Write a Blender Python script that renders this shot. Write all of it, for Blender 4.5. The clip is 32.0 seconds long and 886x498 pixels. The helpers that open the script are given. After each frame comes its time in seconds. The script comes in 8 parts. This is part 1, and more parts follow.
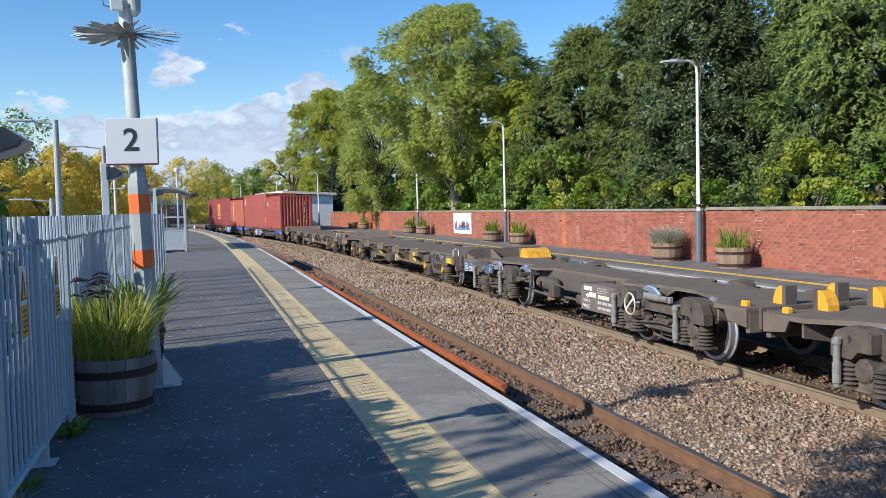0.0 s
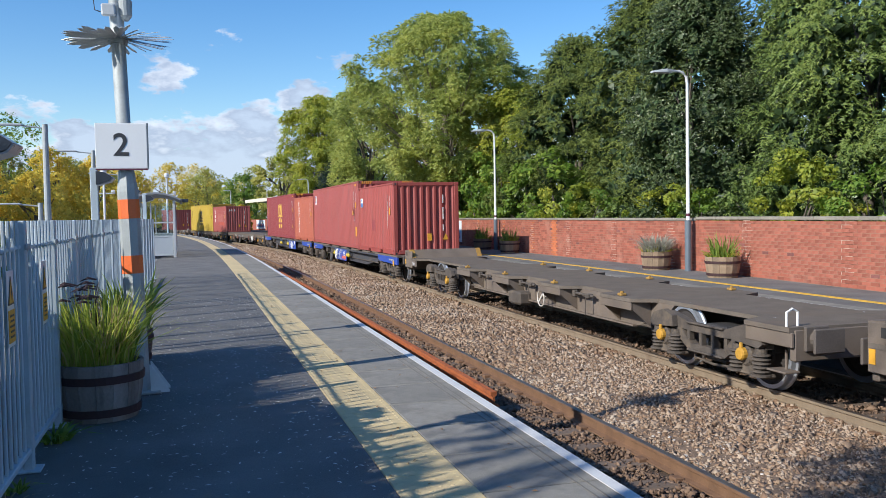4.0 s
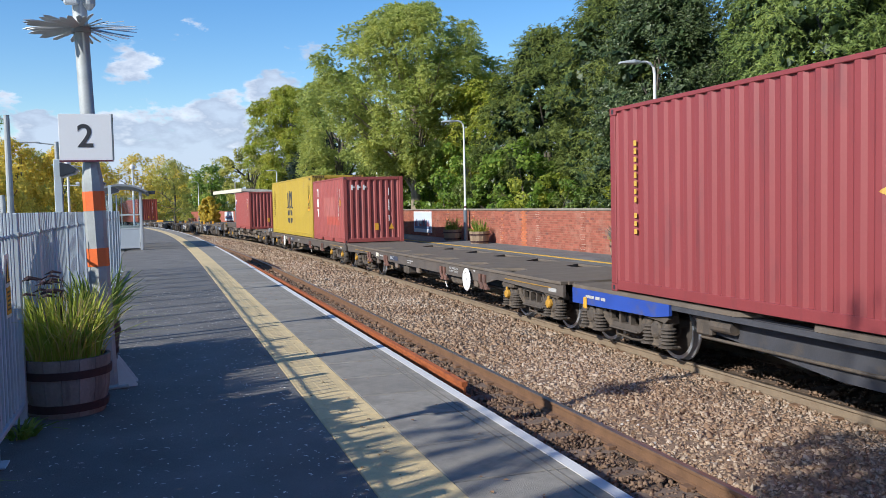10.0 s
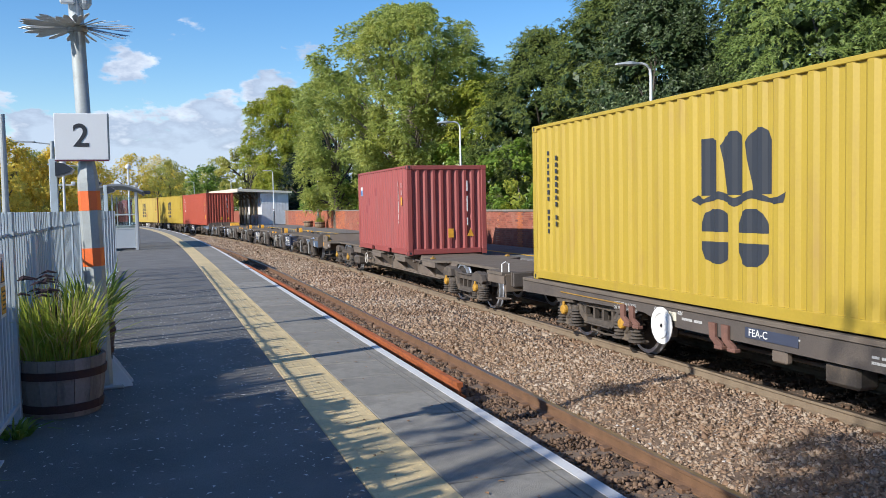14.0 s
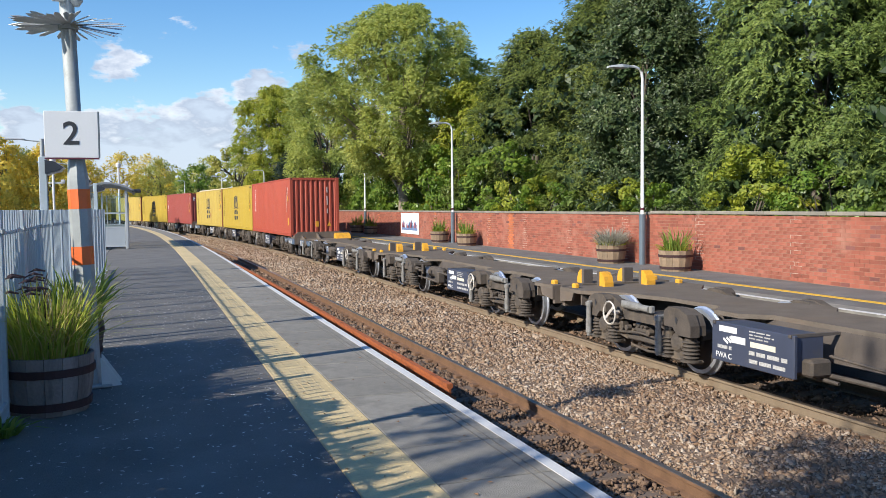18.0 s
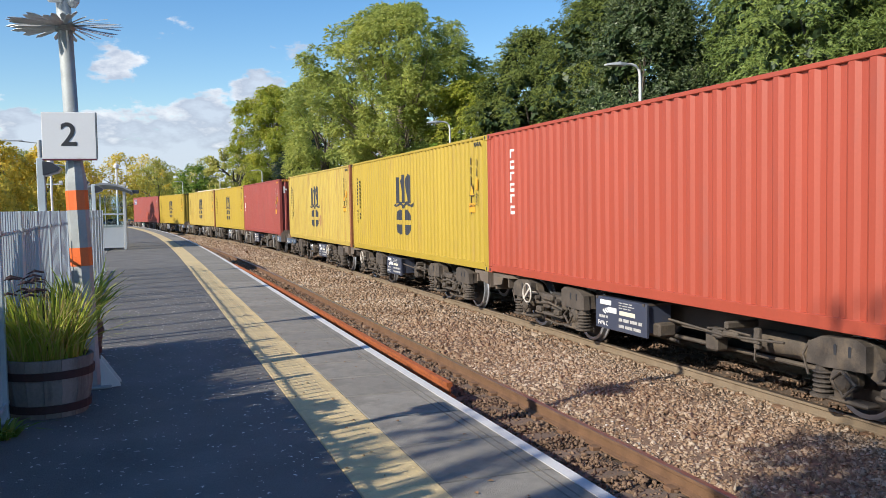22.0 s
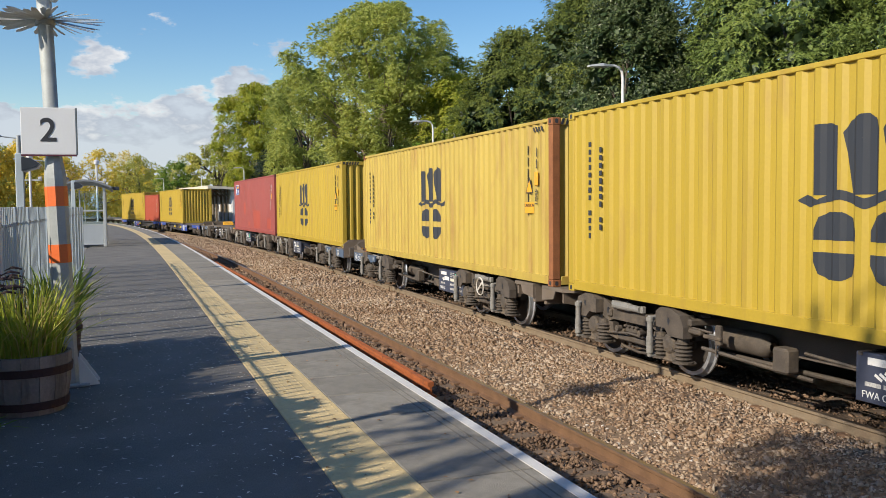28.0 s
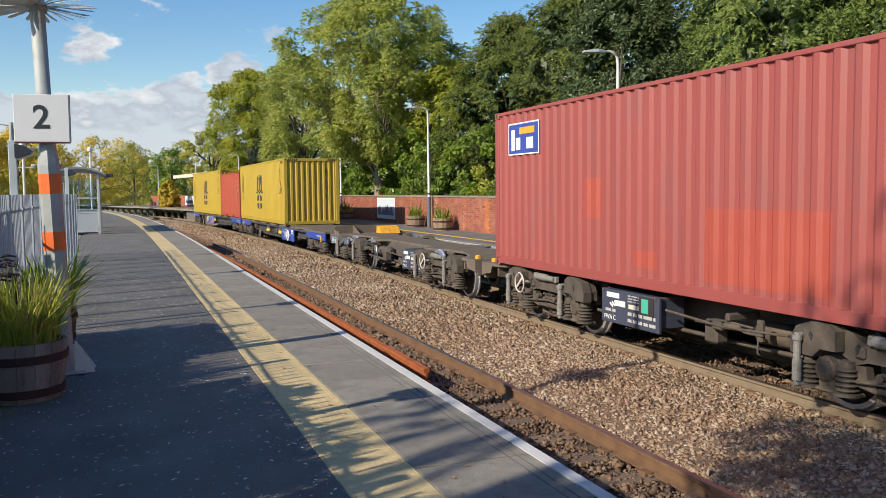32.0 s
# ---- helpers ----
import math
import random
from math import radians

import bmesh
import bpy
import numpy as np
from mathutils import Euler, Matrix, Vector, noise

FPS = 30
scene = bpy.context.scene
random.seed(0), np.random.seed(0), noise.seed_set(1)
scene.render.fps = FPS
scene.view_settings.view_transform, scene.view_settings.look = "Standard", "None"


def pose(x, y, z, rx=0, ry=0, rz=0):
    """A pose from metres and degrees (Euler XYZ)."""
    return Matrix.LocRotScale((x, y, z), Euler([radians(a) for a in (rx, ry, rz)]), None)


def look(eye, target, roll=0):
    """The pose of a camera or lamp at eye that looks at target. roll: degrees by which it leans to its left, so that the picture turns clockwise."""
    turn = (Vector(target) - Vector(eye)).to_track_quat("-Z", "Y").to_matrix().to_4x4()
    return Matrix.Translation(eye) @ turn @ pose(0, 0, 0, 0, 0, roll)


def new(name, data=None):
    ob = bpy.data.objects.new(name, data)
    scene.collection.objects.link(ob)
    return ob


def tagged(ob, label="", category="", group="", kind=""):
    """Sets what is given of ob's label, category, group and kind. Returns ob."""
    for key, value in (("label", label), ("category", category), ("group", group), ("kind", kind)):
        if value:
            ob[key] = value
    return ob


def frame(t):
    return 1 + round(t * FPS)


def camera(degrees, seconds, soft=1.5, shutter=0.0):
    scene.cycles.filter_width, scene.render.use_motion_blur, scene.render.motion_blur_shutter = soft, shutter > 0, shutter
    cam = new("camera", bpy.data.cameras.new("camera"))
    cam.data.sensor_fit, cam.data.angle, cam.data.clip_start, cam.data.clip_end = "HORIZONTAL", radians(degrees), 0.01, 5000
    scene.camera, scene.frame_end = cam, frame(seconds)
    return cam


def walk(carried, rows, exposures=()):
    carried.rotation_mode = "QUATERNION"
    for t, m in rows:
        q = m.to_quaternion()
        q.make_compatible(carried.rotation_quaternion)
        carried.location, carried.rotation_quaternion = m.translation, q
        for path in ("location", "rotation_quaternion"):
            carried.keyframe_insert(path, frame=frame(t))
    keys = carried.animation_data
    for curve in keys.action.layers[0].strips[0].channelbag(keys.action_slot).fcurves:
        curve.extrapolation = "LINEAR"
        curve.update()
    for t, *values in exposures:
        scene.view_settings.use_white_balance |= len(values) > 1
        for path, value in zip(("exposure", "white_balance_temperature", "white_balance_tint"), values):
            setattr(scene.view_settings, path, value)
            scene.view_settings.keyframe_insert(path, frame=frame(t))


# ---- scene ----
# yaw to the right, pitch and roll of the hand-held camera, degrees
AIM = [
    (0, 15.57, -2.84, -1.44), (0.5, 15.50, -2.88, -1.32), (1, 15.44, -2.85, -1.24), (1.5, 15.41, -2.78, -1.19),
    (2, 15.43, -2.70, -1.13), (2.5, 15.50, -2.63, -1.06), (3, 15.66, -2.56, -1.00), (3.5, 15.91, -2.49, -0.95),
    (5.5, 17.16, -1.96, -1.42), (6, 17.28, -1.99, -1.44), (6.5, 17.39, -2.06, -1.47), (7, 17.50, -2.17, -1.46),
    (7.5, 17.65, -2.31, -1.41), (8, 17.82, -2.50, -1.33), (8.5, 17.96, -2.68, -1.27), (9, 18.08, -2.82, -1.25),
    (9.5, 18.19, -2.93, -1.23), (10, 18.24, -3.00, -1.24), (10.5, 18.23, -3.01, -1.28), (11, 18.21, -2.98, -1.31),
    (11.5, 18.20, -2.94, -1.34), (12, 18.23, -2.90, -1.39), (12.5, 18.30, -2.88, -1.39), (13, 18.41, -2.91, -1.31),
    (13.5, 18.49, -2.94, -1.18), (14, 18.51, -2.95, -1.05), (14.5, 18.51, -2.94, -0.93), (16.5, 18.94, -2.61, -0.66),
    (17, 19.01, -2.70, -0.62), (17.5, 19.08, -2.80, -0.60), (18, 19.12, -2.89, -0.61), (18.5, 19.13, -2.94, -0.62),
    (19, 19.13, -2.96, -0.66), (19.5, 19.12, -2.97, -0.71), (20, 19.10, -2.97, -0.80), (20.5, 19.09, -2.96, -0.92),
    (21, 19.10, -2.96, -0.98), (21.5, 19.14, -2.97, -1.00), (22, 19.21, -2.97, -0.97), (22.5, 19.29, -2.93, -0.91),
    (23, 19.39, -2.84, -0.83), (23.5, 19.47, -2.68, -0.77), (24, 19.53, -2.48, -0.75), (24.5, 19.62, -2.29, -0.75),
    (25, 19.74, -2.19, -0.77), (25.5, 19.90, -2.19, -0.74), (27.5, 20.34, -2.90, -0.45), (28, 20.40, -3.02, -0.48),
    (28.5, 20.43, -3.08, -0.51), (29, 20.43, -3.14, -0.57), (29.5, 20.42, -3.22, -0.62), (30, 20.43, -3.32, -0.68),
    (30.5, 20.46, -3.47, -0.68), (31, 20.52, -3.64, -0.65), (31.5, 20.60, -3.80, -0.64), (32, 20.71, -3.93, -0.63),
]
EYE = (0.0, 0.0, 1.466)
cam = camera(54.9, 32.0, soft=0.55)
walk(cam, [(t, pose(*EYE, 90 + b, 0, -a) @ pose(0, 0, 0, 0, 0, c)) for t, a, b, c in AIM], exposures=[(0, 0.58, 5980, 10), (14, 0.57, 5980, 10), (17.5, 0.68, 6250, 10), (20.5, 0.67, 6390, 10), (24, 0.50, 6550, 10), (28, 0.48, 6850, 10), (32, 0.50, 6900, 10)])

# ---- world and sun ----
SUN_EL, SUN_AZ = 31.0, 20.0  # height; degrees by which the light runs forward of straight across the line
def make_world():
    w = bpy.data.worlds.new("sky")
    scene.world = w
    w.use_nodes = True
    nt = w.node_tree
    N, L = nt.nodes, nt.links
    N.clear()
    out, bg = N.new("ShaderNodeOutputWorld"), N.new("ShaderNodeBackground")
    sky = N.new("ShaderNodeTexSky")
    sky.sky_type, sky.sun_disc = "NISHITA", False
    sky.sun_elevation, sky.sun_rotation = radians(SUN_EL), radians(270 - SUN_AZ)
    sky.air_density, sky.dust_density, sky.ozone_density = 1.0, 0.5, 1.2
    bg.inputs["Strength"].default_value = 0.14
    tc = N.new("ShaderNodeTexCoord")
    sep = N.new("ShaderNodeSeparateXYZ")
    L.new(tc.outputs["Generated"], sep.inputs[0])
    mp = N.new("ShaderNodeMapping")
    mp.inputs["Scale"].default_value = (4.2, 4.2, 9.0)
    mp.inputs["Location"].default_value = (0.35, 0.1, 0.2)
    L.new(tc.outputs["Generated"], mp.inputs[0])
    n1 = N.new("ShaderNodeTexNoise")
    n1.inputs["Scale"].default_value, n1.inputs["Detail"].default_value, n1.inputs["Roughness"].default_value = 2.6, 8.0, 0.60
    L.new(mp.outputs[0], n1.inputs["Vector"])
    band = N.new("ShaderNodeMapRange")  # cloud bank low over the horizon, fair above
    band.inputs["From Min"].default_value, band.inputs["From Max"].default_value = 0.045, 0.140
    band.inputs["To Min"].default_value, band.inputs["To Max"].default_value = 0.32, -0.17
    L.new(sep.outputs["Z"], band.inputs["Value"])
    add = N.new("ShaderNodeMath")
    add.operation = "ADD"
    L.new(n1.outputs["Fac"], add.inputs[0])
    L.new(band.outputs[0], add.inputs[1])
    for way, wide, gain in (((-0.0229, 0.9851, 0.1704), 0.9982, 0.17), ((0.0432, 0.981, 0.1892), 0.9994, 0.17), ((0.0624, 0.9902, 0.1251), 0.9982, 0.13), ((0.1401, 0.9798, 0.1425), 0.9985, 0.19)):
        dot = N.new("ShaderNodeVectorMath")  # single clouds in the fair part of the sky
        dot.operation = "DOT_PRODUCT"
        dot.inputs[1].default_value = way
        L.new(tc.outputs["Generated"], dot.inputs[0])
        puff = N.new("ShaderNodeMapRange")
        puff.interpolation_type = "SMOOTHSTEP"
        puff.inputs["From Min"].default_value, puff.inputs["From Max"].default_value, puff.inputs["To Max"].default_value = wide, 1.0, gain
        L.new(dot.outputs["Value"], puff.inputs["Value"])
        both = N.new("ShaderNodeMath")
        both.operation = "ADD"
        L.new(add.outputs[0], both.inputs[0])
        L.new(puff.outputs[0], both.inputs[1])
        add = both
    cov = N.new("ShaderNodeMapRange")
    cov.interpolation_type = "SMOOTHSTEP"
    cov.inputs["From Min"].default_value, cov.inputs["From Max"].default_value = 0.50, 0.575
    cov.inputs["To Max"].default_value = 0.9
    L.new(add.outputs[0], cov.inputs["Value"])
    n2 = N.new("ShaderNodeTexNoise")
    n2.inputs["Scale"].default_value, n2.inputs["Detail"].default_value = 4.0, 4.0
    L.new(mp.outputs[0], n2.inputs["Vector"])
    cr = N.new("ShaderNodeValToRGB")
    cr.color_ramp.elements[0].position, cr.color_ramp.elements[0].color = 0.10, (4.6, 4.7, 4.9, 1)
    cr.color_ramp.elements[1].position, cr.color_ramp.elements[1].color = 0.55, (2.5, 2.8, 3.4, 1)
    e = cr.color_ramp.elements.new(0.9)
    e.color = (3.1, 3.5, 4.1, 1)
    deep = N.new("ShaderNodeMath")  # thin edges are white, the thick of the bank is grey
    deep.operation = "MULTIPLY_ADD"
    L.new(n2.outputs["Fac"], deep.inputs[0])
    deep.inputs[1].default_value = 0.55
    L.new(add.outputs[0], deep.inputs[2])
    dr = N.new("ShaderNodeMapRange")
    dr.inputs["From Min"].default_value, dr.inputs["From Max"].default_value = 0.72, 1.02
    L.new(deep.outputs[0], dr.inputs["Value"])
    L.new(dr.outputs[0], cr.inputs[0])
    mix = N.new("ShaderNodeMix")
    mix.data_type = "RGBA"
    L.new(cov.outputs[0], mix.inputs[0])
    hs = N.new("ShaderNodeHueSaturation")
    hs.inputs["Saturation"].default_value, hs.inputs["Value"].default_value = 1.40, 0.78
    hs.inputs["Hue"].default_value = 0.506
    L.new(sky.outputs[0], hs.inputs["Color"])
    L.new(hs.outputs[0], mix.inputs[6])
    L.new(cr.outputs[0], mix.inputs[7])
    L.new(mix.outputs[2], bg.inputs["Color"])
    L.new(bg.outputs[0], out.inputs[0])
make_world()
sun = new("sun", bpy.data.lights.new("sun", "SUN"))
sun.data.energy, sun.data.angle, sun.data.color = 4.0, radians(0.55), (1.0, 0.91, 0.77)
_a, _e = radians(SUN_AZ), radians(SUN_EL)
SUN_WAY = Vector((math.cos(_a) * math.cos(_e), math.sin(_a) * math.cos(_e), -math.sin(_e)))
sun.matrix_world = look((0, 0, 30), Vector((0, 0, 30)) + SUN_WAY)

# ---- the line: every rail, edge and wall is set off from one curve ----
def _line():
    s, x, y, th, pts, st = 0.0, 2.16, 0.0, 0.0, [], 0.25
    while s < 420:
        pts.append((s, x, y, th))
        u = min(s + st / 2, 112.0)
        th = -0.00042 * u + 0.0000474 * u * u / 2 + 0.0000000515 * u ** 3 / 6
        if u < 16: th = max(th, 0.0) if u > 12 else 0.0
        x, y, s = x - math.sin(th) * st, y + math.cos(th) * st, s + st
    return np.array(pts)
LINE = _line()
def at(s, o=0.0):
    """Place and heading (radians, to the left) of the point s metres along the line, o metres to the right of the near platform's edge."""
    if s < 0:
        return 2.16 + o, s, 0.0
    x, y, th = (float(np.interp(s, LINE[:, 0], LINE[:, i])) for i in (1, 2, 3))
    return x + o * math.cos(th), y + o * math.sin(th), th
def spot(s, o, z=0.0, turn=0.0):
    x, y, th = at(s, o)
    return pose(x, y, z, 0, 0, math.degrees(th) + turn)
RAIL_Z, FAR_Z = -0.92, -0.10
TRACK_A, TRACK_B = 1.48, 5.89
WALL_O = [(-60, 9.8), (13, 9.9), (17, 10.1), (30, 10.32), (56, 11.1), (77, 12.2), (85, 12.5), (150, 12.5)]
def wall_o(s):
    return float(np.interp(s, [a for a, b in WALL_O], [b for a, b in WALL_O]))

# ---- materials ----
MATS = {}
def mat(name, color, rough=0.6, metal=0.0, var=0.18, scale=3.0, bump=0.15, bscale=60.0, rnd=0.0, dirt=None, dirt_amt=0.35, dirt_scale=2.0, stretch=1.0, island=0.0, spec=0.5):
    """A painted, stony or metal surface: colour varied at two scales, roughness and relief with it; dirt is a second colour in patches."""
    if name in MATS:
        return MATS[name]
    m = bpy.data.materials.new(name)
    m.use_nodes = True
    N, L = m.node_tree.nodes, m.node_tree.links
    b = N["Principled BSDF"]
    tc = N.new("ShaderNodeTexCoord")
    mp = N.new("ShaderNodeMapping")
    mp.inputs["Scale"].default_value = (1, 1, 1 / stretch)
    L.new(tc.outputs["Object"], mp.inputs[0])
    n1 = N.new("ShaderNodeTexNoise")
    n1.inputs["Scale"].default_value, n1.inputs["Detail"].default_value = scale, 6.0
    n2 = N.new("ShaderNodeTexNoise")
    n2.inputs["Scale"].default_value, n2.inputs["Detail"].default_value = bscale, 4.0
    L.new(mp.outputs[0], n1.inputs["Vector"])
    L.new(tc.outputs["Object"], n2.inputs["Vector"])
    sm = N.new("ShaderNodeMath")
    sm.operation = "MULTIPLY_ADD"
    L.new(n2.outputs["Fac"], sm.inputs[0])
    sm.inputs[1].default_value = 0.6
    L.new(n1.outputs["Fac"], sm.inputs[2])
    r = N.new("ShaderNodeMapRange")
    r.inputs["From Min"].default_value, r.inputs["From Max"].default_value = 0.45, 1.15
    r.inputs["To Min"].default_value, r.inputs["To Max"].default_value = 1 - var, 1 + var
    L.new(sm.outputs[0], r.inputs["Value"])
    value = r.outputs[0]
    for amt, kind in ((rnd, "obj"), (island, "isl")):
        if amt:
            oi = N.new("ShaderNodeObjectInfo" if kind == "obj" else "ShaderNodeNewGeometry")
            rr = N.new("ShaderNodeMapRange")
            rr.inputs["To Min"].default_value, rr.inputs["To Max"].default_value = 1 - amt, 1 + amt
            L.new(oi.outputs["Random" if kind == "obj" else "Random Per Island"], rr.inputs["Value"])
            mu = N.new("ShaderNodeMath")
            mu.operation = "MULTIPLY"
            L.new(value, mu.inputs[0])
            L.new(rr.outputs[0], mu.inputs[1])
            value = mu.outputs[0]
    mix = N.new("ShaderNodeVectorMath")
    mix.operation = "SCALE"
    mix.inputs[0].default_value = color[:3]
    L.new(value, mix.inputs["Scale"])
    col = mix.outputs[0]
    if dirt:
        n3 = N.new("ShaderNodeTexNoise")
        n3.inputs["Scale"].default_value, n3.inputs["Detail"].default_value, n3.inputs["Roughness"].default_value = dirt_scale, 8.0, 0.7
        L.new(mp.outputs[0], n3.inputs["Vector"])
        dr = N.new("ShaderNodeMapRange")
        dr.inputs["From Min"].default_value, dr.inputs["From Max"].default_value = 0.62 - dirt_amt * 0.3, 0.80 - dirt_amt * 0.3
        dr.inputs["To Max"].default_value = 0.85
        L.new(n3.outputs["Fac"], dr.inputs["Value"])
        mx = N.new("ShaderNodeMix")
        mx.data_type = "RGBA"
        L.new(dr.outputs[0], mx.inputs[0])
        L.new(col, mx.inputs[6])
        mx.inputs[7].default_value = (*dirt, 1)
        col = mx.outputs[2]
    L.new(col, b.inputs["Base Color"])
    rv = N.new("ShaderNodeMapRange")
    rv.inputs["To Min"].default_value, rv.inputs["To Max"].default_value = max(0.03, rough - 0.12), min(1, rough + 0.12)
    L.new(n1.outputs["Fac"], rv.inputs["Value"])
    L.new(rv.outputs[0], b.inputs["Roughness"])
    b.inputs["Metallic"].default_value = metal
    b.inputs["Specular IOR Level"].default_value = spec
    if bump:
        bp = N.new("ShaderNodeBump")
        bp.inputs["Strength"].default_value, bp.inputs["Distance"].default_value = bump, 0.02
        L.new(sm.outputs[0], bp.inputs["Height"])
        L.new(bp.outputs[0], b.inputs["Normal"])
    MATS[name] = m
    return m

def leaf_mat(name, cols, trans=0.35, rough=0.5, spec=0.4):
    m = bpy.data.materials.new(name)
    m.use_nodes = True
    N, L = m.node_tree.nodes, m.node_tree.links
    b, out = N["Principled BSDF"], N["Material Output"]
    g = N.new("ShaderNodeNewGeometry")
    tc = N.new("ShaderNodeTexCoord")
    nz = N.new("ShaderNodeTexNoise")
    nz.inputs["Scale"].default_value, nz.inputs["Detail"].default_value = 0.55, 3.0
    L.new(tc.outputs["Object"], nz.inputs["Vector"])
    ma = N.new("ShaderNodeMath")
    ma.operation = "MULTIPLY_ADD"
    L.new(g.outputs["Random Per Island"], ma.inputs[0])
    ma.inputs[1].default_value = 0.55
    mb = N.new("ShaderNodeMapRange")
    mb.inputs["From Min"].default_value, mb.inputs["From Max"].default_value, mb.inputs["To Max"].default_value = 0.3, 0.7, 0.45
    L.new(nz.outputs["Fac"], mb.inputs["Value"])
    L.new(mb.outputs[0], ma.inputs[2])
    cr = N.new("ShaderNodeValToRGB")
    e = cr.color_ramp.elements
    while len(e) < len(cols):
        e.new(0.5)
    for i, c in enumerate(cols):
        e[i].position, e[i].color = i / (len(cols) - 1), (*c, 1)
    L.new(ma.outputs[0], cr.inputs[0])
    L.new(cr.outputs[0], b.inputs["Base Color"])
    b.inputs["Roughness"].default_value, b.inputs["Specular IOR Level"].default_value = rough, spec
    tr = N.new("ShaderNodeBsdfTranslucent")
    L.new(cr.outputs[0], tr.inputs["Color"])
    mx = N.new("ShaderNodeMixShader")
    mx.inputs[0].default_value = trans
    L.new(b.outputs[0], mx.inputs[1])
    L.new(tr.outputs[0], mx.inputs[2])
    L.new(mx.outputs[0], out.inputs["Surface"])
    return m

def glass_mat(name, tint=(0.85, 0.92, 0.95)):
    m = bpy.data.materials.new(name)
    m.use_nodes = True
    N, L = m.node_tree.nodes, m.node_tree.links
    out = N["Material Output"]
    fr, tp, gl, mx = N.new("ShaderNodeFresnel"), N.new("ShaderNodeBsdfTransparent"), N.new("ShaderNodeBsdfGlossy"), N.new("ShaderNodeMixShader")
    tp.inputs["Color"].default_value = (*tint, 1)
    gl.inputs["Roughness"].default_value = 0.03
    fr.inputs["IOR"].default_value = 1.45
    L.new(fr.outputs[0], mx.inputs[0])
    L.new(tp.outputs[0], mx.inputs[1])
    L.new(gl.outputs[0], mx.inputs[2])
    L.new(mx.outputs[0], out.inputs["Surface"])
    return m

M_ASPH = mat("platform_asphalt", (0.150, 0.145, 0.136), 0.85, var=0.42, scale=1.6, bump=0.6, bscale=160, dirt=(0.14, 0.14, 0.14), dirt_amt=0.25, dirt_scale=0.9)
M_COPE = mat("coping_concrete", (0.255, 0.240, 0.208), 0.88, var=0.36, scale=3.5, bump=0.45, bscale=150, rnd=0.13, dirt=(0.165, 0.156, 0.138), dirt_amt=0.6, dirt_scale=2.6)
M_TACT = mat("tactile_paint", (0.58, 0.455, 0.24), 0.75, var=0.16, scale=5, bump=0.2, bscale=90, rnd=0.07, dirt=(0.42, 0.34, 0.20), dirt_amt=0.4, dirt_scale=4)
M_WHITE = mat("white_line", (0.58, 0.58, 0.57), 0.7, var=0.12, scale=6, dirt=(0.45, 0.45, 0.44), dirt_amt=0.2, dirt_scale=6)
M_YELLOW = mat("yellow_line", (0.70, 0.42, 0.04), 0.7, var=0.15, scale=5, dirt=(0.35, 0.25, 0.08), dirt_amt=0.25, dirt_scale=5)
def stone_mat(name, cols):
    """Broken stone: each piece takes its own colour from the ramp, with grain on top."""
    m = mat(name, (0.2, 0.2, 0.2), 0.92, var=0.2, scale=9, bump=0.4, bscale=90, spec=0.2)
    N, L = m.node_tree.nodes, m.node_tree.links
    b = N["Principled BSDF"]
    grain = next(n for n in N if n.type == "VECT_MATH")
    geo, big, cr = N.new("ShaderNodeNewGeometry"), N.new("ShaderNodeTexNoise"), N.new("ShaderNodeValToRGB")
    tc = next(n for n in N if n.type == "TEX_COORD")
    L.new(tc.outputs["Object"], big.inputs["Vector"])
    big.inputs["Scale"].default_value, big.inputs["Detail"].default_value = 0.7, 3.0
    add = N.new("ShaderNodeMath")
    add.operation = "MULTIPLY_ADD"
    L.new(geo.outputs["Random Per Island"], add.inputs[0])
    add.inputs[1].default_value = 0.75
    sh = N.new("ShaderNodeMapRange")
    sh.inputs["From Min"].default_value, sh.inputs["From Max"].default_value = 0.32, 0.68
    sh.inputs["To Min"].default_value, sh.inputs["To Max"].default_value = 0.0, 0.28
    L.new(big.outputs["Fac"], sh.inputs["Value"])
    L.new(sh.outputs[0], add.inputs[2])
    e = cr.color_ramp.elements
    while len(e) < len(cols):
        e.new(0.5)
    for i, c in enumerate(cols):
        e[i].position, e[i].color = i / (len(cols) - 1), (*c, 1)
    L.new(add.outputs[0], cr.inputs[0])
    L.new(cr.outputs[0], grain.inputs[0])
    return m
M_BALLAST = stone_mat("ballast_stone", [(0.120, 0.075, 0.048), (0.235, 0.152, 0.098), (0.315, 0.222, 0.148), (0.36, 0.275, 0.20), (0.50, 0.42, 0.335)])
M_GRIMY = stone_mat("grimy_ballast_stone", [(0.065, 0.043, 0.031), (0.140, 0.092, 0.064), (0.205, 0.137, 0.092), (0.29, 0.20, 0.14)])
M_BED = mat("ballast_bed", (0.105, 0.070, 0.048), 0.95, var=0.5, scale=14, bump=1.0, bscale=45, dirt=(0.045, 0.034, 0.026), dirt_amt=0.5, dirt_scale=16)
M_EARTH = mat("earth_and_grass", (0.10, 0.12, 0.05), 0.95, var=0.4, scale=0.6, bump=0.6, bscale=12, dirt=(0.13, 0.10, 0.06), dirt_amt=0.4, dirt_scale=0.4)
M_TARMAC = mat("pale_tarmac", (0.22, 0.22, 0.215), 0.9, var=0.2, scale=1.5, bump=0.3, bscale=80, dirt=(0.15, 0.15, 0.14), dirt_amt=0.3, dirt_scale=0.5)
M_SLEEPER = mat("concrete_sleeper", (0.135, 0.098, 0.072), 0.9, var=0.25, scale=5, bump=0.3, rnd=0.15)
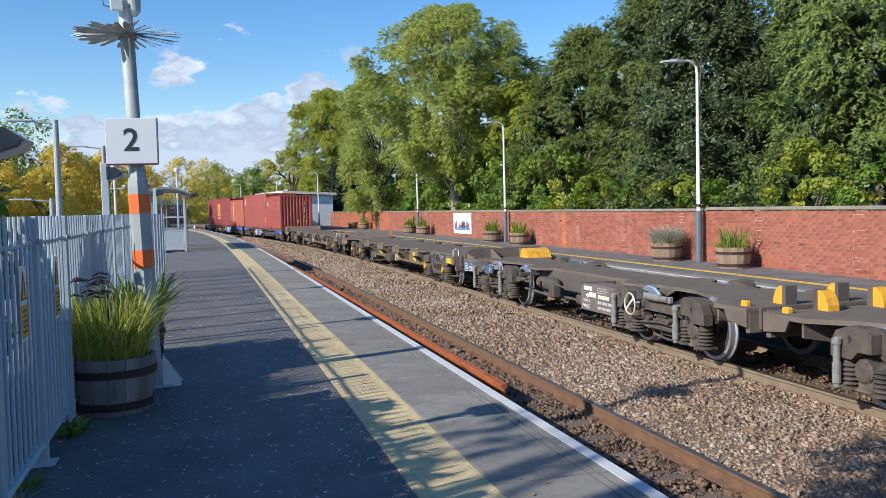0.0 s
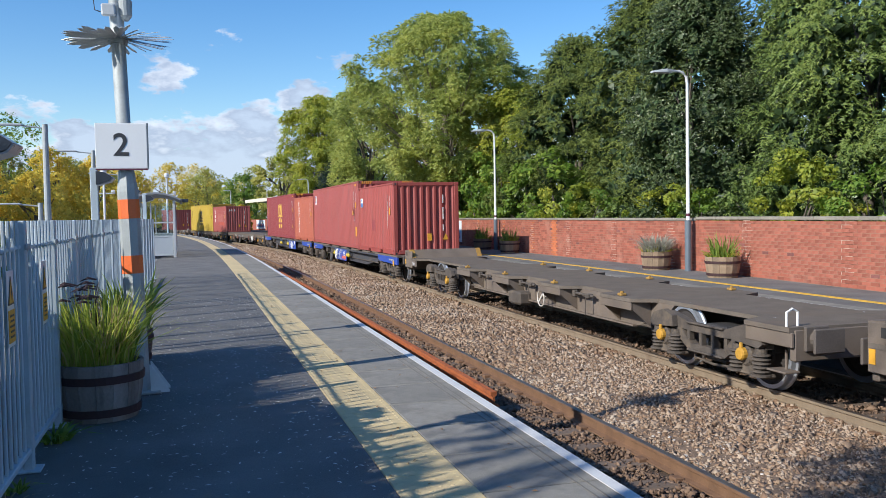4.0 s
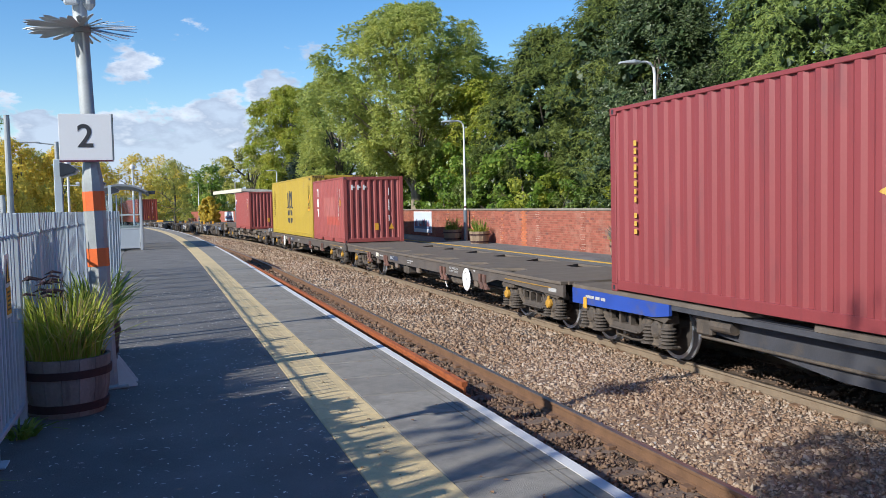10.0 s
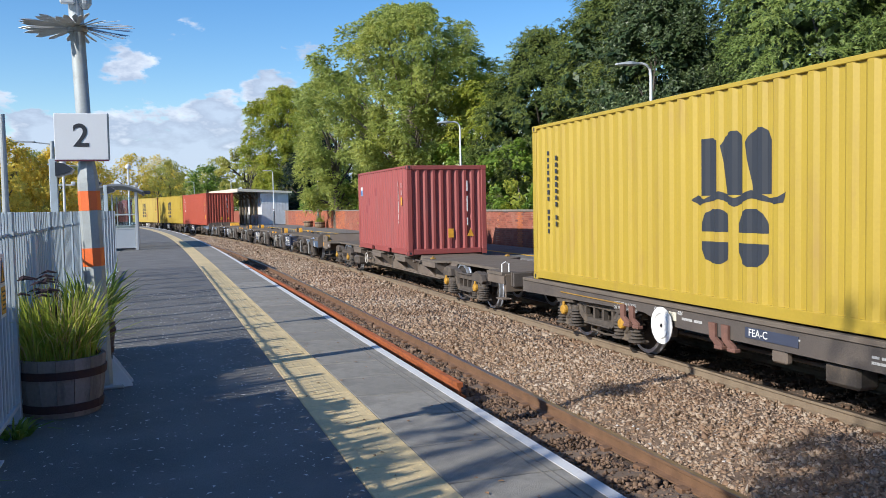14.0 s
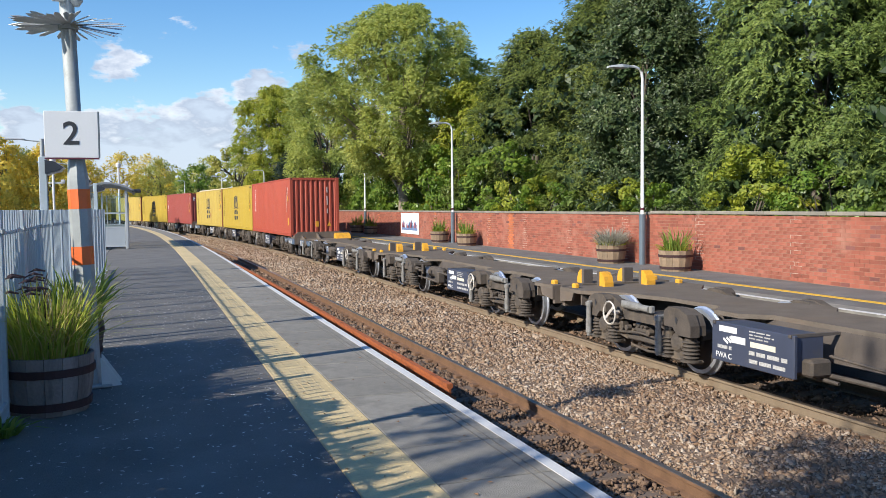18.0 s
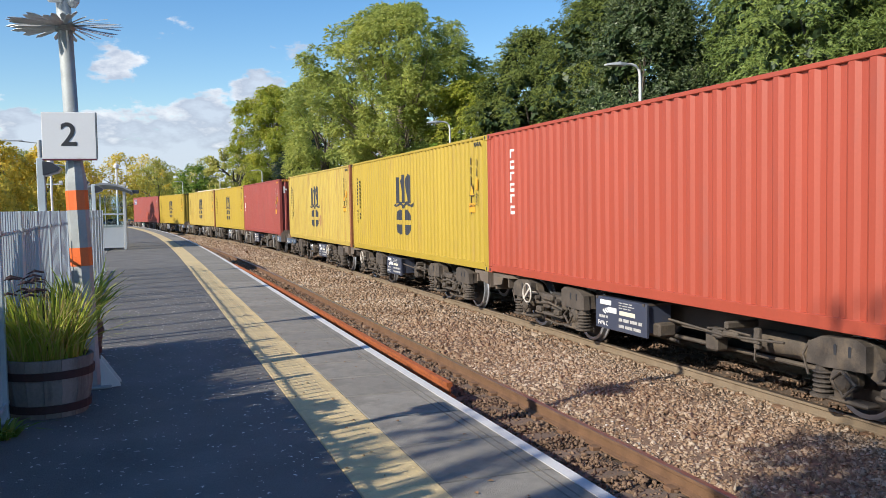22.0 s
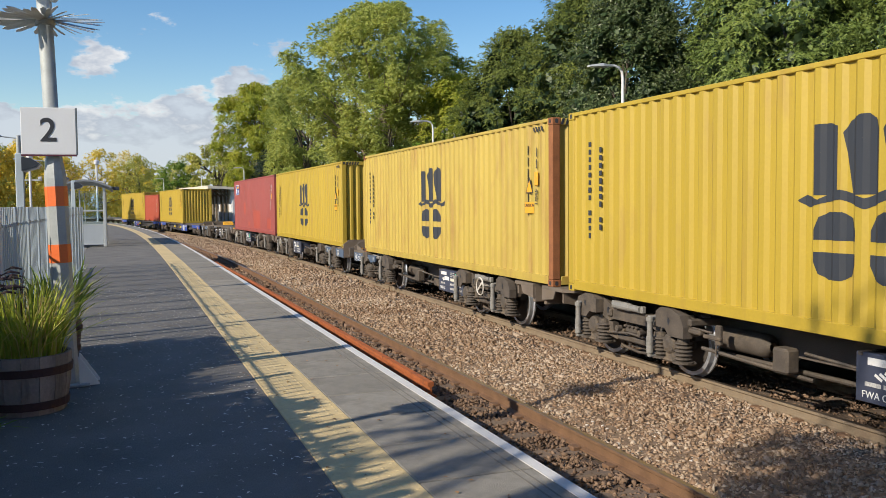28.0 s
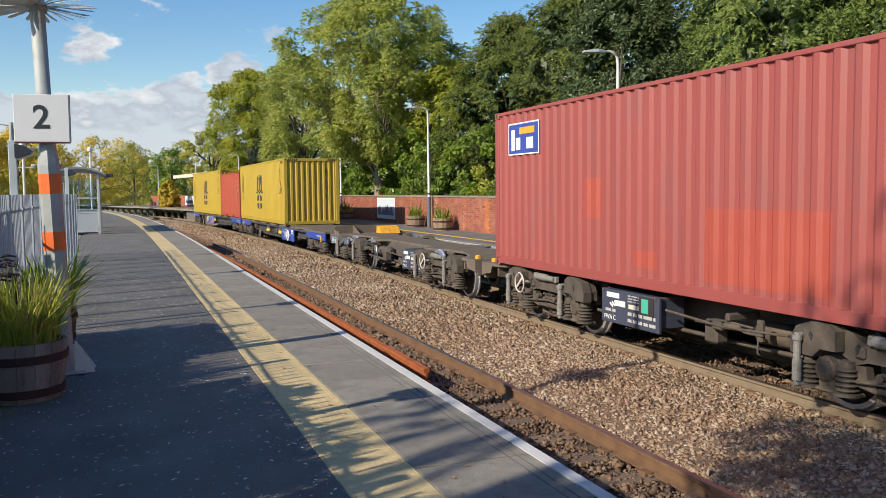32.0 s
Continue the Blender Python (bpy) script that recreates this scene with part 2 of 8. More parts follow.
M_RAILDUST = mat("rail_dusty", (0.215, 0.165, 0.110), 0.85, var=0.25, scale=5, bump=0.3, dirt=(0.15, 0.10, 0.065), dirt_amt=0.35, dirt_scale=3)
M_RAILSIDE = mat("rail_rust", (0.165, 0.092, 0.050), 0.8, var=0.3, scale=5, bump=0.3, dirt=(0.11, 0.06, 0.035), dirt_amt=0.35, dirt_scale=3)
M_RAILTOP = mat("rail_head_worn", (0.30, 0.24, 0.19), 0.42, metal=0.85, var=0.25, scale=6, bump=0.05)
M_OLDRAIL = mat("orange_rust", (0.34, 0.095, 0.028), 0.9, var=0.3, scale=6, bump=0.4, dirt=(0.16, 0.05, 0.02), dirt_amt=0.35, dirt_scale=5)
M_BRICK = mat("red_brick", (0.345, 0.108, 0.068), 0.9, var=0.18, scale=7, bump=0.4, bscale=90, island=0.24, rnd=0.2, dirt=(0.40, 0.19, 0.135), dirt_amt=0.35, dirt_scale=1.1)
M_BRICK2 = mat("orange_brick", (0.50, 0.15, 0.06), 0.9, var=0.2, scale=12, bump=0.3, island=0.2, rnd=0.2)
M_BRICK3 = mat("dark_brick", (0.22, 0.085, 0.07), 0.9, var=0.2, scale=12, bump=0.3, island=0.25, rnd=0.2)
M_MORTAR = mat("mortar", (0.30, 0.155, 0.105), 0.95, var=0.2, scale=8)
M_PALEM = mat("pale_mortar", (0.50, 0.37, 0.29), 0.95, var=0.2, scale=8)
M_STONE = mat("coping_stone", (0.25, 0.225, 0.185), 0.9, var=0.25, scale=5, bump=0.4, rnd=0.1, dirt=(0.16, 0.15, 0.12), dirt_amt=0.4)
M_GALV = mat("galvanised_steel", (0.36, 0.39, 0.395), 0.62, metal=0.2, var=0.14, scale=6, bump=0.06, dirt=(0.27, 0.295, 0.30), dirt_amt=0.35, dirt_scale=7)
M_FENCE = mat("grey_blue_fence_paint", (0.46, 0.535, 0.58), 0.55, var=0.12, scale=4, bump=0.06, rnd=0.10, dirt=(0.40, 0.46, 0.49), dirt_amt=0.3, dirt_scale=5)
M_GREYPAINT = mat("grey_paint", (0.42, 0.45, 0.47), 0.5, var=0.1, scale=4, bump=0.05)
M_LAMPW = mat("white_lamp_paint", (0.66, 0.67, 0.67), 0.45, var=0.08, scale=5, bump=0.03)
M_LAMPG = mat("slate_lamp_paint", (0.11, 0.14, 0.17), 0.5, var=0.12, scale=5)
M_ORANGE = mat("orange_band", (0.80, 0.16, 0.035), 0.5, var=0.1, scale=8)
M_SIGN = mat("white_sign_enamel", (0.70, 0.72, 0.74), 0.35, var=0.03, scale=3, bump=0.0)
M_BLACK = mat("dark_grey_print", (0.030, 0.032, 0.038), 0.5, var=0.1, scale=6, bump=0.0)
M_MAROON = mat("maroon_trim", (0.10, 0.02, 0.04), 0.5, var=0.1)
M_OAK = mat("weathered_oak", (0.245, 0.210, 0.190), 0.8, var=0.25, scale=9, bump=0.4, bscale=50, rnd=0.12, stretch=6, dirt=(0.10, 0.08, 0.07), dirt_amt=0.35, dirt_scale=6)
M_OAK2 = mat("sunlit_oak", (0.27, 0.195, 0.125), 0.8, var=0.3, scale=9, bump=0.4, rnd=0.2, stretch=6)
M_HOOP = mat("rusty_hoop", (0.060, 0.030, 0.030), 0.7, metal=0.3, var=0.3, scale=8)
M_SOIL = mat("soil", (0.04, 0.028, 0.02), 0.95, var=0.4, scale=20, bump=0.8)
M_DARKBOX = mat("dark_lamp_housing", (0.035, 0.04, 0.05), 0.4, var=0.15, scale=6)
M_DIFF = mat("lamp_diffuser", (0.36, 0.34, 0.36), 0.3, var=0.12, scale=5, bump=0.0)
M_BARK = mat("bark", (0.12, 0.10, 0.08), 0.95, var=0.35, scale=5, bump=0.8, bscale=25, stretch=4)
M_WAGON = mat("wagon_brown_grime", (0.150, 0.120, 0.096), 0.75, var=0.3, scale=2.2, bump=0.25, dirt=(0.15, 0.115, 0.08), dirt_amt=0.45, dirt_scale=1.8, rnd=0.08)
M_WAGON2 = mat("wagon_dark_grime", (0.095, 0.080, 0.070), 0.75, var=0.3, scale=2.2, bump=0.25, dirt=(0.12, 0.098, 0.078), dirt_amt=0.45, dirt_scale=1.8, rnd=0.08)
M_DECK = mat("deck_plate_grime", (0.145, 0.122, 0.10), 0.9, spec=0.2, var=0.25, scale=3, bump=0.3, dirt=(0.16, 0.125, 0.095), dirt_amt=0.4, dirt_scale=1.2)
M_BOGIE = mat("bogie_grime", (0.080, 0.066, 0.054), 0.8, var=0.4, scale=5, bump=0.3, dirt=(0.15, 0.115, 0.08), dirt_amt=0.4, dirt_scale=3.5)
M_UNDER = mat("underframe_black", (0.030, 0.028, 0.027), 0.8, var=0.3, scale=4, bump=0.2)
M_WBLUE = mat("wagon_blue_paint", (0.030, 0.075, 0.36), 0.5, var=0.15, scale=3, bump=0.08, dirt=(0.10, 0.10, 0.13), dirt_amt=0.32, dirt_scale=2.4)
M_WSLATE = mat("wagon_slate_paint", (0.070, 0.105, 0.165), 0.55, var=0.2, scale=3, bump=0.1, dirt=(0.11, 0.10, 0.09), dirt_amt=0.35, dirt_scale=2.2)
M_PANELB = mat("navy_panel", (0.050, 0.060, 0.095), 0.5, var=0.12, scale=3, bump=0.05, dirt=(0.10, 0.09, 0.08), dirt_amt=0.3)
M_TREAD = mat("polished_tread", (0.60, 0.64, 0.71), 0.40, metal=0.75, var=0.1, scale=8, bump=0.02)
M_WHEEL = mat("wheel_dark", (0.055, 0.048, 0.044), 0.7, metal=0.2, var=0.25, scale=7)
M_YPAINT = mat("yellow_paint", (0.72, 0.36, 0.03), 0.55, var=0.15, scale=6, bump=0.06, dirt=(0.30, 0.18, 0.06), dirt_amt=0.3, dirt_scale=7)
M_WPAINT = mat("white_stencil", (0.74, 0.74, 0.72), 0.6, var=0.1, scale=9, bump=0.0, dirt=(0.45, 0.43, 0.40), dirt_amt=0.2, dirt_scale=8)
M_GREEN = mat("green_tag", (0.06, 0.42, 0.30), 0.5, var=0.1)
M_SHED = mat("white_painted_boards", (0.72, 0.73, 0.74), 0.6, var=0.08, scale=3, bump=0.1)
M_CREAM = mat("cream_fascia", (0.66, 0.62, 0.50), 0.6, var=0.1, scale=3)
M_TIMBER = mat("grey_timber", (0.28, 0.23, 0.17), 0.85, var=0.3, scale=5, bump=0.3, rnd=0.15)
M_ROOF = mat("shelter_roof_grey", (0.22, 0.24, 0.26), 0.5, var=0.1, scale=3)
M_PANEL = mat("shelter_panel", (0.40, 0.44, 0.47), 0.5, var=0.08, scale=3)
M_POSTER = mat("poster_sky", (0.62, 0.70, 0.80), 0.5, var=0.1, scale=2, bump=0.0)
M_POSTW = mat("poster_white", (0.80, 0.82, 0.84), 0.5, var=0.05, bump=0.0)
M_POSTR = mat("poster_red", (0.42, 0.12, 0.14), 0.5, var=0.2, bump=0.0)
M_POSTB = mat("poster_blue", (0.16, 0.24, 0.42), 0.5, var=0.2, bump=0.0)
M_SPIKE = mat("bright_galvanised_strip", (0.62, 0.64, 0.64), 0.5, metal=0.3, var=0.15, scale=6)
M_PETAL = mat("pale_litter", (0.62, 0.60, 0.55), 0.8, var=0.2, island=0.3)
M_DRYLEAF = mat("dry_leaf", (0.22, 0.12, 0.05), 0.8, var=0.3, island=0.4)
M_GLASS = glass_mat("shelter_glass")
M_ASHBARK = mat("pale_ash_bark", (0.27, 0.225, 0.165), 0.95, var=0.3, scale=5, bump=0.6, bscale=25, stretch=4)
L_YEW = leaf_mat("yew_needles", [(0.060, 0.086, 0.022), (0.110, 0.148, 0.034), (0.175, 0.215, 0.050), (0.26, 0.29, 0.068)], 0.22, rough=0.55, spec=0.2)
L_HOLLY = leaf_mat("holly_leaves", [(0.034, 0.058, 0.024), (0.062, 0.096, 0.036), (0.105, 0.145, 0.052), (0.18, 0.21, 0.08)], 0.12, rough=0.42, spec=0.45)
L_CONIF = leaf_mat("conifer_sprays", [(0.068, 0.112, 0.030), (0.125, 0.185, 0.046), (0.195, 0.258, 0.064), (0.28, 0.345, 0.085)], 0.25, rough=0.5, spec=0.25)
L_ASH = leaf_mat("autumn_green_leaves", [(0.20, 0.255, 0.062), (0.31, 0.37, 0.088), (0.44, 0.485, 0.118), (0.62, 0.59, 0.14)], 0.5)
L_LIME = leaf_mat("yellowing_lime_leaves", [(0.19, 0.25, 0.035), (0.30, 0.36, 0.048), (0.45, 0.47, 0.062), (0.62, 0.54, 0.075)], 0.5)
L_SHRUB = leaf_mat("bright_shrub_leaves", [(0.061, 0.128, 0.019), (0.128, 0.223, 0.030), (0.223, 0.317, 0.046), (0.378, 0.419, 0.068)], 0.4, rough=0.35)
L_GOLD = leaf_mat("golden_leaves", [(0.48, 0.41, 0.08), (0.66, 0.54, 0.09), (0.80, 0.63, 0.11), (0.88, 0.67, 0.12)], 0.6)
L_OLIVE = leaf_mat("olive_leaves", [(0.22, 0.25, 0.06), (0.36, 0.38, 0.09), (0.50, 0.48, 0.12), (0.62, 0.55, 0.13)], 0.5)
# inner evergreen leaves, coloured darker to stand in for shade inside the crowns
L_INNER_SHADE = leaf_mat("shade_dark_inner_leaves", [(0.025, 0.048, 0.018), (0.045, 0.080, 0.028), (0.075, 0.12, 0.042)], 0.2)
L_PINE = leaf_mat("pine_needles", [(0.006, 0.016, 0.010), (0.014, 0.032, 0.018), (0.024, 0.050, 0.026)], 0.1)
L_GRASS = leaf_mat("grass_blades", [(0.18, 0.25, 0.03), (0.32, 0.40, 0.05), (0.50, 0.54, 0.09), (0.64, 0.55, 0.19)], 0.4)
L_STRAW = leaf_mat("straw_blades", [(0.42, 0.33, 0.14), (0.58, 0.46, 0.2), (0.66, 0.55, 0.27)], 0.4)
L_IRIS = leaf_mat("sword_leaves", [(0.11, 0.18, 0.03), (0.21, 0.30, 0.05), (0.38, 0.43, 0.09)], 0.45)
L_GREYLEAF = leaf_mat("grey_leaves", [(0.26, 0.26, 0.20), (0.42, 0.41, 0.33), (0.56, 0.53, 0.44)], 0.35)

# ---- mesh helpers ----
class Mesh:
    def __init__(self):
        self.v, self.f = [], []
    def add(self, verts, faces, m=None):
        k = len(self.v)
        self.v += [tuple(m @ Vector(q)) for q in verts] if m else [tuple(q) for q in verts]
        self.f += [tuple(i + k for i in q) for q in faces]
        return self
    def box(self, x, y, z, sx, sy, sz, m=None, bev=0.0):
        """A box centred at x, y, z; bev: chamfer of its edges."""
        hx, hy, hz = sx / 2, sy / 2, sz / 2
        if bev <= 0:
            vs = [(x + i * hx, y + j * hy, z + k * hz) for i in (-1, 1) for j in (-1, 1) for k in (-1, 1)]
            return self.add(vs, [(0, 1, 3, 2), (4, 6, 7, 5), (0, 4, 5, 1), (2, 3, 7, 6), (0, 2, 6, 4), (1, 5, 7, 3)], m)
        bev = min(bev, hx * 0.9, hy * 0.9, hz * 0.9)
        vs, ix = [], {}
        for i in (-1, 1):
            for j in (-1, 1):
                for k in (-1, 1):
                    for a in range(3):
                        q = [i * hx, j * hy, k * hz]
                        for c in range(3):
                            if c != a:
                                q[c] -= (i, j, k)[c] * bev
                        ix[i, j, k, a] = len(vs)
                        vs.append((x + q[0], y + q[1], z + q[2]))
        fs = []
        for a in range(3):
            for sg in (-1, 1):
                cor = []
                for p1, p2 in ((-1, -1), (1, -1), (1, 1), (-1, 1)):
                    t = [0, 0, 0]
                    t[a], t[(a + 1) % 3], t[(a + 2) % 3] = sg, p1, p2
                    cor.append(ix[t[0], t[1], t[2], a])
                fs.append(tuple(cor if sg > 0 else cor[::-1]))
        for a in range(3):
            b, c = (a + 1) % 3, (a + 2) % 3
            for p1 in (-1, 1):
                for p2 in (-1, 1):
                    t0, t1 = [0] * 3, [0] * 3
                    t0[a], t1[a] = -1, 1
                    t0[b] = t1[b] = p1
                    t0[c] = t1[c] = p2
                    q = (ix[(*t0, b)], ix[(*t1, b)], ix[(*t1, c)], ix[(*t0, c)])
                    fs.append(q if p1 * p2 < 0 else q[::-1])
        for i in (-1, 1):
            for j in (-1, 1):
                for k in (-1, 1):
                    q = tuple(ix[i, j, k, a] for a in range(3))
                    fs.append(q if i * j * k > 0 else q[::-1])
        return self.add(vs, fs, m)
    def tube(self, pts, rad, n=10, cap=True, m=None):
        """A round bar along pts; rad: one radius, or one for each point."""
        rs = rad if isinstance(rad, (list, tuple)) else [rad] * len(pts)
        pts = [Vector(q) for q in pts]
        vs, fs = [], []
        for i, q in enumerate(pts):
            d = (pts[min(i + 1, len(pts) - 1)] - pts[max(i - 1, 0)]).normalized()
            u = d.cross(Vector((0, 0, 1)) if abs(d.z) < 0.9 else Vector((0, 1, 0))).normalized()
            w = d.cross(u)
            for j in range(n):
                a = 2 * math.pi * j / n
                vs.append(q + (u * math.cos(a) + w * math.sin(a)) * rs[i])
        for i in range(len(pts) - 1):
            for j in range(n):
                a, b = i * n + j, i * n + (j + 1) % n
                fs.append((a, b, b + n, a + n))
        if cap:
            fs.append(tuple(range(n)))
            fs.append(tuple(range((len(pts) - 1) * n, len(pts) * n))[::-1])
        return self.add(vs, fs, m)
    def lathe(self, prof, n=20, m=None, axis="z"):
        """Turned round an axis; prof: rows of (radius, height)."""
        vs, fs = [], []
        for r, z in prof:
            for j in range(n):
                a = 2 * math.pi * j / n
                c, s = r * math.cos(a), r * math.sin(a)
                vs.append((c, s, z) if axis == "z" else (z, c, s))
        for i in range(len(prof) - 1):
            for j in range(n):
                a, b = i * n + j, i * n + (j + 1) % n
                fs.append((a, b, b + n, a + n))
        fs.append(tuple(range(n))[::-1])
        fs.append(tuple(range((len(prof) - 1) * n, len(prof) * n)))
        return self.add(vs, fs, m)
    def prism(self, poly, w0, w1, axis="x", m=None):
        """A flat outline pushed from w0 to w1 along an axis; for x the outline is (y, z), for y (x, z), for z (x, y)."""
        put = {"x": lambda a, b, w: (w, a, b), "y": lambda a, b, w: (a, w, b), "z": lambda a, b, w: (a, b, w)}[axis]
        n = len(poly)
        vs = [put(a, b, w0) for a, b in poly] + [put(a, b, w1) for a, b in poly]
        fs = [tuple(range(n))[::-1], tuple(range(n, 2 * n))] + [(i, (i + 1) % n, (i + 1) % n + n, i + n) for i in range(n)]
        return self.add(vs, fs, m)
    def loft(self, rings, closed=True):
        n = len(rings[0])
        vs = [q for r in rings for q in r]
        fs = []
        for i in range(len(rings) - 1):
            for j in range(n if closed else n - 1):
                a, b = i * n + j, i * n + (j + 1) % n
                fs.append((a, a + n, b + n, b))
        if closed:
            fs += [tuple(range(n)), tuple(range((len(rings) - 1) * n, len(rings) * n))[::-1]]
        return self.add(vs, fs)
    def data(self, name, material, smooth=False):
        me = bpy.data.meshes.new(name)
        me.from_pydata(self.v, [], self.f)
        if smooth:
            me.shade_smooth() if smooth is True else me.shade_smooth()
        me.materials.append(material)
        me.update()
        return me

def part(name, mesh, material, parent, label="", m=None, smooth=False):
    """Links a mesh as one object under a thing or a part; mesh may be mesh data that is shared."""
    data = mesh.data(name, material, smooth) if isinstance(mesh, Mesh) else mesh
    ob = new(name, data)
    if parent is not None:
        ob.parent = parent
    if m is not None:
        ob.matrix_basis = m
    if label:
        ob["label"] = label
    return ob

def thing(name, m, label, category, group="", kind="", data=None):
    ob = new(name, data)
    if data is None:
        ob.empty_display_size = 0.2
    ob.matrix_basis = m
    return tagged(ob, label, category, group, kind)

def sweep(o0, z0, o1, z1, s0, s1, step=1.5):
    """A bar of rectangular section along the line, from offset o0, height z0 to offset o1, height z1."""
    me = Mesh()
    rings = []
    n = max(2, int((s1 - s0) / step) + 1)
    for i in range(n):
        s = s0 + (s1 - s0) * i / (n - 1)
        a = o0(s) if callable(o0) else o0
        b = o1(s) if callable(o1) else o1
        (x0, y0, _), (x1, y1, _) = at(s, a), at(s, b)
        rings.append([(x0, y0, z0), (x1, y1, z0), (x1, y1, z1), (x0, y0, z1)])
    return me.loft(rings)

def text_data(body, size, material, name="lettering", depth=0.002, bold=0.0):
    cu = bpy.data.curves.new(name, "FONT")
    cu.body, cu.size, cu.extrude, cu.align_x, cu.align_y = body, size, depth, "CENTER", "CENTER"
    cu.offset = bold
    ob = bpy.data.objects.new(name, cu)
    scene.collection.objects.link(ob)
    dg = bpy.context.evaluated_depsgraph_get()
    me = bpy.data.meshes.new_from_object(ob.evaluated_get(dg))
    bpy.data.objects.remove(ob)
    me.materials.clear()
    me.materials.append(material)
    return me

# ---- setting ----
def setting(name, mesh, material, label, category, smooth=False):
    return tagged(part(name, mesh, material, None, "", None, smooth), label, category, "", "structure")

g = Mesh()
g.add([(-2500, -2500, -1.30), (2500, -2500, -1.30), (2500, 2500, -1.30), (-2500, 2500, -1.30)], [(0, 1, 2, 3)])
setting("ground", g, M_EARTH, "rough grass and earth reaching to the horizon", "ground")
setting("bank_near", sweep(-70, -1.29, -3.41, -0.03, -60, 118, 3), M_TARMAC, "pale tarmac of the car park behind the fence", "ground")
setting("bank_far", sweep(lambda s: wall_o(s) + 0.22, -1.29, 60, -0.12, -60, 118, 3), M_EARTH, "raised earth behind the brick wall", "ground")
trackbed = setting("trackbed", sweep(-0.25, -1.29, 7.6, -1.108, -60, 200, 1.0), M_BED, "stone ballast bed under two tracks", "track bed")
platform_near = setting("platform_near", sweep(-3.40, -1.28, -0.08, -0.035, -60, 112, 1.0), M_ASPH, "dark asphalt station platform with worn surface", "platform")
setting("platform_near_paving", sweep(-3.30, -0.034, -1.172, -0.003, -60, 112, 1.0), M_ASPH, "dark asphalt platform surface, patched and worn", "paving")
platform_far = setting("platform_far", sweep(7.62, -1.28, lambda s: wall_o(s) + 0.2, FAR_Z - 0.05, -60, 86, 1.0), M_ASPH, "far station platform of dark asphalt", "platform")
setting("platform_far_paving", sweep(7.80, FAR_Z - 0.049, lambda s: wall_o(s) - 0.002, FAR_Z, -60, 150, 1.0), M_ASPH, "dark asphalt surface of the far platform", "paving")
setting("platform_far_deck", sweep(8.6, FAR_Z - 0.30, lambda s: wall_o(s) + 0.2, FAR_Z - 0.05, 86.01, 150, 1.0), M_TIMBER, "timber deck that carries the far platform's end", "platform")
setting("platform_edge_far", sweep(7.34, FAR_Z - 0.13, 7.799, FAR_Z, -60, 150, 1.0), M_COPE, "concrete edge of the far platform", "platform edge")
setting("edge_line_far", sweep(7.36, FAR_Z + 0.0005, 7.46, FAR_Z + 0.005, -60, 150, 1.0), M_WHITE, "worn white line along the far platform edge", "line marking")
setting("yellow_line_far", sweep(8.38, FAR_Z + 0.0005, 8.55, FAR_Z + 0.005, -60, 120, 1.0), M_YELLOW, "yellow safety line along the far platform", "line marking")
setting("platform_face_near", sweep(-0.079, -1.27, -0.02, -0.09, -60, 112, 1.0), M_COPE, "concrete face under the platform edge", "platform edge")
# timber struts under the end of the far platform
strut = Mesh()
strut.prism([(0.0, -0.05), (1.1, -0.05), (1.1, -1.1), (0.95, -1.1), (0.8, -0.35), (0.0, -0.16)], -0.12, 0.12, "y")
sd = strut.data("strut", M_TIMBER)
for i in range(20):
    part("strut", sd, None, bpy.data.objects["platform_far_deck"], m=spot(87.5 + 2.6 * i, 7.45, FAR_Z - 0.09))
# rails
def rail_mesh(o, s0, s1, step=1.0):
    me = Mesh()
    prof = [(-0.07, -0.155), (0.07, -0.155), (0.07, -0.14), (0.012, -0.125), (0.012, -0.05), (0.035, -0.035), (0.035, -0.004), (0.028, 0), (-0.028, 0), (-0.035, -0.004), (-0.035, -0.035), (-0.012, -0.05), (-0.012, -0.125), (-0.07, -0.14)]
    rings, n = [], int((s1 - s0) / step) + 1
    for i in range(n):
        s = s0 + (s1 - s0) * i / (n - 1)
        ring = []
        for a, z in prof:
            x, y, _ = at(s, o + a)
            ring.append((x, y, RAIL_Z + z))
        rings.append(ring)
    return me.loft(rings)
def rail(name, o, label):
    me = rail_mesh(o, -60, 230)
    d = me.data(name, M_RAILDUST if o > 4 else M_RAILSIDE)
    d.materials.append(M_RAILTOP)
    for q in d.polygons:
        if q.normal.z > 0.85 and q.center.z > RAIL_Z - 0.01:
            q.material_index = 1
    return tagged(part(name, d, None, None), label, "rail", "running rails", "structure")
for o, lab in ((TRACK_A - 0.7525, "brown rusted running rail beside the platform"), (TRACK_A + 0.7525, "brown rusted running rail with a worn grey head"), (TRACK_B - 0.7525, "running rail under the goods train"), (TRACK_B + 0.7525, "running rail under the goods train, by the far platform")):
    rail("rail", o, lab)
sl = Mesh().box(0, 0, 0, 2.5, 0.26, 0.20, bev=0.02).data("sleeper", M_SLEEPER)
clip = Mesh().box(0, 0, 0, 0.10, 0.12, 0.05, bev=0.01).data("rail_clip", M_RAILSIDE)
for tr in (TRACK_A, TRACK_B):
    for i in range(150):
        s = -10 + 0.68 * i
        sp = part("sleeper", sl, None, trackbed, m=spot(s, tr, RAIL_Z - 0.155 - 0.101))
        if s < 26 and i > 12:
            for dx in (-0.86, -0.645, 0.645, 0.86):
                part("rail_clip", clip, None, sp, m=pose(dx, 0, 0.115))
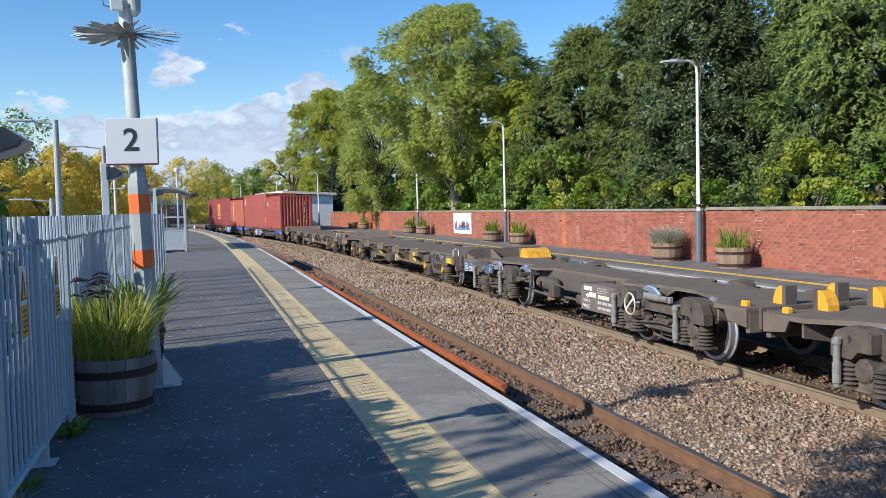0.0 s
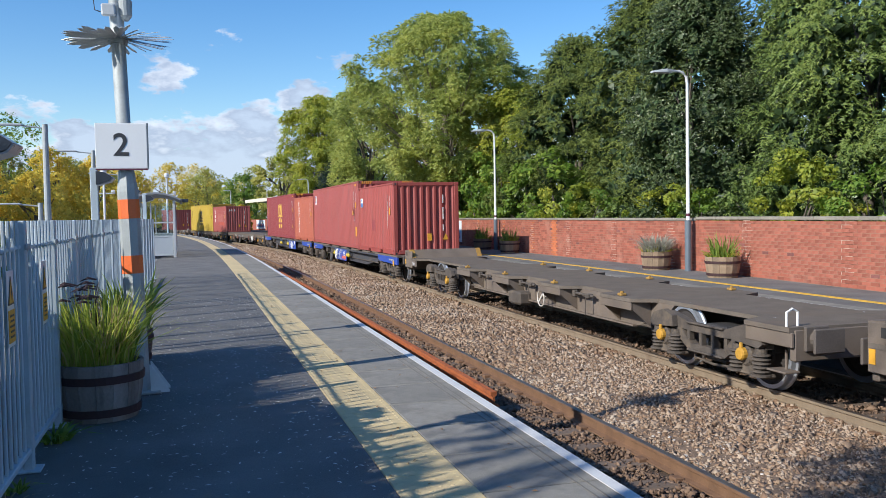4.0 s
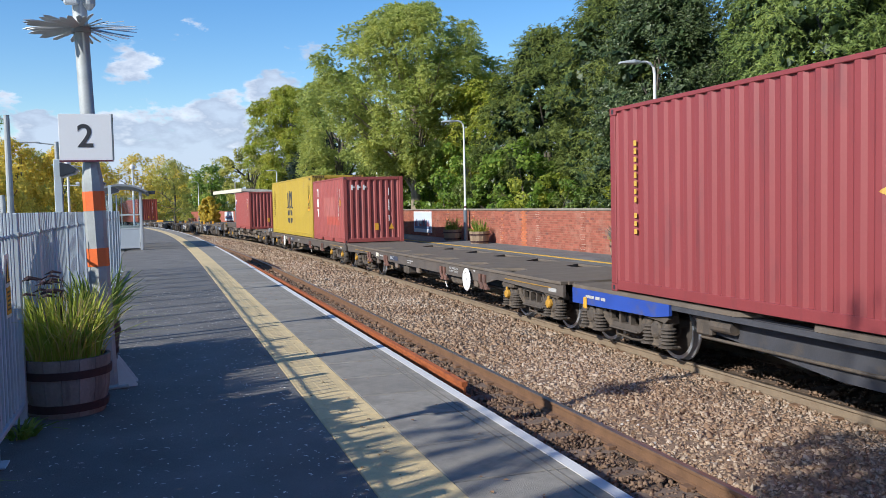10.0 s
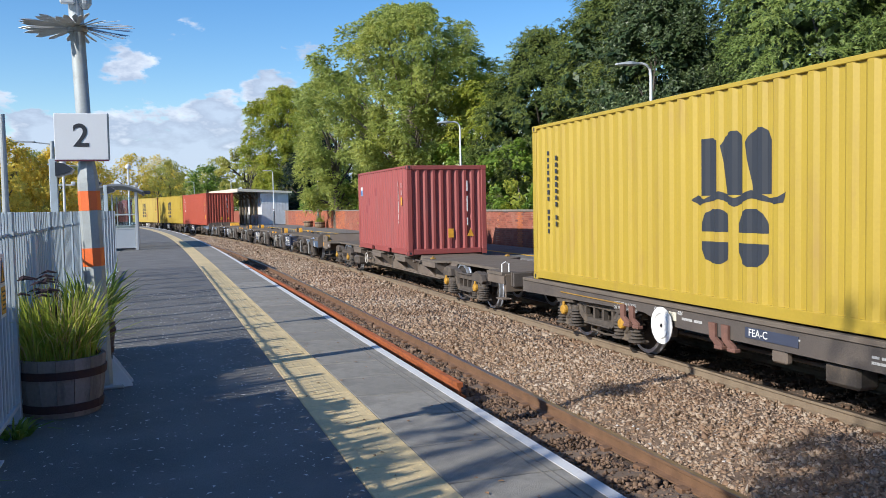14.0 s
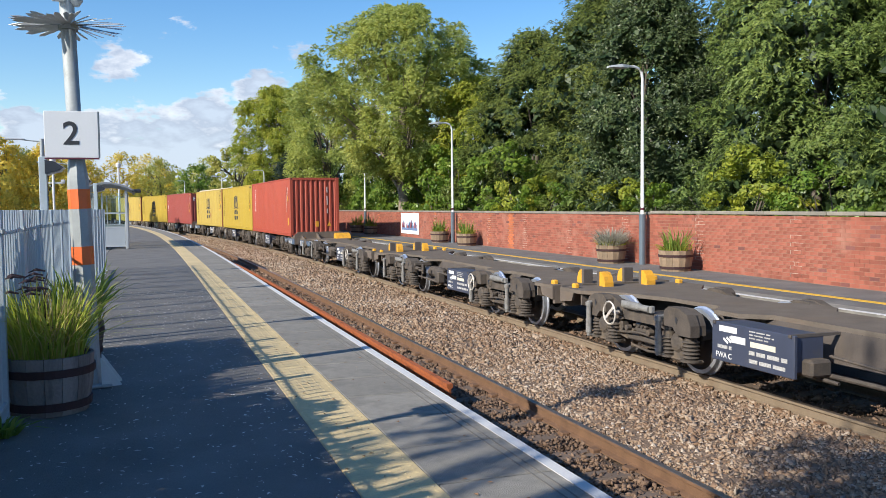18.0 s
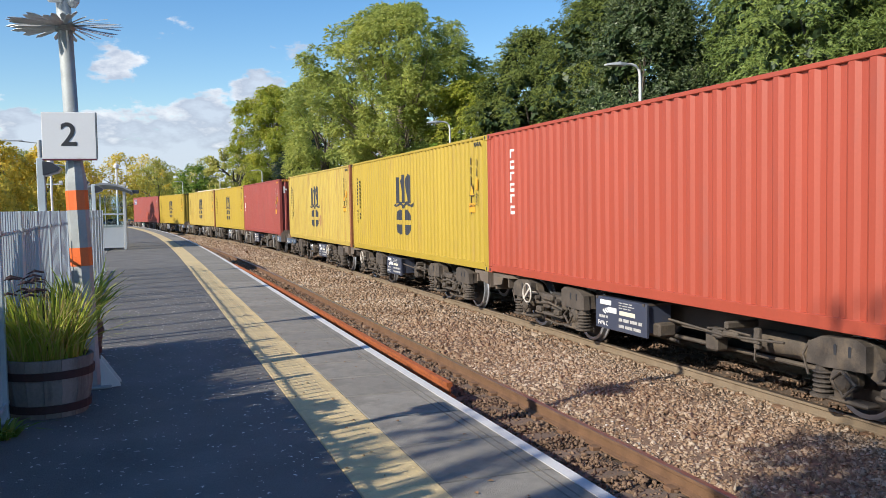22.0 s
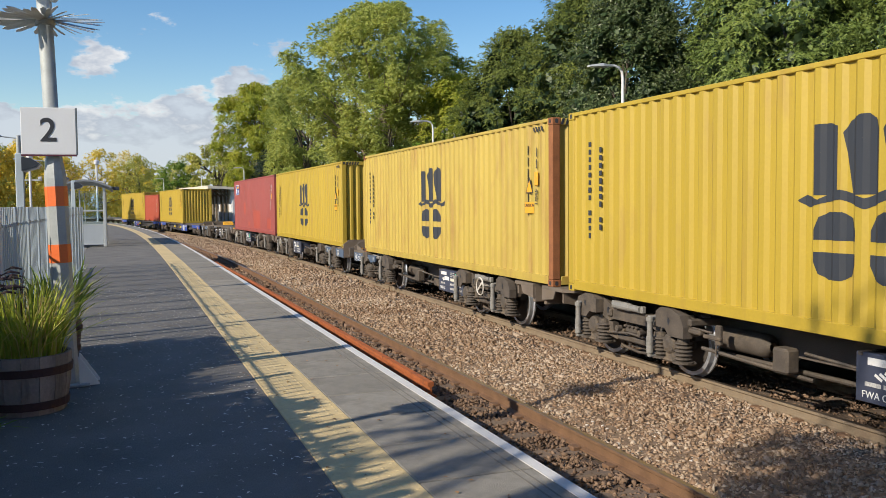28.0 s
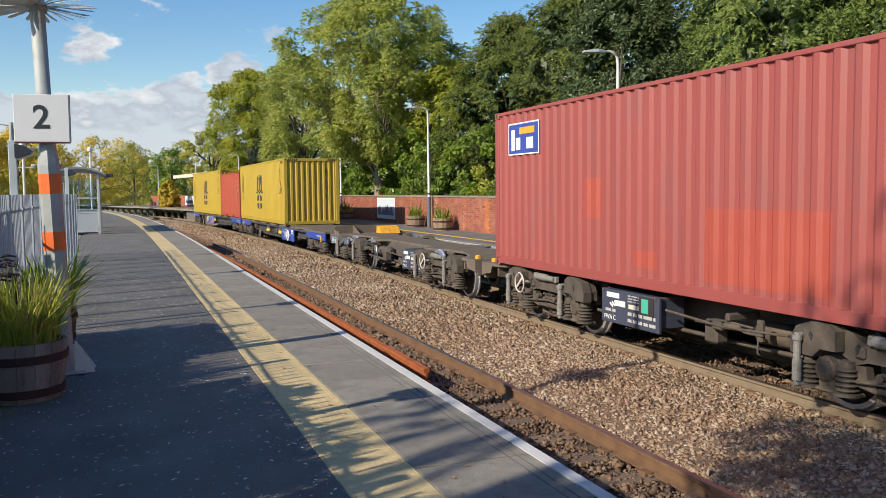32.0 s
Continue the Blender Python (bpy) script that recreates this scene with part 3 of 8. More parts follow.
# the old rail that lies beside the near track
old = Mesh()
prof = [(-0.07, 0), (0.07, 0), (0.07, 0.014), (0.012, 0.03), (0.012, 0.10), (0.034, 0.115), (0.034, 0.15), (-0.034, 0.15), (-0.034, 0.115), (-0.012, 0.10), (-0.012, 0.03), (-0.07, 0.014)]
rings = []
for i in range(34):
    s = 10.05 + i * 1.0
    o = 1.40 - 0.10 * min(1, i / 30)
    rings.append([(at(s, o + a * 1.15)[0], at(s, o + a * 1.15)[1], RAIL_Z - 0.055 + z * 1.3) for a, z in prof])
old.loft(rings)
tagged(part("spare_rail", old, M_OLDRAIL, None), "orange-rusted spare rail lying between the running rails", "rail")

# coping slabs and tactile slabs of the near platform
COPING = setting("platform_edge_near", sweep(-0.745, -0.09, 0.0, -0.040, -60, 112, 1.0), M_COPE, "concrete coping along the near platform edge", "platform edge")
setting("edge_line_near", sweep(-0.082, 0.0005, -0.004, 0.005, -60, 112, 1.0), M_WHITE, "white painted line along the platform edge", "line marking")
groove = mat("groove_dark", (0.15, 0.14, 0.125), 0.9)
for o in (-0.215, -0.160):
    setting("edge_groove", sweep(o, 0.0003, o + 0.008, 0.0035, -60, 112, 1.0), groove, "narrow dark groove along the coping slabs", "groove")
def slab_data(name, w, l, h, material, bev, bumps=False):
    me = Mesh().box(0, 0, -h / 2, w, l, h, bev=bev)
    if bumps:
        for i in range(6):
            for j in range(6):
                x, y = -w / 2 + w / 12 + i * w / 6, -l / 2 + l / 12 + j * l / 6
                r0, r1, hh = 0.0125, 0.008, 0.0022
                vs = [(x + r * math.cos(a), y + r * math.sin(a), z) for r, z in ((r0, 0.0), (r1, hh)) for a in (0.5, 1.55, 2.6, 3.64, 4.7, 5.75)]
                me.add(vs, [(k, (k + 1) % 6, (k + 1) % 6 + 6, k + 6) for k in range(6)] + [(6, 7, 8, 9, 10, 11)])
    return me.data(name, material)
s = 5.66 - 0.73 * 16
sd = slab_data("coping_slab", 0.742, 0.709, 0.04, M_COPE, 0.006)
while s < 110:
    part("coping_slab", sd, None, COPING, m=spot(s + 0.365, -0.374, 0.0 + random.uniform(-0.001, 0.0)))
    s += 0.73
TACT = setting("tactile_strip", sweep(-1.170, -0.06, -0.749, -0.031, -60, 112, 1.0), M_COPE, "bed of the tactile paving strip", "paving")
sd1, sd2 = slab_data("tactile_slab", 0.418, 0.397, 0.03, M_TACT, 0.004, True), slab_data("tactile_slab", 0.418, 0.397, 0.03, M_TACT, 0.004)
s = 0.2
while s < 110:
    part("tactile_slab", sd1 if s < 22 else sd2, None, TACT, m=spot(s + 0.2, -0.959, 0.002 + random.uniform(-0.001, 0.001)))
    s += 0.40

# ---- near platform: fence, sign post, barrels, lamps, shelter ----
FX = -3.13
def fence():
    f = thing("fence", pose(0, 0, 0), "grey-blue steel bar fence along the back of the platform", "fence", "", "")
    post = Mesh().box(0, 0, 0.735, 0.055, 0.075, 1.47, bev=0.006).data("post", M_FENCE)
    pale = Mesh().tube([(0, 0, 0.10), (0, 0, 1.47)], 0.0105, 6).data("pale", M_FENCE)
    foot = Mesh().box(0, 0, 0.006, 0.14, 0.16, 0.012, bev=0.003).data("foot_plate", M_FENCE)
    n, s0, d = 20, 1.04, 1.105
    for i in range(n):
        s = s0 + d * i
        part("post", post, None, f, m=spot(s, FX))
        part("foot_plate", foot, None, f, m=spot(s, FX))
        if i < n - 1:
            for j in range(1, 9):
                part("pale", pale, None, f, m=spot(s + d * j / 9, FX))
            part("rail", Mesh().tube([at(s + d * k / 4, FX - 0.008)[:2] + (1.318 - 0.010 * (1 - (k / 2 - 1) ** 2),) for k in range(5)], 0.0125, 8), M_FENCE, f)
            part("bottom_rail", Mesh().box(0, d / 2, 0.125, 0.045, d - 0.08, 0.035, bev=0.006), M_FENCE, f, m=spot(s, FX))
            part("bracket", Mesh().box(0, 0, 0, 0.012, 0.10, 0.035, bev=0.004), M_GALV, f, m=spot(s, FX + 0.0305, 1.318))
    return f
fence()
def warning_sign(s):
    w = thing("warning_sign", spot(s, FX + 0.0125, 0.0, 90), "white warning sign with yellow triangle and yellow panel", "sign", "warning signs on the fence")
    part("plate", Mesh().box(0, 0, 1.0, 0.175, 0.004, 0.41, bev=0.001), M_SIGN, w)
    part("triangle", Mesh().prism([(-0.072, 1.02), (0.072, 1.02), (0, 1.175)], -0.005, -0.002, "y"), M_BLACK, w, "black-edged warning triangle")
    part("triangle_field", Mesh().prism([(-0.056, 1.030), (0.056, 1.030), (0, 1.152)], -0.007, -0.004, "y"), M_YPAINT, w)
    part("bolt_symbol", Mesh().prism([(0.0, 1.045), (0.018, 1.076), (0.005, 1.076), (0.012, 1.118), (-0.015, 1.072), (0.0, 1.072)], -0.009, -0.0065, "y"), M_BLACK, w)
    part("text_panel", Mesh().box(0, -0.004, 0.905, 0.15, 0.004, 0.175), M_YPAINT, w)
    for i in range(5):
        part("text_bar", Mesh().box(0, -0.0065, 0.962 - i * 0.028, 0.11 - 0.018 * (i % 2), 0.002, 0.011), M_BLACK, w)
for s in (5.03, 6.10):
    warning_sign(s)
def fence_light(s, sunk=0.0):
    p = thing("fence_light", spot(s, FX - 0.07, -sunk), "grey post with a dark angled floodlight box by the fence", "lamp post", "lights along the fence")
    part("post", Mesh().box(0, 0, 1.02, 0.08, 0.07, 2.04, bev=0.006), M_FENCE, p)
    h = Mesh().prism([(0.03, 2.0), (0.12, 1.985), (0.20, 1.93), (0.17, 1.895), (0.03, 1.85)], -0.13, 0.13, "y")
    part("housing", h, M_DARKBOX, p, "dark wedge-shaped housing")
    part("lens", Mesh().prism([(0.125, 1.985), (0.206, 1.93), (0.20, 1.924), (0.115, 1.978)], -0.12, 0.12, "y"), M_DIFF, p)
    part("lens", Mesh().prism([(0.197, 1.927), (0.172, 1.892), (0.035, 1.848), (0.04, 1.842), (0.178, 1.884), (0.208, 1.924)], -0.12, 0.12, "y"), M_DIFF, p, "pale ribbed diffuser")
for s, k in ((4.72, 0.08), (10.1, 0), (15.1, 0), (20.1, 0)):
    fence_light(s, k)

def barrel(m, label, oak, group, r0=0.30, r1=0.36, h=0.42):
    b = thing("barrel_planter", m, label, "planter", group)
    n = 16
    for i in range(n):
        a0, a1 = 2 * math.pi * i / n, 2 * math.pi * (i + 0.97) / n
        vs, fs = [], []
        prof = [(r0, 0), ((r0 + r1) / 2 + 0.012, h * 0.5), (r1, h)]
        for r, z in prof:
            for rr in (r, r - 0.025):
                for a in (a0, a1):
                    vs.append((rr * math.cos(a), rr * math.sin(a), z))
        for k in range(2):
            q = k * 4
            fs += [(q, q + 1, q + 5, q + 4), (q + 3, q + 2, q + 6, q + 7), (q + 1, q + 3, q + 7, q + 5), (q + 2, q, q + 4, q + 6)]
        fs += [(0, 2, 3, 1), (8, 9, 11, 10)]
        part("stave", Mesh().add(vs, fs), oak, b)
    for z in (0.07 * h / 0.42, 0.31 * h / 0.42):
        r = r0 + (r1 - r0) * z / h + 0.012
        part("hoop", Mesh().lathe([(r - 0.01, z - 0.028), (r + 0.004, z - 0.028), (r + 0.009, z + 0.028), (r - 0.01, z + 0.028)], 28), M_HOOP, b, "dark iron hoop")
    part("soil", Mesh().lathe([(r1 - 0.05, h - 0.09), (r1 - 0.05, h - 0.055), (0.05, h - 0.04)], 18), M_SOIL, b)
    return b
def blades(name, parent, n, h0, h1, r, lean, wid, material, z0, seed, droop=0.5, cx=0.0, cy=0.0):
    """Narrow arched leaves that spring from a pot."""
    rg = random.Random(seed)
    me = Mesh()
    for i in range(n):
        a, rr = rg.uniform(0, 6.283), r * math.sqrt(rg.random())
        x, y = cx + rr * math.cos(a), cy + rr * math.sin(a)
        out = a + rg.uniform(-0.9, 0.9)
        ln, le, w = rg.uniform(h0, h1), lean * rg.uniform(0.2, 1.4) * (0.4 + rr / r), wid * rg.uniform(0.6, 1.3)
        side = (-math.sin(out) * w, math.cos(out) * w)
        tw = rg.uniform(0, 6.283)
        side = (math.cos(tw) * w, math.sin(tw) * w)
        vs = []
        for k, ww in ((0, 0.8), (0.35, 1), (0.7, 0.8), (1.0, 0.06)):
            d = le * ln * k ** 1.8
            zz = z0 + ln * k * (1 - droop * le * k * k * 0.6)
            vs += [(x + d * math.cos(out) - side[0] * ww, y + d * math.sin(out) - side[1] * ww, zz), (x + d * math.cos(out) + side[0] * ww, y + d * math.sin(out) + side[1] * ww, zz)]
        me.add(vs, [(0, 1, 3, 2), (2, 3, 5, 4), (4, 5, 7, 6)])
    return part(name, me, material, parent)
b = barrel(pose(-0.705, 6.80, 0), "half-barrel planter of weathered grey oak with dark hoops", M_OAK, "barrels by the fence", 0.262, 0.312, 0.42)
def grass_thing(name, m, label, cat, parts, group=""):
    t = thing(name, m, label, cat, group)
    for i, (n, h0, h1, r, lean, wid, mt, seed) in enumerate(parts):
        blades("leaves", t, n, h0, h1, r, lean, wid, mt, 0.0, seed)
    return t
grass_thing("ornamental_grass", pose(-0.715, 6.80, 0.36), "tall green and straw-coloured grass growing from the barrel", "plant",
            [(430, 0.30, 0.68, 0.25, 0.36, 0.0065, L_GRASS, 3), (120, 0.35, 0.64, 0.25, 0.5, 0.005, L_STRAW, 4), (60, 0.3, 0.6, 0.27, 1.1, 0.006, L_GRASS, 8)])
def heads():
    me = Mesh()
    rg = random.Random(5)
    for i in range(16):
        a = rg.uniform(1.6, 5.0)
        x, y, z = 0.22 * math.cos(a) * rg.random(), 0.2 * math.sin(a), rg.uniform(0.50, 0.66)
        me.tube([(x * 0.4, y * 0.4, 0.1), (x, y, z - 0.08), (x + 0.02, y, z)], 0.002, 4, False)
        me.tube([(x, y, z), (x - 0.06, y - 0.01, z + 0.015), (x - 0.12, y, z - 0.01)], [0.006, 0.011, 0.002], 5)
    return me
part("seed_head", heads(), mat("seed_heads", (0.035, 0.022, 0.030), 0.9), bpy.data.objects["ornamental_grass"])
barrel(pose(-0.70, 9.3, 0), "half-barrel planter of dark reddish wood by the sign post", mat("dark_oak", (0.10, 0.06, 0.05), 0.8, var=0.3, scale=9, rnd=0.2, stretch=6), "barrels by the fence", 0.22, 0.26, 0.34)
grass_thing("sword_leaf_plant", pose(-0.66, 9.3, 0.30), "upright green sword-leaved plant in the second barrel", "plant", [(50, 0.35, 0.74, 0.18, 0.5, 0.016, L_IRIS, 11), (50, 0.35, 0.66, 0.18, 0.35, 0.015, L_IRIS, 12), (40, 0.3, 0.6, 0.2, 0.9, 0.012, L_GRASS, 13)])

def weeds():
    w = thing("weed", pose(-0.93, 6.12, 0), "dark green leafy weeds at the foot of the fence", "plant")
    blades("leaves", w, 46, 0.05, 0.15, 0.09, 1.2, 0.016, L_IRIS, 0.0, 51, cy=0.0)
    blades("leaves", w, 22, 0.04, 0.09, 0.06, 1.3, 0.012, L_IRIS, 0.0, 52, cx=-0.04, cy=-1.1)
    blades("leaves", w, 16, 0.06, 0.14, 0.04, 0.9, 0.003, L_STRAW, 0.0, 53, cx=-0.03, cy=-1.4)
weeds()
POST = pose(-0.475, 7.62, 0, 0, -1.7, 0)  # the column leans a little towards the fence
def sign_post():
    p = thing("sign_post", POST, "grey steel column with orange bands, platform sign and spiked collar", "sign post")
    part("base_plate", Mesh().box(0.0, 0, 0.01, 0.34, 0.30, 0.02, bev=0.004), M_GALV, p)
    part("brace", Mesh().prism([(0.09, 0.0), (0.24, 0.0), (0.24, 0.015), (0.10, 0.24), (0.09, 0.24)], -0.10, -0.085, "y"), M_LAMPW, p)
    part("brace", Mesh().prism([(0.09, 0.0), (0.24, 0.0), (0.24, 0.015), (0.10, 0.24), (0.09, 0.24)], 0.085, 0.10, "y"), M_LAMPW, p)
    oct_ = [(0.084, 0), (0.084, 1.70), (0.080, 1.74), (0.064, 1.86), (0.060, 1.90)]
    part("lower_column", Mesh().lathe(oct_, 8), M_GALV, p, "eight-sided galvanised casing")
    part("upper_column", Mesh().tube([(0, 0, 1.88), (0.0, 0, 4.6)], 0.057, 18), M_GALV, p, smooth=True)
    for z0, z1 in ((1.475, 1.635), (1.015, 1.165)):
        part("band", Mesh().lathe([(0.0842, z0), (0.0862, z0), (0.0862, z1), (0.0842, z1)], 8), M_ORANGE, p, "orange reflective band")
    return p
sp = sign_post()
def plate_sign():
    s = thing("platform_sign", POST @ pose(0, -0.085, 2.075, 0, 1.7, -4), "white square platform sign with a dark number two", "sign")
    part("panel", Mesh().box(-0.02, 0, 0, 0.405, 0.03, 0.375, bev=0.003), M_SIGN, s)
    part("lower_trim", Mesh().box(-0.02, -0.001, -0.193, 0.409, 0.034, 0.012), M_MAROON, s)
    part("side_trim", Mesh().box(0.187, -0.001, 0, 0.008, 0.034, 0.375), M_LAMPG, s)
    part("numeral", text_data("2", 0.262, M_BLACK, bold=0.003), None, s, "dark numeral two", m=pose(-0.022, -0.0165, 0.0, 90, 0, 0))
    part("clamp", Mesh().box(0.0, 0.03, 0.1, 0.13, 0.04, 0.03), M_GALV, s)
plate_sign()
def spikes():
    s = thing("anti_climb_collar", POST @ pose(0, 0, 2.955, -2, 1.5, 0), "ring of galvanised steel spikes round the column", "collar")
    part("ring", Mesh().lathe([(0.055, -0.03), (0.075, -0.03), (0.075, 0.03), (0.055, 0.03)], 20), M_GALV, s)
    n = 44
    for i in range(n):
        a = 2 * math.pi * i / n + random.uniform(-0.04, 0.04)
        l, t = random.uniform(0.40, 0.47), random.uniform(-0.012, 0.012)
        me = Mesh().prism([(0.07, -0.016), (l - 0.05, -0.021), (l, 0.0), (l - 0.06, 0.021), (0.07, 0.015)], -0.0015, 0.0015, "z")
        part("spike", me, M_SPIKE, s, m=pose(0, 0, 0.02 + t, random.uniform(8, 30), random.uniform(0, 5), math.degrees(a)))
spikes()
def cctv():
    c = thing("camera_box", POST @ pose(0, 0, 3.19), "grey junction box and cable on the column", "junction box")
    part("box", Mesh().box(-0.055, -0.075, 0.0, 0.11, 0.05, 0.10, bev=0.012), M_GREYPAINT, c)
    part("dome", Mesh().lathe([(0.02, -0.1), (0.05, -0.06), (0.055, 0.06), (0.03, 0.09)], 14, pose(0.075, -0.03, 0.02)), M_GALV, c)
    part("cable", Mesh().tube([(-0.10, -0.07, -0.02), (-0.16, -0.07, 0.0), (-0.165, -0.07, 0.08), (-0.12, -0.05, 0.2)], 0.005, 6), M_BLACK, c)
cctv()
def shelter():
    c = thing("waiting_shelter", spot(33.9, -2.78), "grey steel and glass waiting shelter with a curved roof", "shelter")
    D, Lg = 1.35, 6.2
    k = 0
    for x in (0.0, -D):
        for y in (0.0, Lg / 3, 2 * Lg / 3, Lg):
            part("post", Mesh().box(x, y, 1.08, 0.09, 0.09, 2.16, bev=0.008), M_GREYPAINT, c)
    for y in (0.02, Lg - 0.02):
        part("lower_panel", Mesh().box(-D / 2, y, 0.45, D - 0.12, 0.03, 0.66, bev=0.004), M_PANEL, c)
        pn = part("pane", Mesh().box(-D / 2, y, 1.44, D - 0.12, 0.012, 1.24), M_GLASS, c)
        part("rail", Mesh().box(-D / 2, y, 0.80, D - 0.1, 0.05, 0.05, bev=0.005), M_GREYPAINT, c)
        part("rail", Mesh().box(-D / 2, y, 1.32, D - 0.1, 0.05, 0.04, bev=0.005), M_GREYPAINT, c)
        part("mullion", Mesh().box(-D * 0.62, y, 1.1, 0.045, 0.04, 1.95), M_GREYPAINT, c)
        part("rail", Mesh().box(-D / 2, y, 0.10, D - 0.1, 0.05, 0.05, bev=0.005), M_GREYPAINT, c)
    for i in range(3):
        y = Lg * (i + 0.5) / 3
        part("pane", Mesh().box(-D, y, 1.3, 0.012, Lg / 3 - 0.1, 1.5), M_GLASS, c)
        part("lower_panel", Mesh().box(-D, y, 0.35, 0.03, Lg / 3 - 0.1, 0.45), M_PANEL, c)
    poly = []
    for i in range(9):
        a = -1 + 2 * i / 8
        poly.append((-D / 2 + a * (D / 2 + 0.28), 2.20 + 0.27 * (1 - a * a)))
    poly += [(x, z - 0.07) for x, z in poly[::-1]]
    part("roof", Mesh().prism(poly, -0.25, Lg + 0.25, "y"), M_ROOF, c, "curved grey metal roof")
    part("gutter", Mesh().box(0.27, Lg / 2, 2.16, 0.10, Lg + 0.5, 0.09, bev=0.01), M_DARKBOX, c)
    part("bench", Mesh().box(-D + 0.3, Lg / 2, 0.47, 0.36, Lg - 1.2, 0.05, bev=0.01), M_GREYPAINT, c)
    part("floodlight", Mesh().box(0.42, -0.12, 2.14, 0.22, 0.18, 0.13, bev=0.02), M_DARKBOX, c)
    for o in c.children:
        if o.name.startswith("pane"):
            o.visible_shadow = False
shelter()

# ---- lamp posts ----
def gooseneck(m, label):
    l = thing("platform_lamp", m, label, "lamp post", "lamps on the far platform")
    part("base_column", Mesh().tube([(0, 0, 0), (0, 0, 1.30)], 0.085, 14), M_LAMPG, l, "slate-grey lower column")
    part("band", Mesh().tube([(0, 0, 1.40), (0, 0, 1.47)], 0.050, 14), M_MAROON, l)
    arc = [(0, 0, 1.30), (0, 0, 4.75), (-0.03, 0, 4.92), (-0.12, 0, 5.02), (-0.25, 0, 5.06), (-0.55, 0, 5.05)]
    part("column", Mesh().tube(arc, [0.048, 0.038, 0.036, 0.034, 0.032, 0.03], 12), M_LAMPW, l, smooth=True)
    part("lantern", Mesh().loft([[(-0.40, -0.05, 5.03), (-0.40, 0.05, 5.03), (-0.40, 0.04, 5.08), (-0.40, -0.04, 5.08)], [(-0.62, -0.11, 5.02), (-0.62, 0.11, 5.02), (-0.62, 0.09, 5.10), (-0.62, -0.09, 5.10)], [(-1.0, -0.08, 5.00), (-1.0, 0.08, 5.00), (-1.0, 0.06, 5.04), (-1.0, -0.06, 5.04)]]), M_GREYPAINT, l, "grey flat lantern head")
    part("lens", Mesh().box(-0.70, 0, 5.008, 0.45, 0.15, 0.018), M_DIFF, l)
    return l
for i, s in enumerate((3.5, 19.1, 34.0, 49.4, 64.6, 79.2, 95.1, 109.8)):
    gooseneck(spot(s, min(wall_o(s) - 0.22, 11.0), FAR_Z), "white gooseneck lamp post with a slate-grey base on the platform")
def column_lamp(x, y, h, label):
    l = thing("car_park_lamp", pose(x, y, -0.05), label, "lamp post", "lamp columns behind the fence")
    part("column", Mesh().tube([(0, 0, 0), (0, 0, h)], [0.13, 0.10], 12), M_GALV, l)
    part("arm", Mesh().tube([(0, 0, h - 0.15), (-0.9, 0, h - 0.05)], 0.03, 8), M_GALV, l)
    part("lantern", Mesh().box(-1.2, 0, h - 0.03, 0.9, 0.26, 0.07, bev=0.02), M_GREYPAINT, l)
    return l
column_lamp(-5.2, 34.6, 5.1, "tall grey lamp column behind the fence")
column_lamp(-4.75, 46.0, 5.0, "tall grey lamp column behind the fence")
column_lamp(-4.0, 52.0, 4.2, "tall grey lamp column behind the fence")
column_lamp(-9.0, 36.0, 2.9, "low grey lamp behind the fence")
column_lamp(-6.3, 40.0, 2.3, "low grey lamp behind the fence")
def camera_pole(s, o, h):
    l = thing("camera_pole", spot(s, o), "slim white pole with security cameras on the platform", "pole")
    part("pole", Mesh().tube([(0, 0, 0), (0, 0, h)], 0.06, 10), M_LAMPW, l)
    part("head", Mesh().lathe([(0.06, h), (0.16, h + 0.05), (0.16, h + 0.22), (0.08, h + 0.32)], 12), M_LAMPW, l)
    part("arm", Mesh().box(0, 0, h - 1.05, 1.1, 0.06, 0.06), M_LAMPW, l)
    part("camera", Mesh().box(0.45, 0, h - 0.95, 0.18, 0.28, 0.14, bev=0.02), M_LAMPW, l)
camera_pole(58, -2.9, 4.1)
camera_pole(48, -6.2, 3.9)

# ---- far platform: planters, poster, hut ----
def far_planter(s, seed, kind):
    o = wall_o(s) - 0.62
    barrel(spot(s, o, FAR_Z), "half-barrel planter of sunlit brown oak by the brick wall", M_OAK2, "barrels by the wall", 0.34, 0.40, 0.48)
    if kind == "grey":
        t = thing("grey_shrub", spot(s, o, FAR_Z + 0.42), "bushy grey-leaved plant with yellow-green edges in a barrel", "plant", "plants in the far barrels")
        blades("leaves", t, 620, 0.25, 0.62, 0.30, 0.62, 0.009, L_GREYLEAF, 0, seed)
        blades("leaves", t, 120, 0.1, 0.34, 0.36, 1.2, 0.013, L_LIME, 0, seed + 1)
    elif kind == "none":
        return
    else:
        t = thing("sword_leaf_plant", spot(s, o, FAR_Z + 0.42), "upright yellow-green sword-leaved plant in a barrel", "plant", "plants in the far barrels")
        blades("leaves", t, 90, 0.30, 0.72, 0.24, 0.34, 0.013, L_IRIS, 0, seed)
        blades("leaves", t, 110, 0.12, 0.34, 0.34, 0.9, 0.012, L_LIME, 0, seed + 1)
for s, k in ((17.0, "iris"), (20.0, "grey"), (31.2, "iris"), (34.6, "iris"), (46.7, "iris"), (49.9, "iris"), (63.8, "iris"), (68.1, "none"), (112, "none"), (116, "iris")):
    far_planter(s, int(s * 7), k)
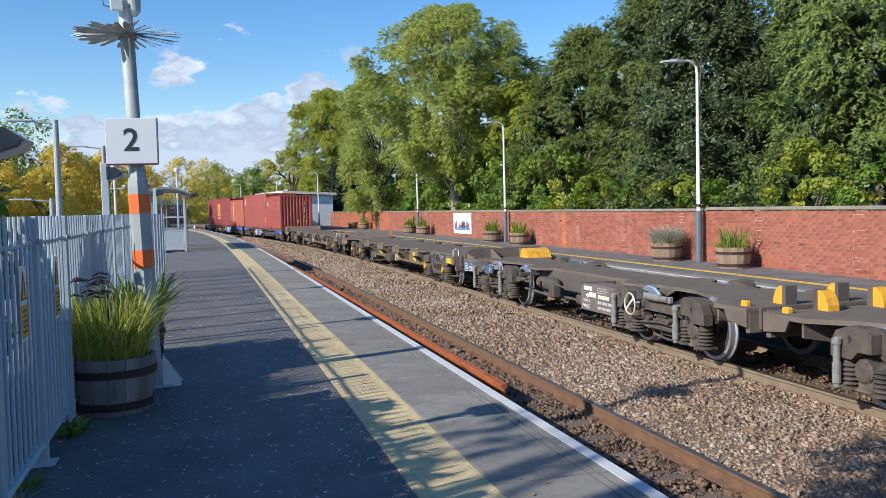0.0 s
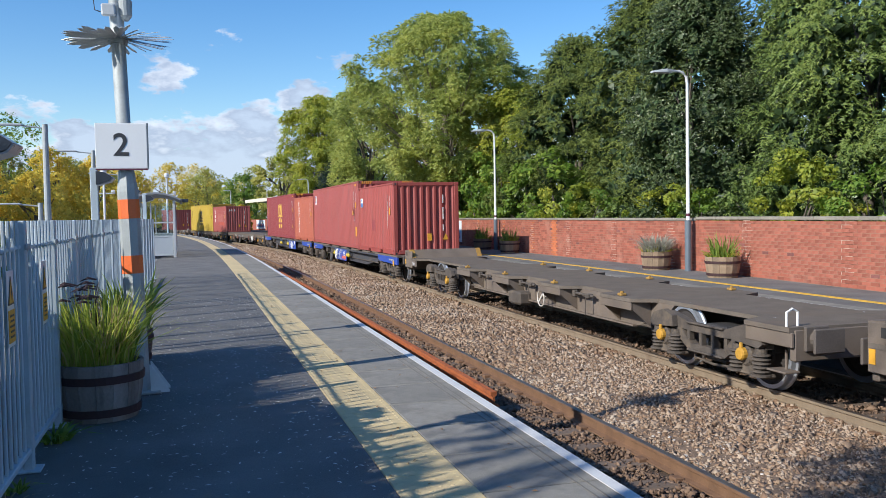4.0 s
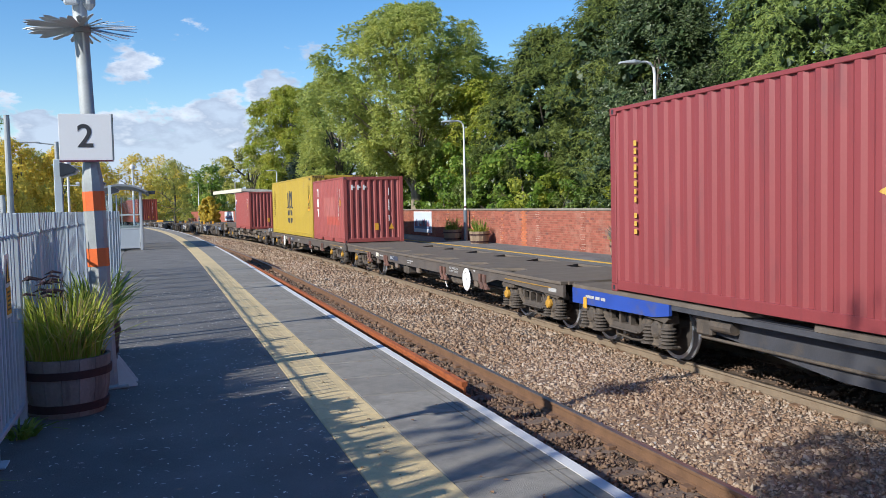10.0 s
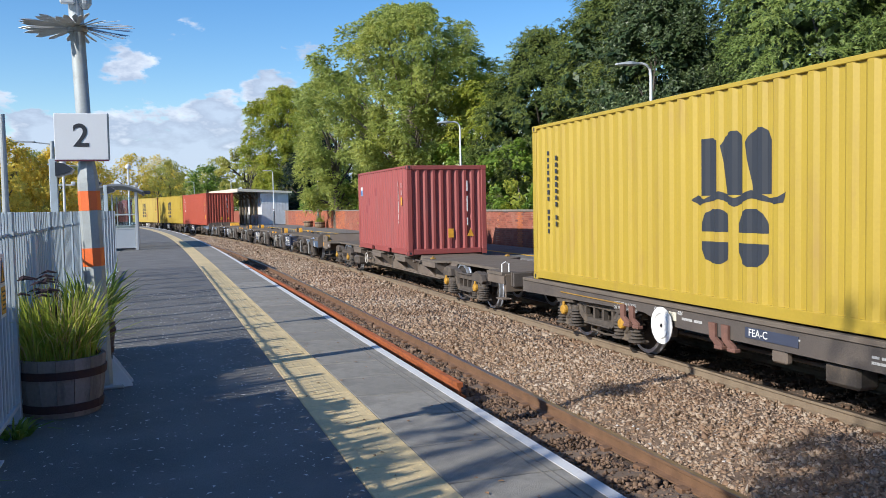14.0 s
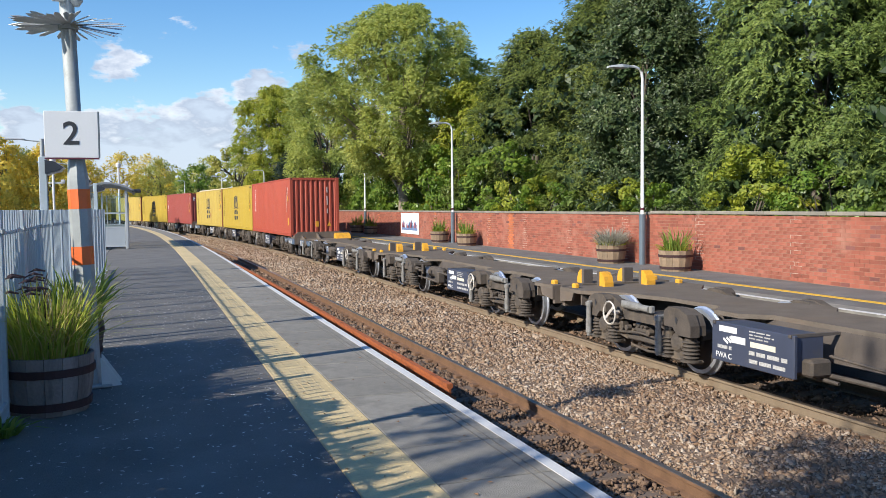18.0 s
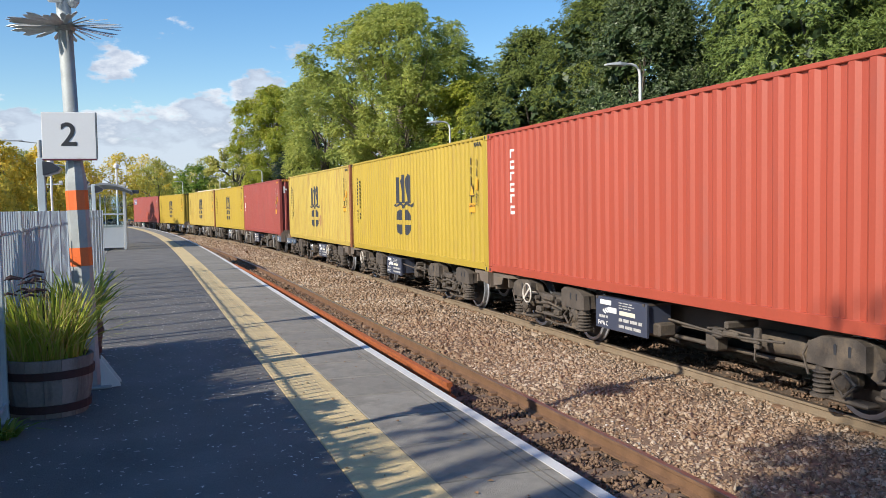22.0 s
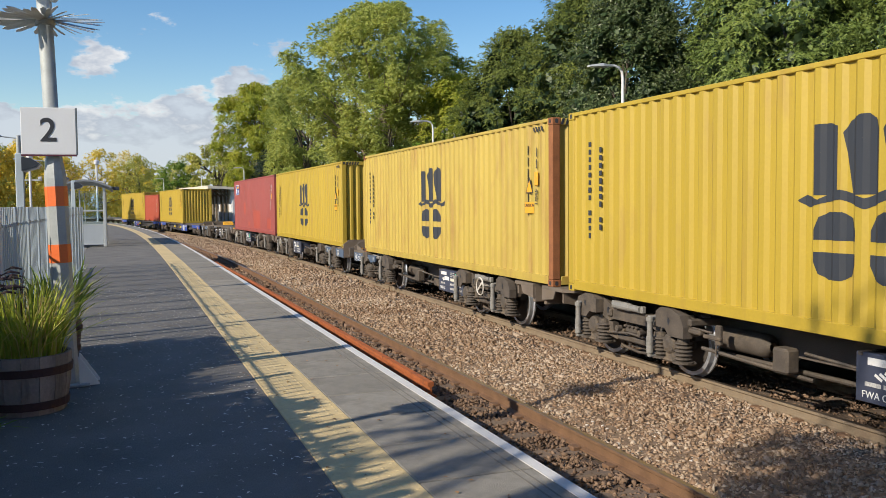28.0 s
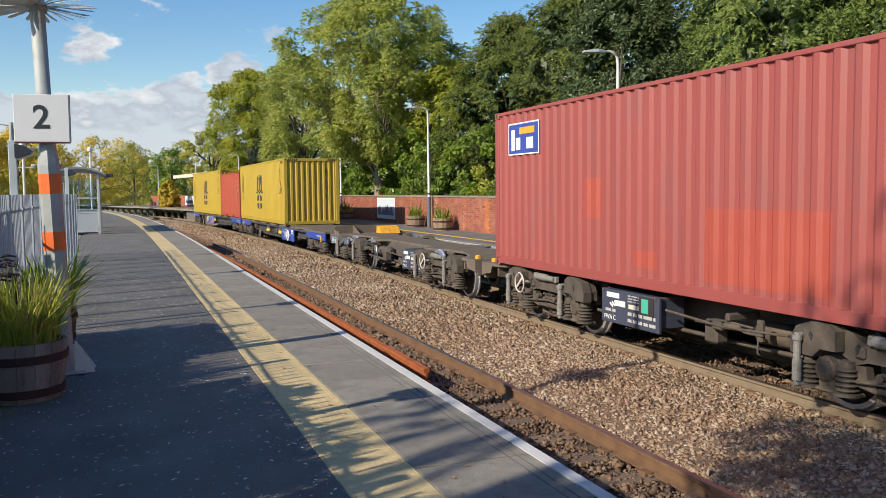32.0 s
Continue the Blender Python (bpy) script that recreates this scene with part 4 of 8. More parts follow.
def poster(s0, s1, name="poster_board"):
    s = (s0 + s1) / 2
    b = thing(name, spot(s, wall_o(s) - 0.035, FAR_Z, math.degrees(math.atan2(-(wall_o(s1) - wall_o(s0)), s1 - s0))), "white poster board with a drawn skyline on the brick wall", "poster")
    L = s1 - s0
    part("panel", Mesh().box(0, 0, 0.70, 0.03, L, 1.05, bev=0.004), M_POSTW, b)
    part("sky_print", Mesh().box(-0.017, 0, 0.78, 0.004, L * 0.94, 0.82), M_POSTER, b)
    rg = random.Random(2)
    for m_, nm in ((M_POSTR, "red_print"), (M_POSTB, "blue_print")):
        me = Mesh()
        for i in range(16):
            y, w, h = rg.uniform(-0.4, 0.4) * L, rg.uniform(0.03, 0.09) * L / 2, rg.uniform(0.10, 0.42)
            me.prism([(y - w, 0.48), (y + w, 0.48), (y + w * 0.8, 0.48 + h * 0.7), (y, 0.48 + h), (y - w * 0.8, 0.48 + h * 0.7)], -0.022, -0.019)
        part(nm, me, m_, b)
    part("wave_print", Mesh().box(-0.0205, 0, 0.42, 0.004, L * 0.88, 0.12), M_POSTB, b)
poster(39.5, 42.6)
poster(101.0, 104.5, "poster_board")
def hut():
    h = thing("platform_hut", spot(81.6, 10.45, FAR_Z), "white-boarded platform building with a flat canopy on posts", "building")
    Lh, D = 9.0, 2.6
    for y, nm in ((0, "end_wall"), (Lh, "end_wall")):
        part(nm, Mesh().box(D / 2, y, 1.52, D, 0.14, 3.04), M_SHED, h)
        for i in range(9):
            part("board", Mesh().box(0.15 + i * 0.29, y - 0.08, 1.52, 0.27, 0.03, 3.02), M_SHED, h)
    part("back_wall", Mesh().box(D, Lh / 2, 1.52, 0.14, Lh - 0.14, 3.04), M_SHED, h)
    for y0, y1 in ((0.07, 1.2), (4.2, 5.2)):
        part("front_wall", Mesh().box(0, (y0 + y1) / 2, 1.55, 0.12, y1 - y0, 3.1), M_SHED, h)
    part("front_wall", Mesh().box(0, 2.7, 0.45, 0.12, 3.0, 0.9), M_SHED, h)
    for y in (1.2, 2.7, 4.2, 6.2, 7.7, 8.9):
        part("post", Mesh().box(-0.05, y, 1.60, 0.16, 0.16, 3.2, bev=0.01), M_TIMBER, h)
        part("bracket", Mesh().prism([(-0.05, 2.35), (-1.0, 3.16), (-0.8, 3.16), (-0.05, 2.55)], y - 0.05, y + 0.05, "y"), M_TIMBER, h)
    part("floor_bench", Mesh().box(D - 0.5, Lh / 2, 0.48, 0.4, 5.0, 0.06), M_TIMBER, h)
    part("canopy", Mesh().prism([(-2.3, 3.26), (D + 0.3, 3.05), (D + 0.3, 3.16), (-2.3, 3.42)], -0.4, Lh + 4.5, "y"), M_ROOF, h, "flat felted canopy roof")
    part("fascia", Mesh().box(-2.33, Lh / 2 + 2.05, 3.30, 0.05, Lh + 4.9, 0.34), M_CREAM, h, "cream fascia board")
    part("fascia", Mesh().prism([(-2.3, 3.20), (D + 0.3, 2.98), (D + 0.3, 3.18), (-2.3, 3.46)], -0.46, -0.41, "y"), M_CREAM, h)
hut()

# ---- the goods train ----
V0, ACC = 8.7473, 0.02587
def gone(t):
    return V0 * t + ACC * t * t / 2 + float(np.interp(t, (0, 4.5, 6, 7, 8, 9, 24, 28, 30, 32), (0, 0, -0.2, 0, 0.3, 0.5, 0.5, 0.29, -0.04, -0.13)))
M_WHEELW = mat("worn_white_handwheel", (0.52, 0.49, 0.44), 0.6, var=0.25, scale=9, dirt=(0.28, 0.23, 0.18), dirt_amt=0.4, dirt_scale=9)
M_RUSTY = mat("rusty_clamp", (0.17, 0.085, 0.062), 0.8, var=0.3, scale=7, dirt=(0.10, 0.06, 0.05), dirt_amt=0.4)
M_OCHRE = mat("grimy_ochre", (0.33, 0.19, 0.038), 0.7, var=0.25, scale=8, dirt=(0.16, 0.10, 0.05), dirt_amt=0.4, dirt_scale=9)
M_STENCIL = mat("worn_stencil_paint", (0.46, 0.455, 0.44), 0.6, var=0.3, scale=30, dirt=(0.16, 0.15, 0.14), dirt_amt=0.4, dirt_scale=40)
CACHE = {}
def shared(key, make):
    if key not in CACHE:
        CACHE[key] = make()
    return CACHE[key]

def wheel_data():
    me = Mesh()
    for sx in (-1, 1):
        prof = [(0.05, 0.83), (0.12, 0.84), (0.14, 0.80), (0.36, 0.775), (0.40, 0.805), (0.455, 0.805), (0.46, 0.735), (0.488, 0.72), (0.485, 0.695), (0.40, 0.69), (0.36, 0.73), (0.14, 0.74), (0.10, 0.70), (0.07, 0.68)]
        me.lathe([(r, sx * x) for r, x in (prof if sx > 0 else prof[::-1])] if sx > 0 else [(r, -x) for r, x in prof], 26, axis="x")
    me.lathe([(0.075, -0.70), (0.075, 0.70)], 10, axis="x")
    d = me.data("wheelset", M_WHEEL)
    d.materials.append(M_TREAD)
    for q in d.polygons:
        r = math.hypot(q.center.y, q.center.z)
        if 0.40 < r and abs(q.center.x) > 0.6:
            q.material_index = 1
    return d
M_DAMPER = mat("damper_grey", (0.22, 0.215, 0.20), 0.6, var=0.25, scale=6, dirt=(0.12, 0.105, 0.09), dirt_amt=0.4, dirt_scale=8)
M_COVER = mat("orange_yellow_cover", (0.48, 0.26, 0.03), 0.6, var=0.25, scale=9, dirt=(0.25, 0.13, 0.04), dirt_amt=0.35, dirt_scale=11)
M_GIRDERY = mat("girder_ochre_grime", (0.21, 0.145, 0.055), 0.75, var=0.35, scale=3, bump=0.2, dirt=(0.11, 0.085, 0.065), dirt_amt=0.6, dirt_scale=2.2)
M_LEMON = mat("fresh_lemon_paint", (0.62, 0.47, 0.035), 0.6, var=0.15, scale=6, dirt=(0.22, 0.15, 0.05), dirt_amt=0.4, dirt_scale=5)
WHEELSETS = []
def side_frame(style):
    """One side of a bogie, seen from outside (-x); axles at y = -1 and 1."""
    me = Mesh()
    both = lambda half: half + [(-a, z) for a, z in half[::-1]]
    if style == "eco":  # cast frame: a horn over each axle box, an open window between
        me.prism(both([(0.52, .78), (.70, .88), (.86, .94), (1.14, .94), (1.32, .88), (1.40, .74), (1.40, .60), (1.06, .60), (.98, .66), (.84, .64), (.66, .56), (.50, .61)]), -0.06, 0.06)
        me.prism(both([(0.66, .56), (.74, .48), (.62, .34), (.40, .31), (.40, .40), (.52, .43), (.54, .56)])[:7], -0.05, 0.05)
        me.prism([(-a, z) for a, z in [(0.66, .56), (.74, .48), (.62, .34), (.40, .31), (.40, .40), (.52, .43), (.54, .56)][::-1]], -0.05, 0.05)
        me.box(0, 0, 0.355, 0.10, 0.82, 0.085, bev=0.02)
        for sg in (-1, 1):
            me.prism([(sg * a, z) for a, z in ((0.80, .68), (.80, .89), (.90, .955), (1.14, .955), (1.34, .885), (1.42, .74), (1.42, .585), (1.10, .585), (1.0, .68))][::sg], -0.20, -0.055)
            me.box(-0.07, sg * 0.59, 0.70, 0.06, 0.13, 0.12, bev=0.02)
            me.tube([(-0.06, sg * 0.30, 0.50), (-0.14, sg * 0.30, 0.50)], 0.045, 10)
        me.box(-0.02, 0, 0.50, 0.10, 0.34, 0.09, bev=0.02).box(0.02, 0.08, 0.47, 0.14, 0.12, 0.16, bev=0.02)
        for i in range(4):
            me.box(-0.075, -0.15 + 0.10 * i, 0.555, 0.05, 0.05, 0.04, bev=0.01)
        me.tube([(-0.09, -0.62, 0.43), (-0.10, 0.0, 0.46), (-0.09, 0.62, 0.40)], 0.018, 6)
    elif style == "ltf":  # broad slotted plates over the axles, a lower waist between
        me.prism(both([(0.24, .70), (.50, .72), (.60, .88), (.72, .92), (1.22, .90), (1.40, .82), (1.44, .60), (1.26, .58), (1.12, .56), (.70, .56), (.58, .50), (.24, .46)]), -0.06, 0.06)
        for sg in (-1, 1):
            me.prism([(sg * a, z) for a, z in ((0.62, .60), (.62, .87), (.74, .925), (1.22, .905), (1.42, .82), (1.45, .585), (1.20, .57))][::sg], -0.16, -0.055)
            d = [(-0.17, sg * 0.74, 0.44), (-0.18, sg * 0.92, 0.57), (-0.18, sg * 1.06, 0.46), (-0.17, sg * 0.90, 0.30), (-0.17, sg * 0.74, 0.44)]
            me.tube(d, 0.020, 6, False)
            me.tube([(-0.10, sg * 0.42, 0.62), (-0.17, sg * 0.42, 0.62)], 0.05, 10)
            me.box(-0.10, sg * 0.36, 0.42, 0.10, 0.20, 0.10, bev=0.02)
        me.box(-0.10, 0, 0.66, 0.10, 0.42, 0.12, bev=0.03).box(-0.07, 0.1, 0.53, 0.10, 0.26, 0.14, bev=0.02).tube([(-0.12, -0.6, 0.50), (-0.14, -0.1, 0.58), (-0.12, 0.5, 0.52)], 0.022, 6)
        me.tube([(-0.10, 1.46, 0.82), (-0.14, 1.52, 0.66), (-0.12, 1.46, 0.44)], 0.014, 6)
        me.box(-0.06, 0, 0.355, 0.12, 1.10, 0.05, bev=0.015)
    else:  # bowl-shaped frame with three windows between two sprung axle boxes
        me.prism(both([(.45, .73), (.70, .80), (1.0, .85), (1.24, .80), (1.34, .70), (1.34, .58), (1.22, .60), (1.05, .66), (.80, .63), (.55, .62), (.40, .61)]), -0.07, 0.05)
        me.prism(both([(.38, .43), (.52, .53), (.68, .68), (.84, .64), (.64, .45), (.44, .325)]), -0.07, 0.05)
        for yy in (-0.46, -0.15, 0.15, 0.46):
            me.box(-0.02, yy, 0.53, 0.08, 0.07, 0.20)
        me.box(-0.085, 0, 0.335, 0.05, 0.86, 0.03, bev=0.008).box(-0.085, 0, 0.735, 0.05, 0.9, 0.03, bev=0.008)
        for sg in (-1, 1):
            me.prism([(sg * a, z) for a, z in ((0.72, .64), (.74, .80), (1.0, .875), (1.28, .80), (1.38, .66), (1.30, .60))][::sg], -0.16, -0.065)
    return me.data("side_frame", M_BOGIE)
def bogie(parent, y, style, covers=True):
    b_m = M_BOGIE
    def frame_mesh():
        me = Mesh().box(0, 0, 0.62, 1.9, 0.55, 0.22, bev=0.03).box(0, 0, 0.76, 0.5, 0.5, 0.16, bev=0.03)
        for yy in (-1.42, 1.42):
            me.box(0, yy * 0.88, 0.58, 1.9, 0.08, 0.14, bev=0.02)
        return me.data("bogie", M_UNDER)
    b = part("bogie", shared("bogie_frame", frame_mesh), None, parent, m=pose(0, y, 0))
    sdm = shared("side" + style, lambda: side_frame(style))
    def spring(top):
        prof, k = [], int((top - 0.275) / 0.052)
        for i in range(k):
            z = 0.275 + i * 0.052
            prof += [(0.086, z), (0.112, z + 0.006), (0.120, z + 0.016), (0.112, z + 0.028), (0.086, z + 0.036)]
        return Mesh().lathe([(0.12, 0.225), (0.145, 0.232), (0.145, 0.258), (0.085, 0.265)] + prof + [(0.08, top + 0.02)], 14).data("coil_spring", b_m)
    spd = shared("spring", lambda: spring(0.57))
    def box_():
        me = Mesh().lathe([(0.06, -0.14), (0.11, -0.12), (0.14, -0.09), (0.15, 0.10)], 14, axis="x").box(0.0, 0, -0.225, 0.20, 0.74, 0.05, bev=0.02).box(-0.04, 0, -0.14, 0.10, 0.22, 0.20, bev=0.03).box(0.05, 0, 0.06, 0.14, 0.30, 0.30, bev=0.04)
        for a in (0.6, 2.2, 3.7, 5.3):
            me.box(-0.105, 0.105 * math.cos(a), 0.105 * math.sin(a), 0.03, 0.03, 0.03)
        return me.data("axle_box", b_m)
    abd = shared("axlebox", box_)
    cov = shared("cover", lambda: Mesh().lathe([(0.045, -0.05), (0.075, -0.045), (0.088, -0.02), (0.088, 0.03)], 14, axis="x").box(-0.01, 0, 0.10, 0.04, 0.05, 0.10, bev=0.01).data("axle_cover", M_COVER))
    dam = shared("damper", lambda: Mesh().tube([(0, 0, 0.25), (0, 0, 0.30)], 0.036, 12).tube([(0, 0, 0.30), (0, 0, 0.53)], 0.050, 14).tube([(0, 0, 0.53), (0, 0, 0.74)], 0.041, 14).tube([(0, 0, 0.74), (0, 0, 0.80)], 0.055, 14).box(0.05, 0, 0.79, 0.16, 0.07, 0.06, bev=0.015).box(0.05, 0, 0.265, 0.16, 0.08, 0.05, bev=0.015).data("damper", M_DAMPER))
    hole = shared("hole", lambda: Mesh().prism([(0, -.05), (.035, .01), (.01, .055), (-.03, .01)], -0.004, 0.02).data("frame_hole", M_BLACK))
    slot = shared("slot", lambda: Mesh().prism([(-.018, -.055), (.018, -.055), (.022, .05), (0, .065), (-.022, .05)], -0.004, 0.02).data("frame_slot", M_BLACK))
    brk = shared("brake", lambda: Mesh().box(0, 0, 0.40, 0.12, 0.08, 0.34, bev=0.02).box(0, 0, 0.24, 0.12, 0.5, 0.05, bev=0.01).tube([(0, -0.55, 0.30), (0, 0.55, 0.26)], 0.025, 8).box(-0.02, 0.50, 0.30, 0.10, 0.07, 0.30, bev=0.015).box(-0.02, -0.50, 0.30, 0.10, 0.07, 0.30, bev=0.015).tube([(-0.06, 0.48, 0.20), (-0.09, 0.0, 0.17), (-0.06, -0.48, 0.20)], 0.02, 6).data("brake_gear", M_BOGIE))
    for sx in (-1, 1):
        mir = pose(0, 0, 0) if sx < 0 else pose(0, 0, 0, 0, 0, 180)
        part("side_frame", sdm, None, b, m=mir @ pose(-1.03, 0, 0))
        part("brake_gear", brk, None, b, m=mir @ pose(-0.88, 0, 0))
        if style == "eco":
            for yy, zz, px_ in ((-1.10, 0.78, -1.23), (1.12, 0.80, -1.23), (-0.60, 0.73, -1.13), (0.60, 0.73, -1.13)):
                part("frame_hole", hole, None, b, m=mir @ pose(px_, yy, zz))
        for yy in (-1.0, 1.0):
            sg = 1 if yy > 0 else -1
            part("axle_box", abd, None, b, m=mir @ pose(-1.06, yy, 0.46))
            for dy in {"fea": (0.24, -0.24), "eco": (0.25, -0.25), "ltf": (0.28 * sg,)}[style]:
                part("coil_spring", spd, None, b, m=mir @ pose(-1.10, yy + dy, 0))
            if style == "fea" and covers:
                part("axle_cover", cov, None, b, "yellow axle-box cover", m=mir @ pose(-1.22, yy, 0.49))
            if style == "eco":
                part("damper", dam, None, b, m=mir @ pose(-1.275, yy + 0.27, 0))
            if style == "ltf":
                for dy in (-0.17, 0.03):
                    part("frame_slot", slot, None, b, m=mir @ pose(-1.19, yy + dy, 0.78))
    for yy in (-1.0, 1.0):
        w = part("wheelset", shared("wheelset", wheel_data), None, b, "dark wheelset with polished rims", m=pose(0, yy, 0.46))
        WHEELSETS.append((w, yy))
    return b

def text_bars(parent, rows, x):
    """Unreadable lettering as plain bars, one for each word: rows of (y0, z0, letters, height, letter width); the text runs from far to near."""
    rg = random.Random(int(abs(rows[0][0]) * 100) + len(rows))
    for y0, z0, n, h, w in rows:
        y = y0
        while n > 0:
            k = min(n, rg.randint(2, 4))
            wd_ = k * w * 1.2
            part("text_bar", Mesh().box(x, y - wd_ / 2, z0, 0.004, wd_, h * 0.7), M_STENCIL, parent)
            y -= wd_ + w * 0.8
            n -= k
def handwheel(parent, y, z, solid=False, x=-1.30):
    w = part("handwheel", shared("handwheel%d" % solid, lambda: ring_data(solid)), None, parent, "white handwheel", m=pose(x, y, z))
    return w
def ring_data(solid):
    me = Mesh()
    n, R, r = 22, 0.175, 0.016
    rings = []
    for i in range(n + 1):
        a = 2 * math.pi * i / n
        rings.append([((r * math.cos(b)), (R + r * math.sin(b)) * math.cos(a), (R + r * math.sin(b)) * math.sin(a)) for b in (0, 1.57, 3.14, 4.71)])
    me.loft(rings)
    if solid:
        me.lathe([(0.265, 0.0), (0.265, 0.012)], 22, axis="x")
    else:
        for a in (0.9, 0.9 + math.pi / 2)[:1]:
            me.box(0, 0, 0, 0.016, 0.045, 0.34, pose(0, 0, 0, math.degrees(a)))
    me.tube([(0, 0, 0), (0.22, 0, 0)], 0.03, 8)
    return me.data("handwheel", M_WPAINT if solid else M_WHEELW)
def spoked_data():
    me, n, R = Mesh(), 24, 0.205
    me.loft([[(r_ * math.cos(b), (R + r_ * math.sin(b)) * math.cos(a), (R + r_ * math.sin(b)) * math.sin(a)) for b in (0, 1.05, 2.1, 3.14, 4.19, 5.24)] for a, r_ in ((2 * math.pi * i / n, 0.021) for i in range(n + 1))])
    for a in (1.57, 3.67, 5.76):
        me.tube([(0, 0, 0), (0, R * math.cos(a), R * math.sin(a))], 0.016, 6)
    me.tube([(-0.02, 0, 0), (0.12, 0, 0)], 0.035, 10)
    return me.data("handwheel", M_WPAINT)
def couplings(w, half, buffers=True):
    for sy in (-1, 1):
        part("drawgear", Mesh().tube([(0, sy * (half - 0.1), 0.80), (0, sy * (half + 0.42), 0.80)], 0.09, 10).box(0, sy * (half + 0.2), 0.80, 0.3, 0.22, 0.2, bev=0.04), M_UNDER, w)
        if buffers:
            for x in (-0.86, 0.86):
                part("buffer", Mesh().box(x, sy * (half + 0.02), 0.80, 0.34, 0.05, 0.30, bev=0.01).tube([(x, sy * half, 0.80), (x, sy * (half + 0.14), 0.80)], 0.12, 14).tube([(x, sy * (half + 0.14), 0.80), (x, sy * (half + 0.21), 0.80)], 0.10, 14).box(x, sy * (half + 0.235), 0.80, 0.44, 0.04, 0.30, bev=0.015), M_WAGON2, w, "sprung buffer with a broad head")
def deck_outline(half, notches, w=1.22, nd=0.42):
    """Half of a deck plate's plan with notches cut into its side; notches: (y0, y1, slope)."""
    pts = [(-half, -w)]
    for y0, y1, sl in notches:
        pts += [(y0, -w), (y0 + sl, -w + nd), (y1 - sl, -w + nd), (y1, -w)]
    pts += [(half, -w)]
    return pts
def deck_plate(half, notches, z0, z1, w=1.22, nd=0.42):
    side = deck_outline(half, notches, w, nd)
    return Mesh().prism([(x, y) for y, x in side] + [(-x, y) for y, x in side[::-1]], z0, z1, "z")

M_GIRDERB = mat("blue_black_girder", (0.050, 0.052, 0.062), 0.7, var=0.3, scale=3, bump=0.15, dirt=(0.085, 0.072, 0.06), dirt_amt=0.4, dirt_scale=2)
M_PALEG = mat("pale_plate", (0.34, 0.36, 0.36), 0.6)
M_PANELBR = mat("grimy_brown_panel", (0.16, 0.13, 0.115), 0.7, var=0.2, scale=3, bump=0.1, dirt=(0.11, 0.09, 0.08), dirt_amt=0.4)
def boxed(parent, body, size, y, z, x, wd):
    """Lettering in a painted frame."""
    part("lettering", shared("txt" + body, lambda: text_data(body, size, M_WPAINT)), None, parent, m=pose(x, y, z, 90, 0, -90))
    me, h = Mesh(), size * 0.62
    for sz in (-1, 1):
        me.box(x, y, z + sz * h, 0.003, wd, 0.012).box(x, y + sz * wd / 2, z, 0.003, 0.012, 2 * h)
    part("lettering_frame", me, M_WPAINT, parent)
IN = {False: 2.65, True: 2.40}  # bogie centres from the ends: middle and end platforms
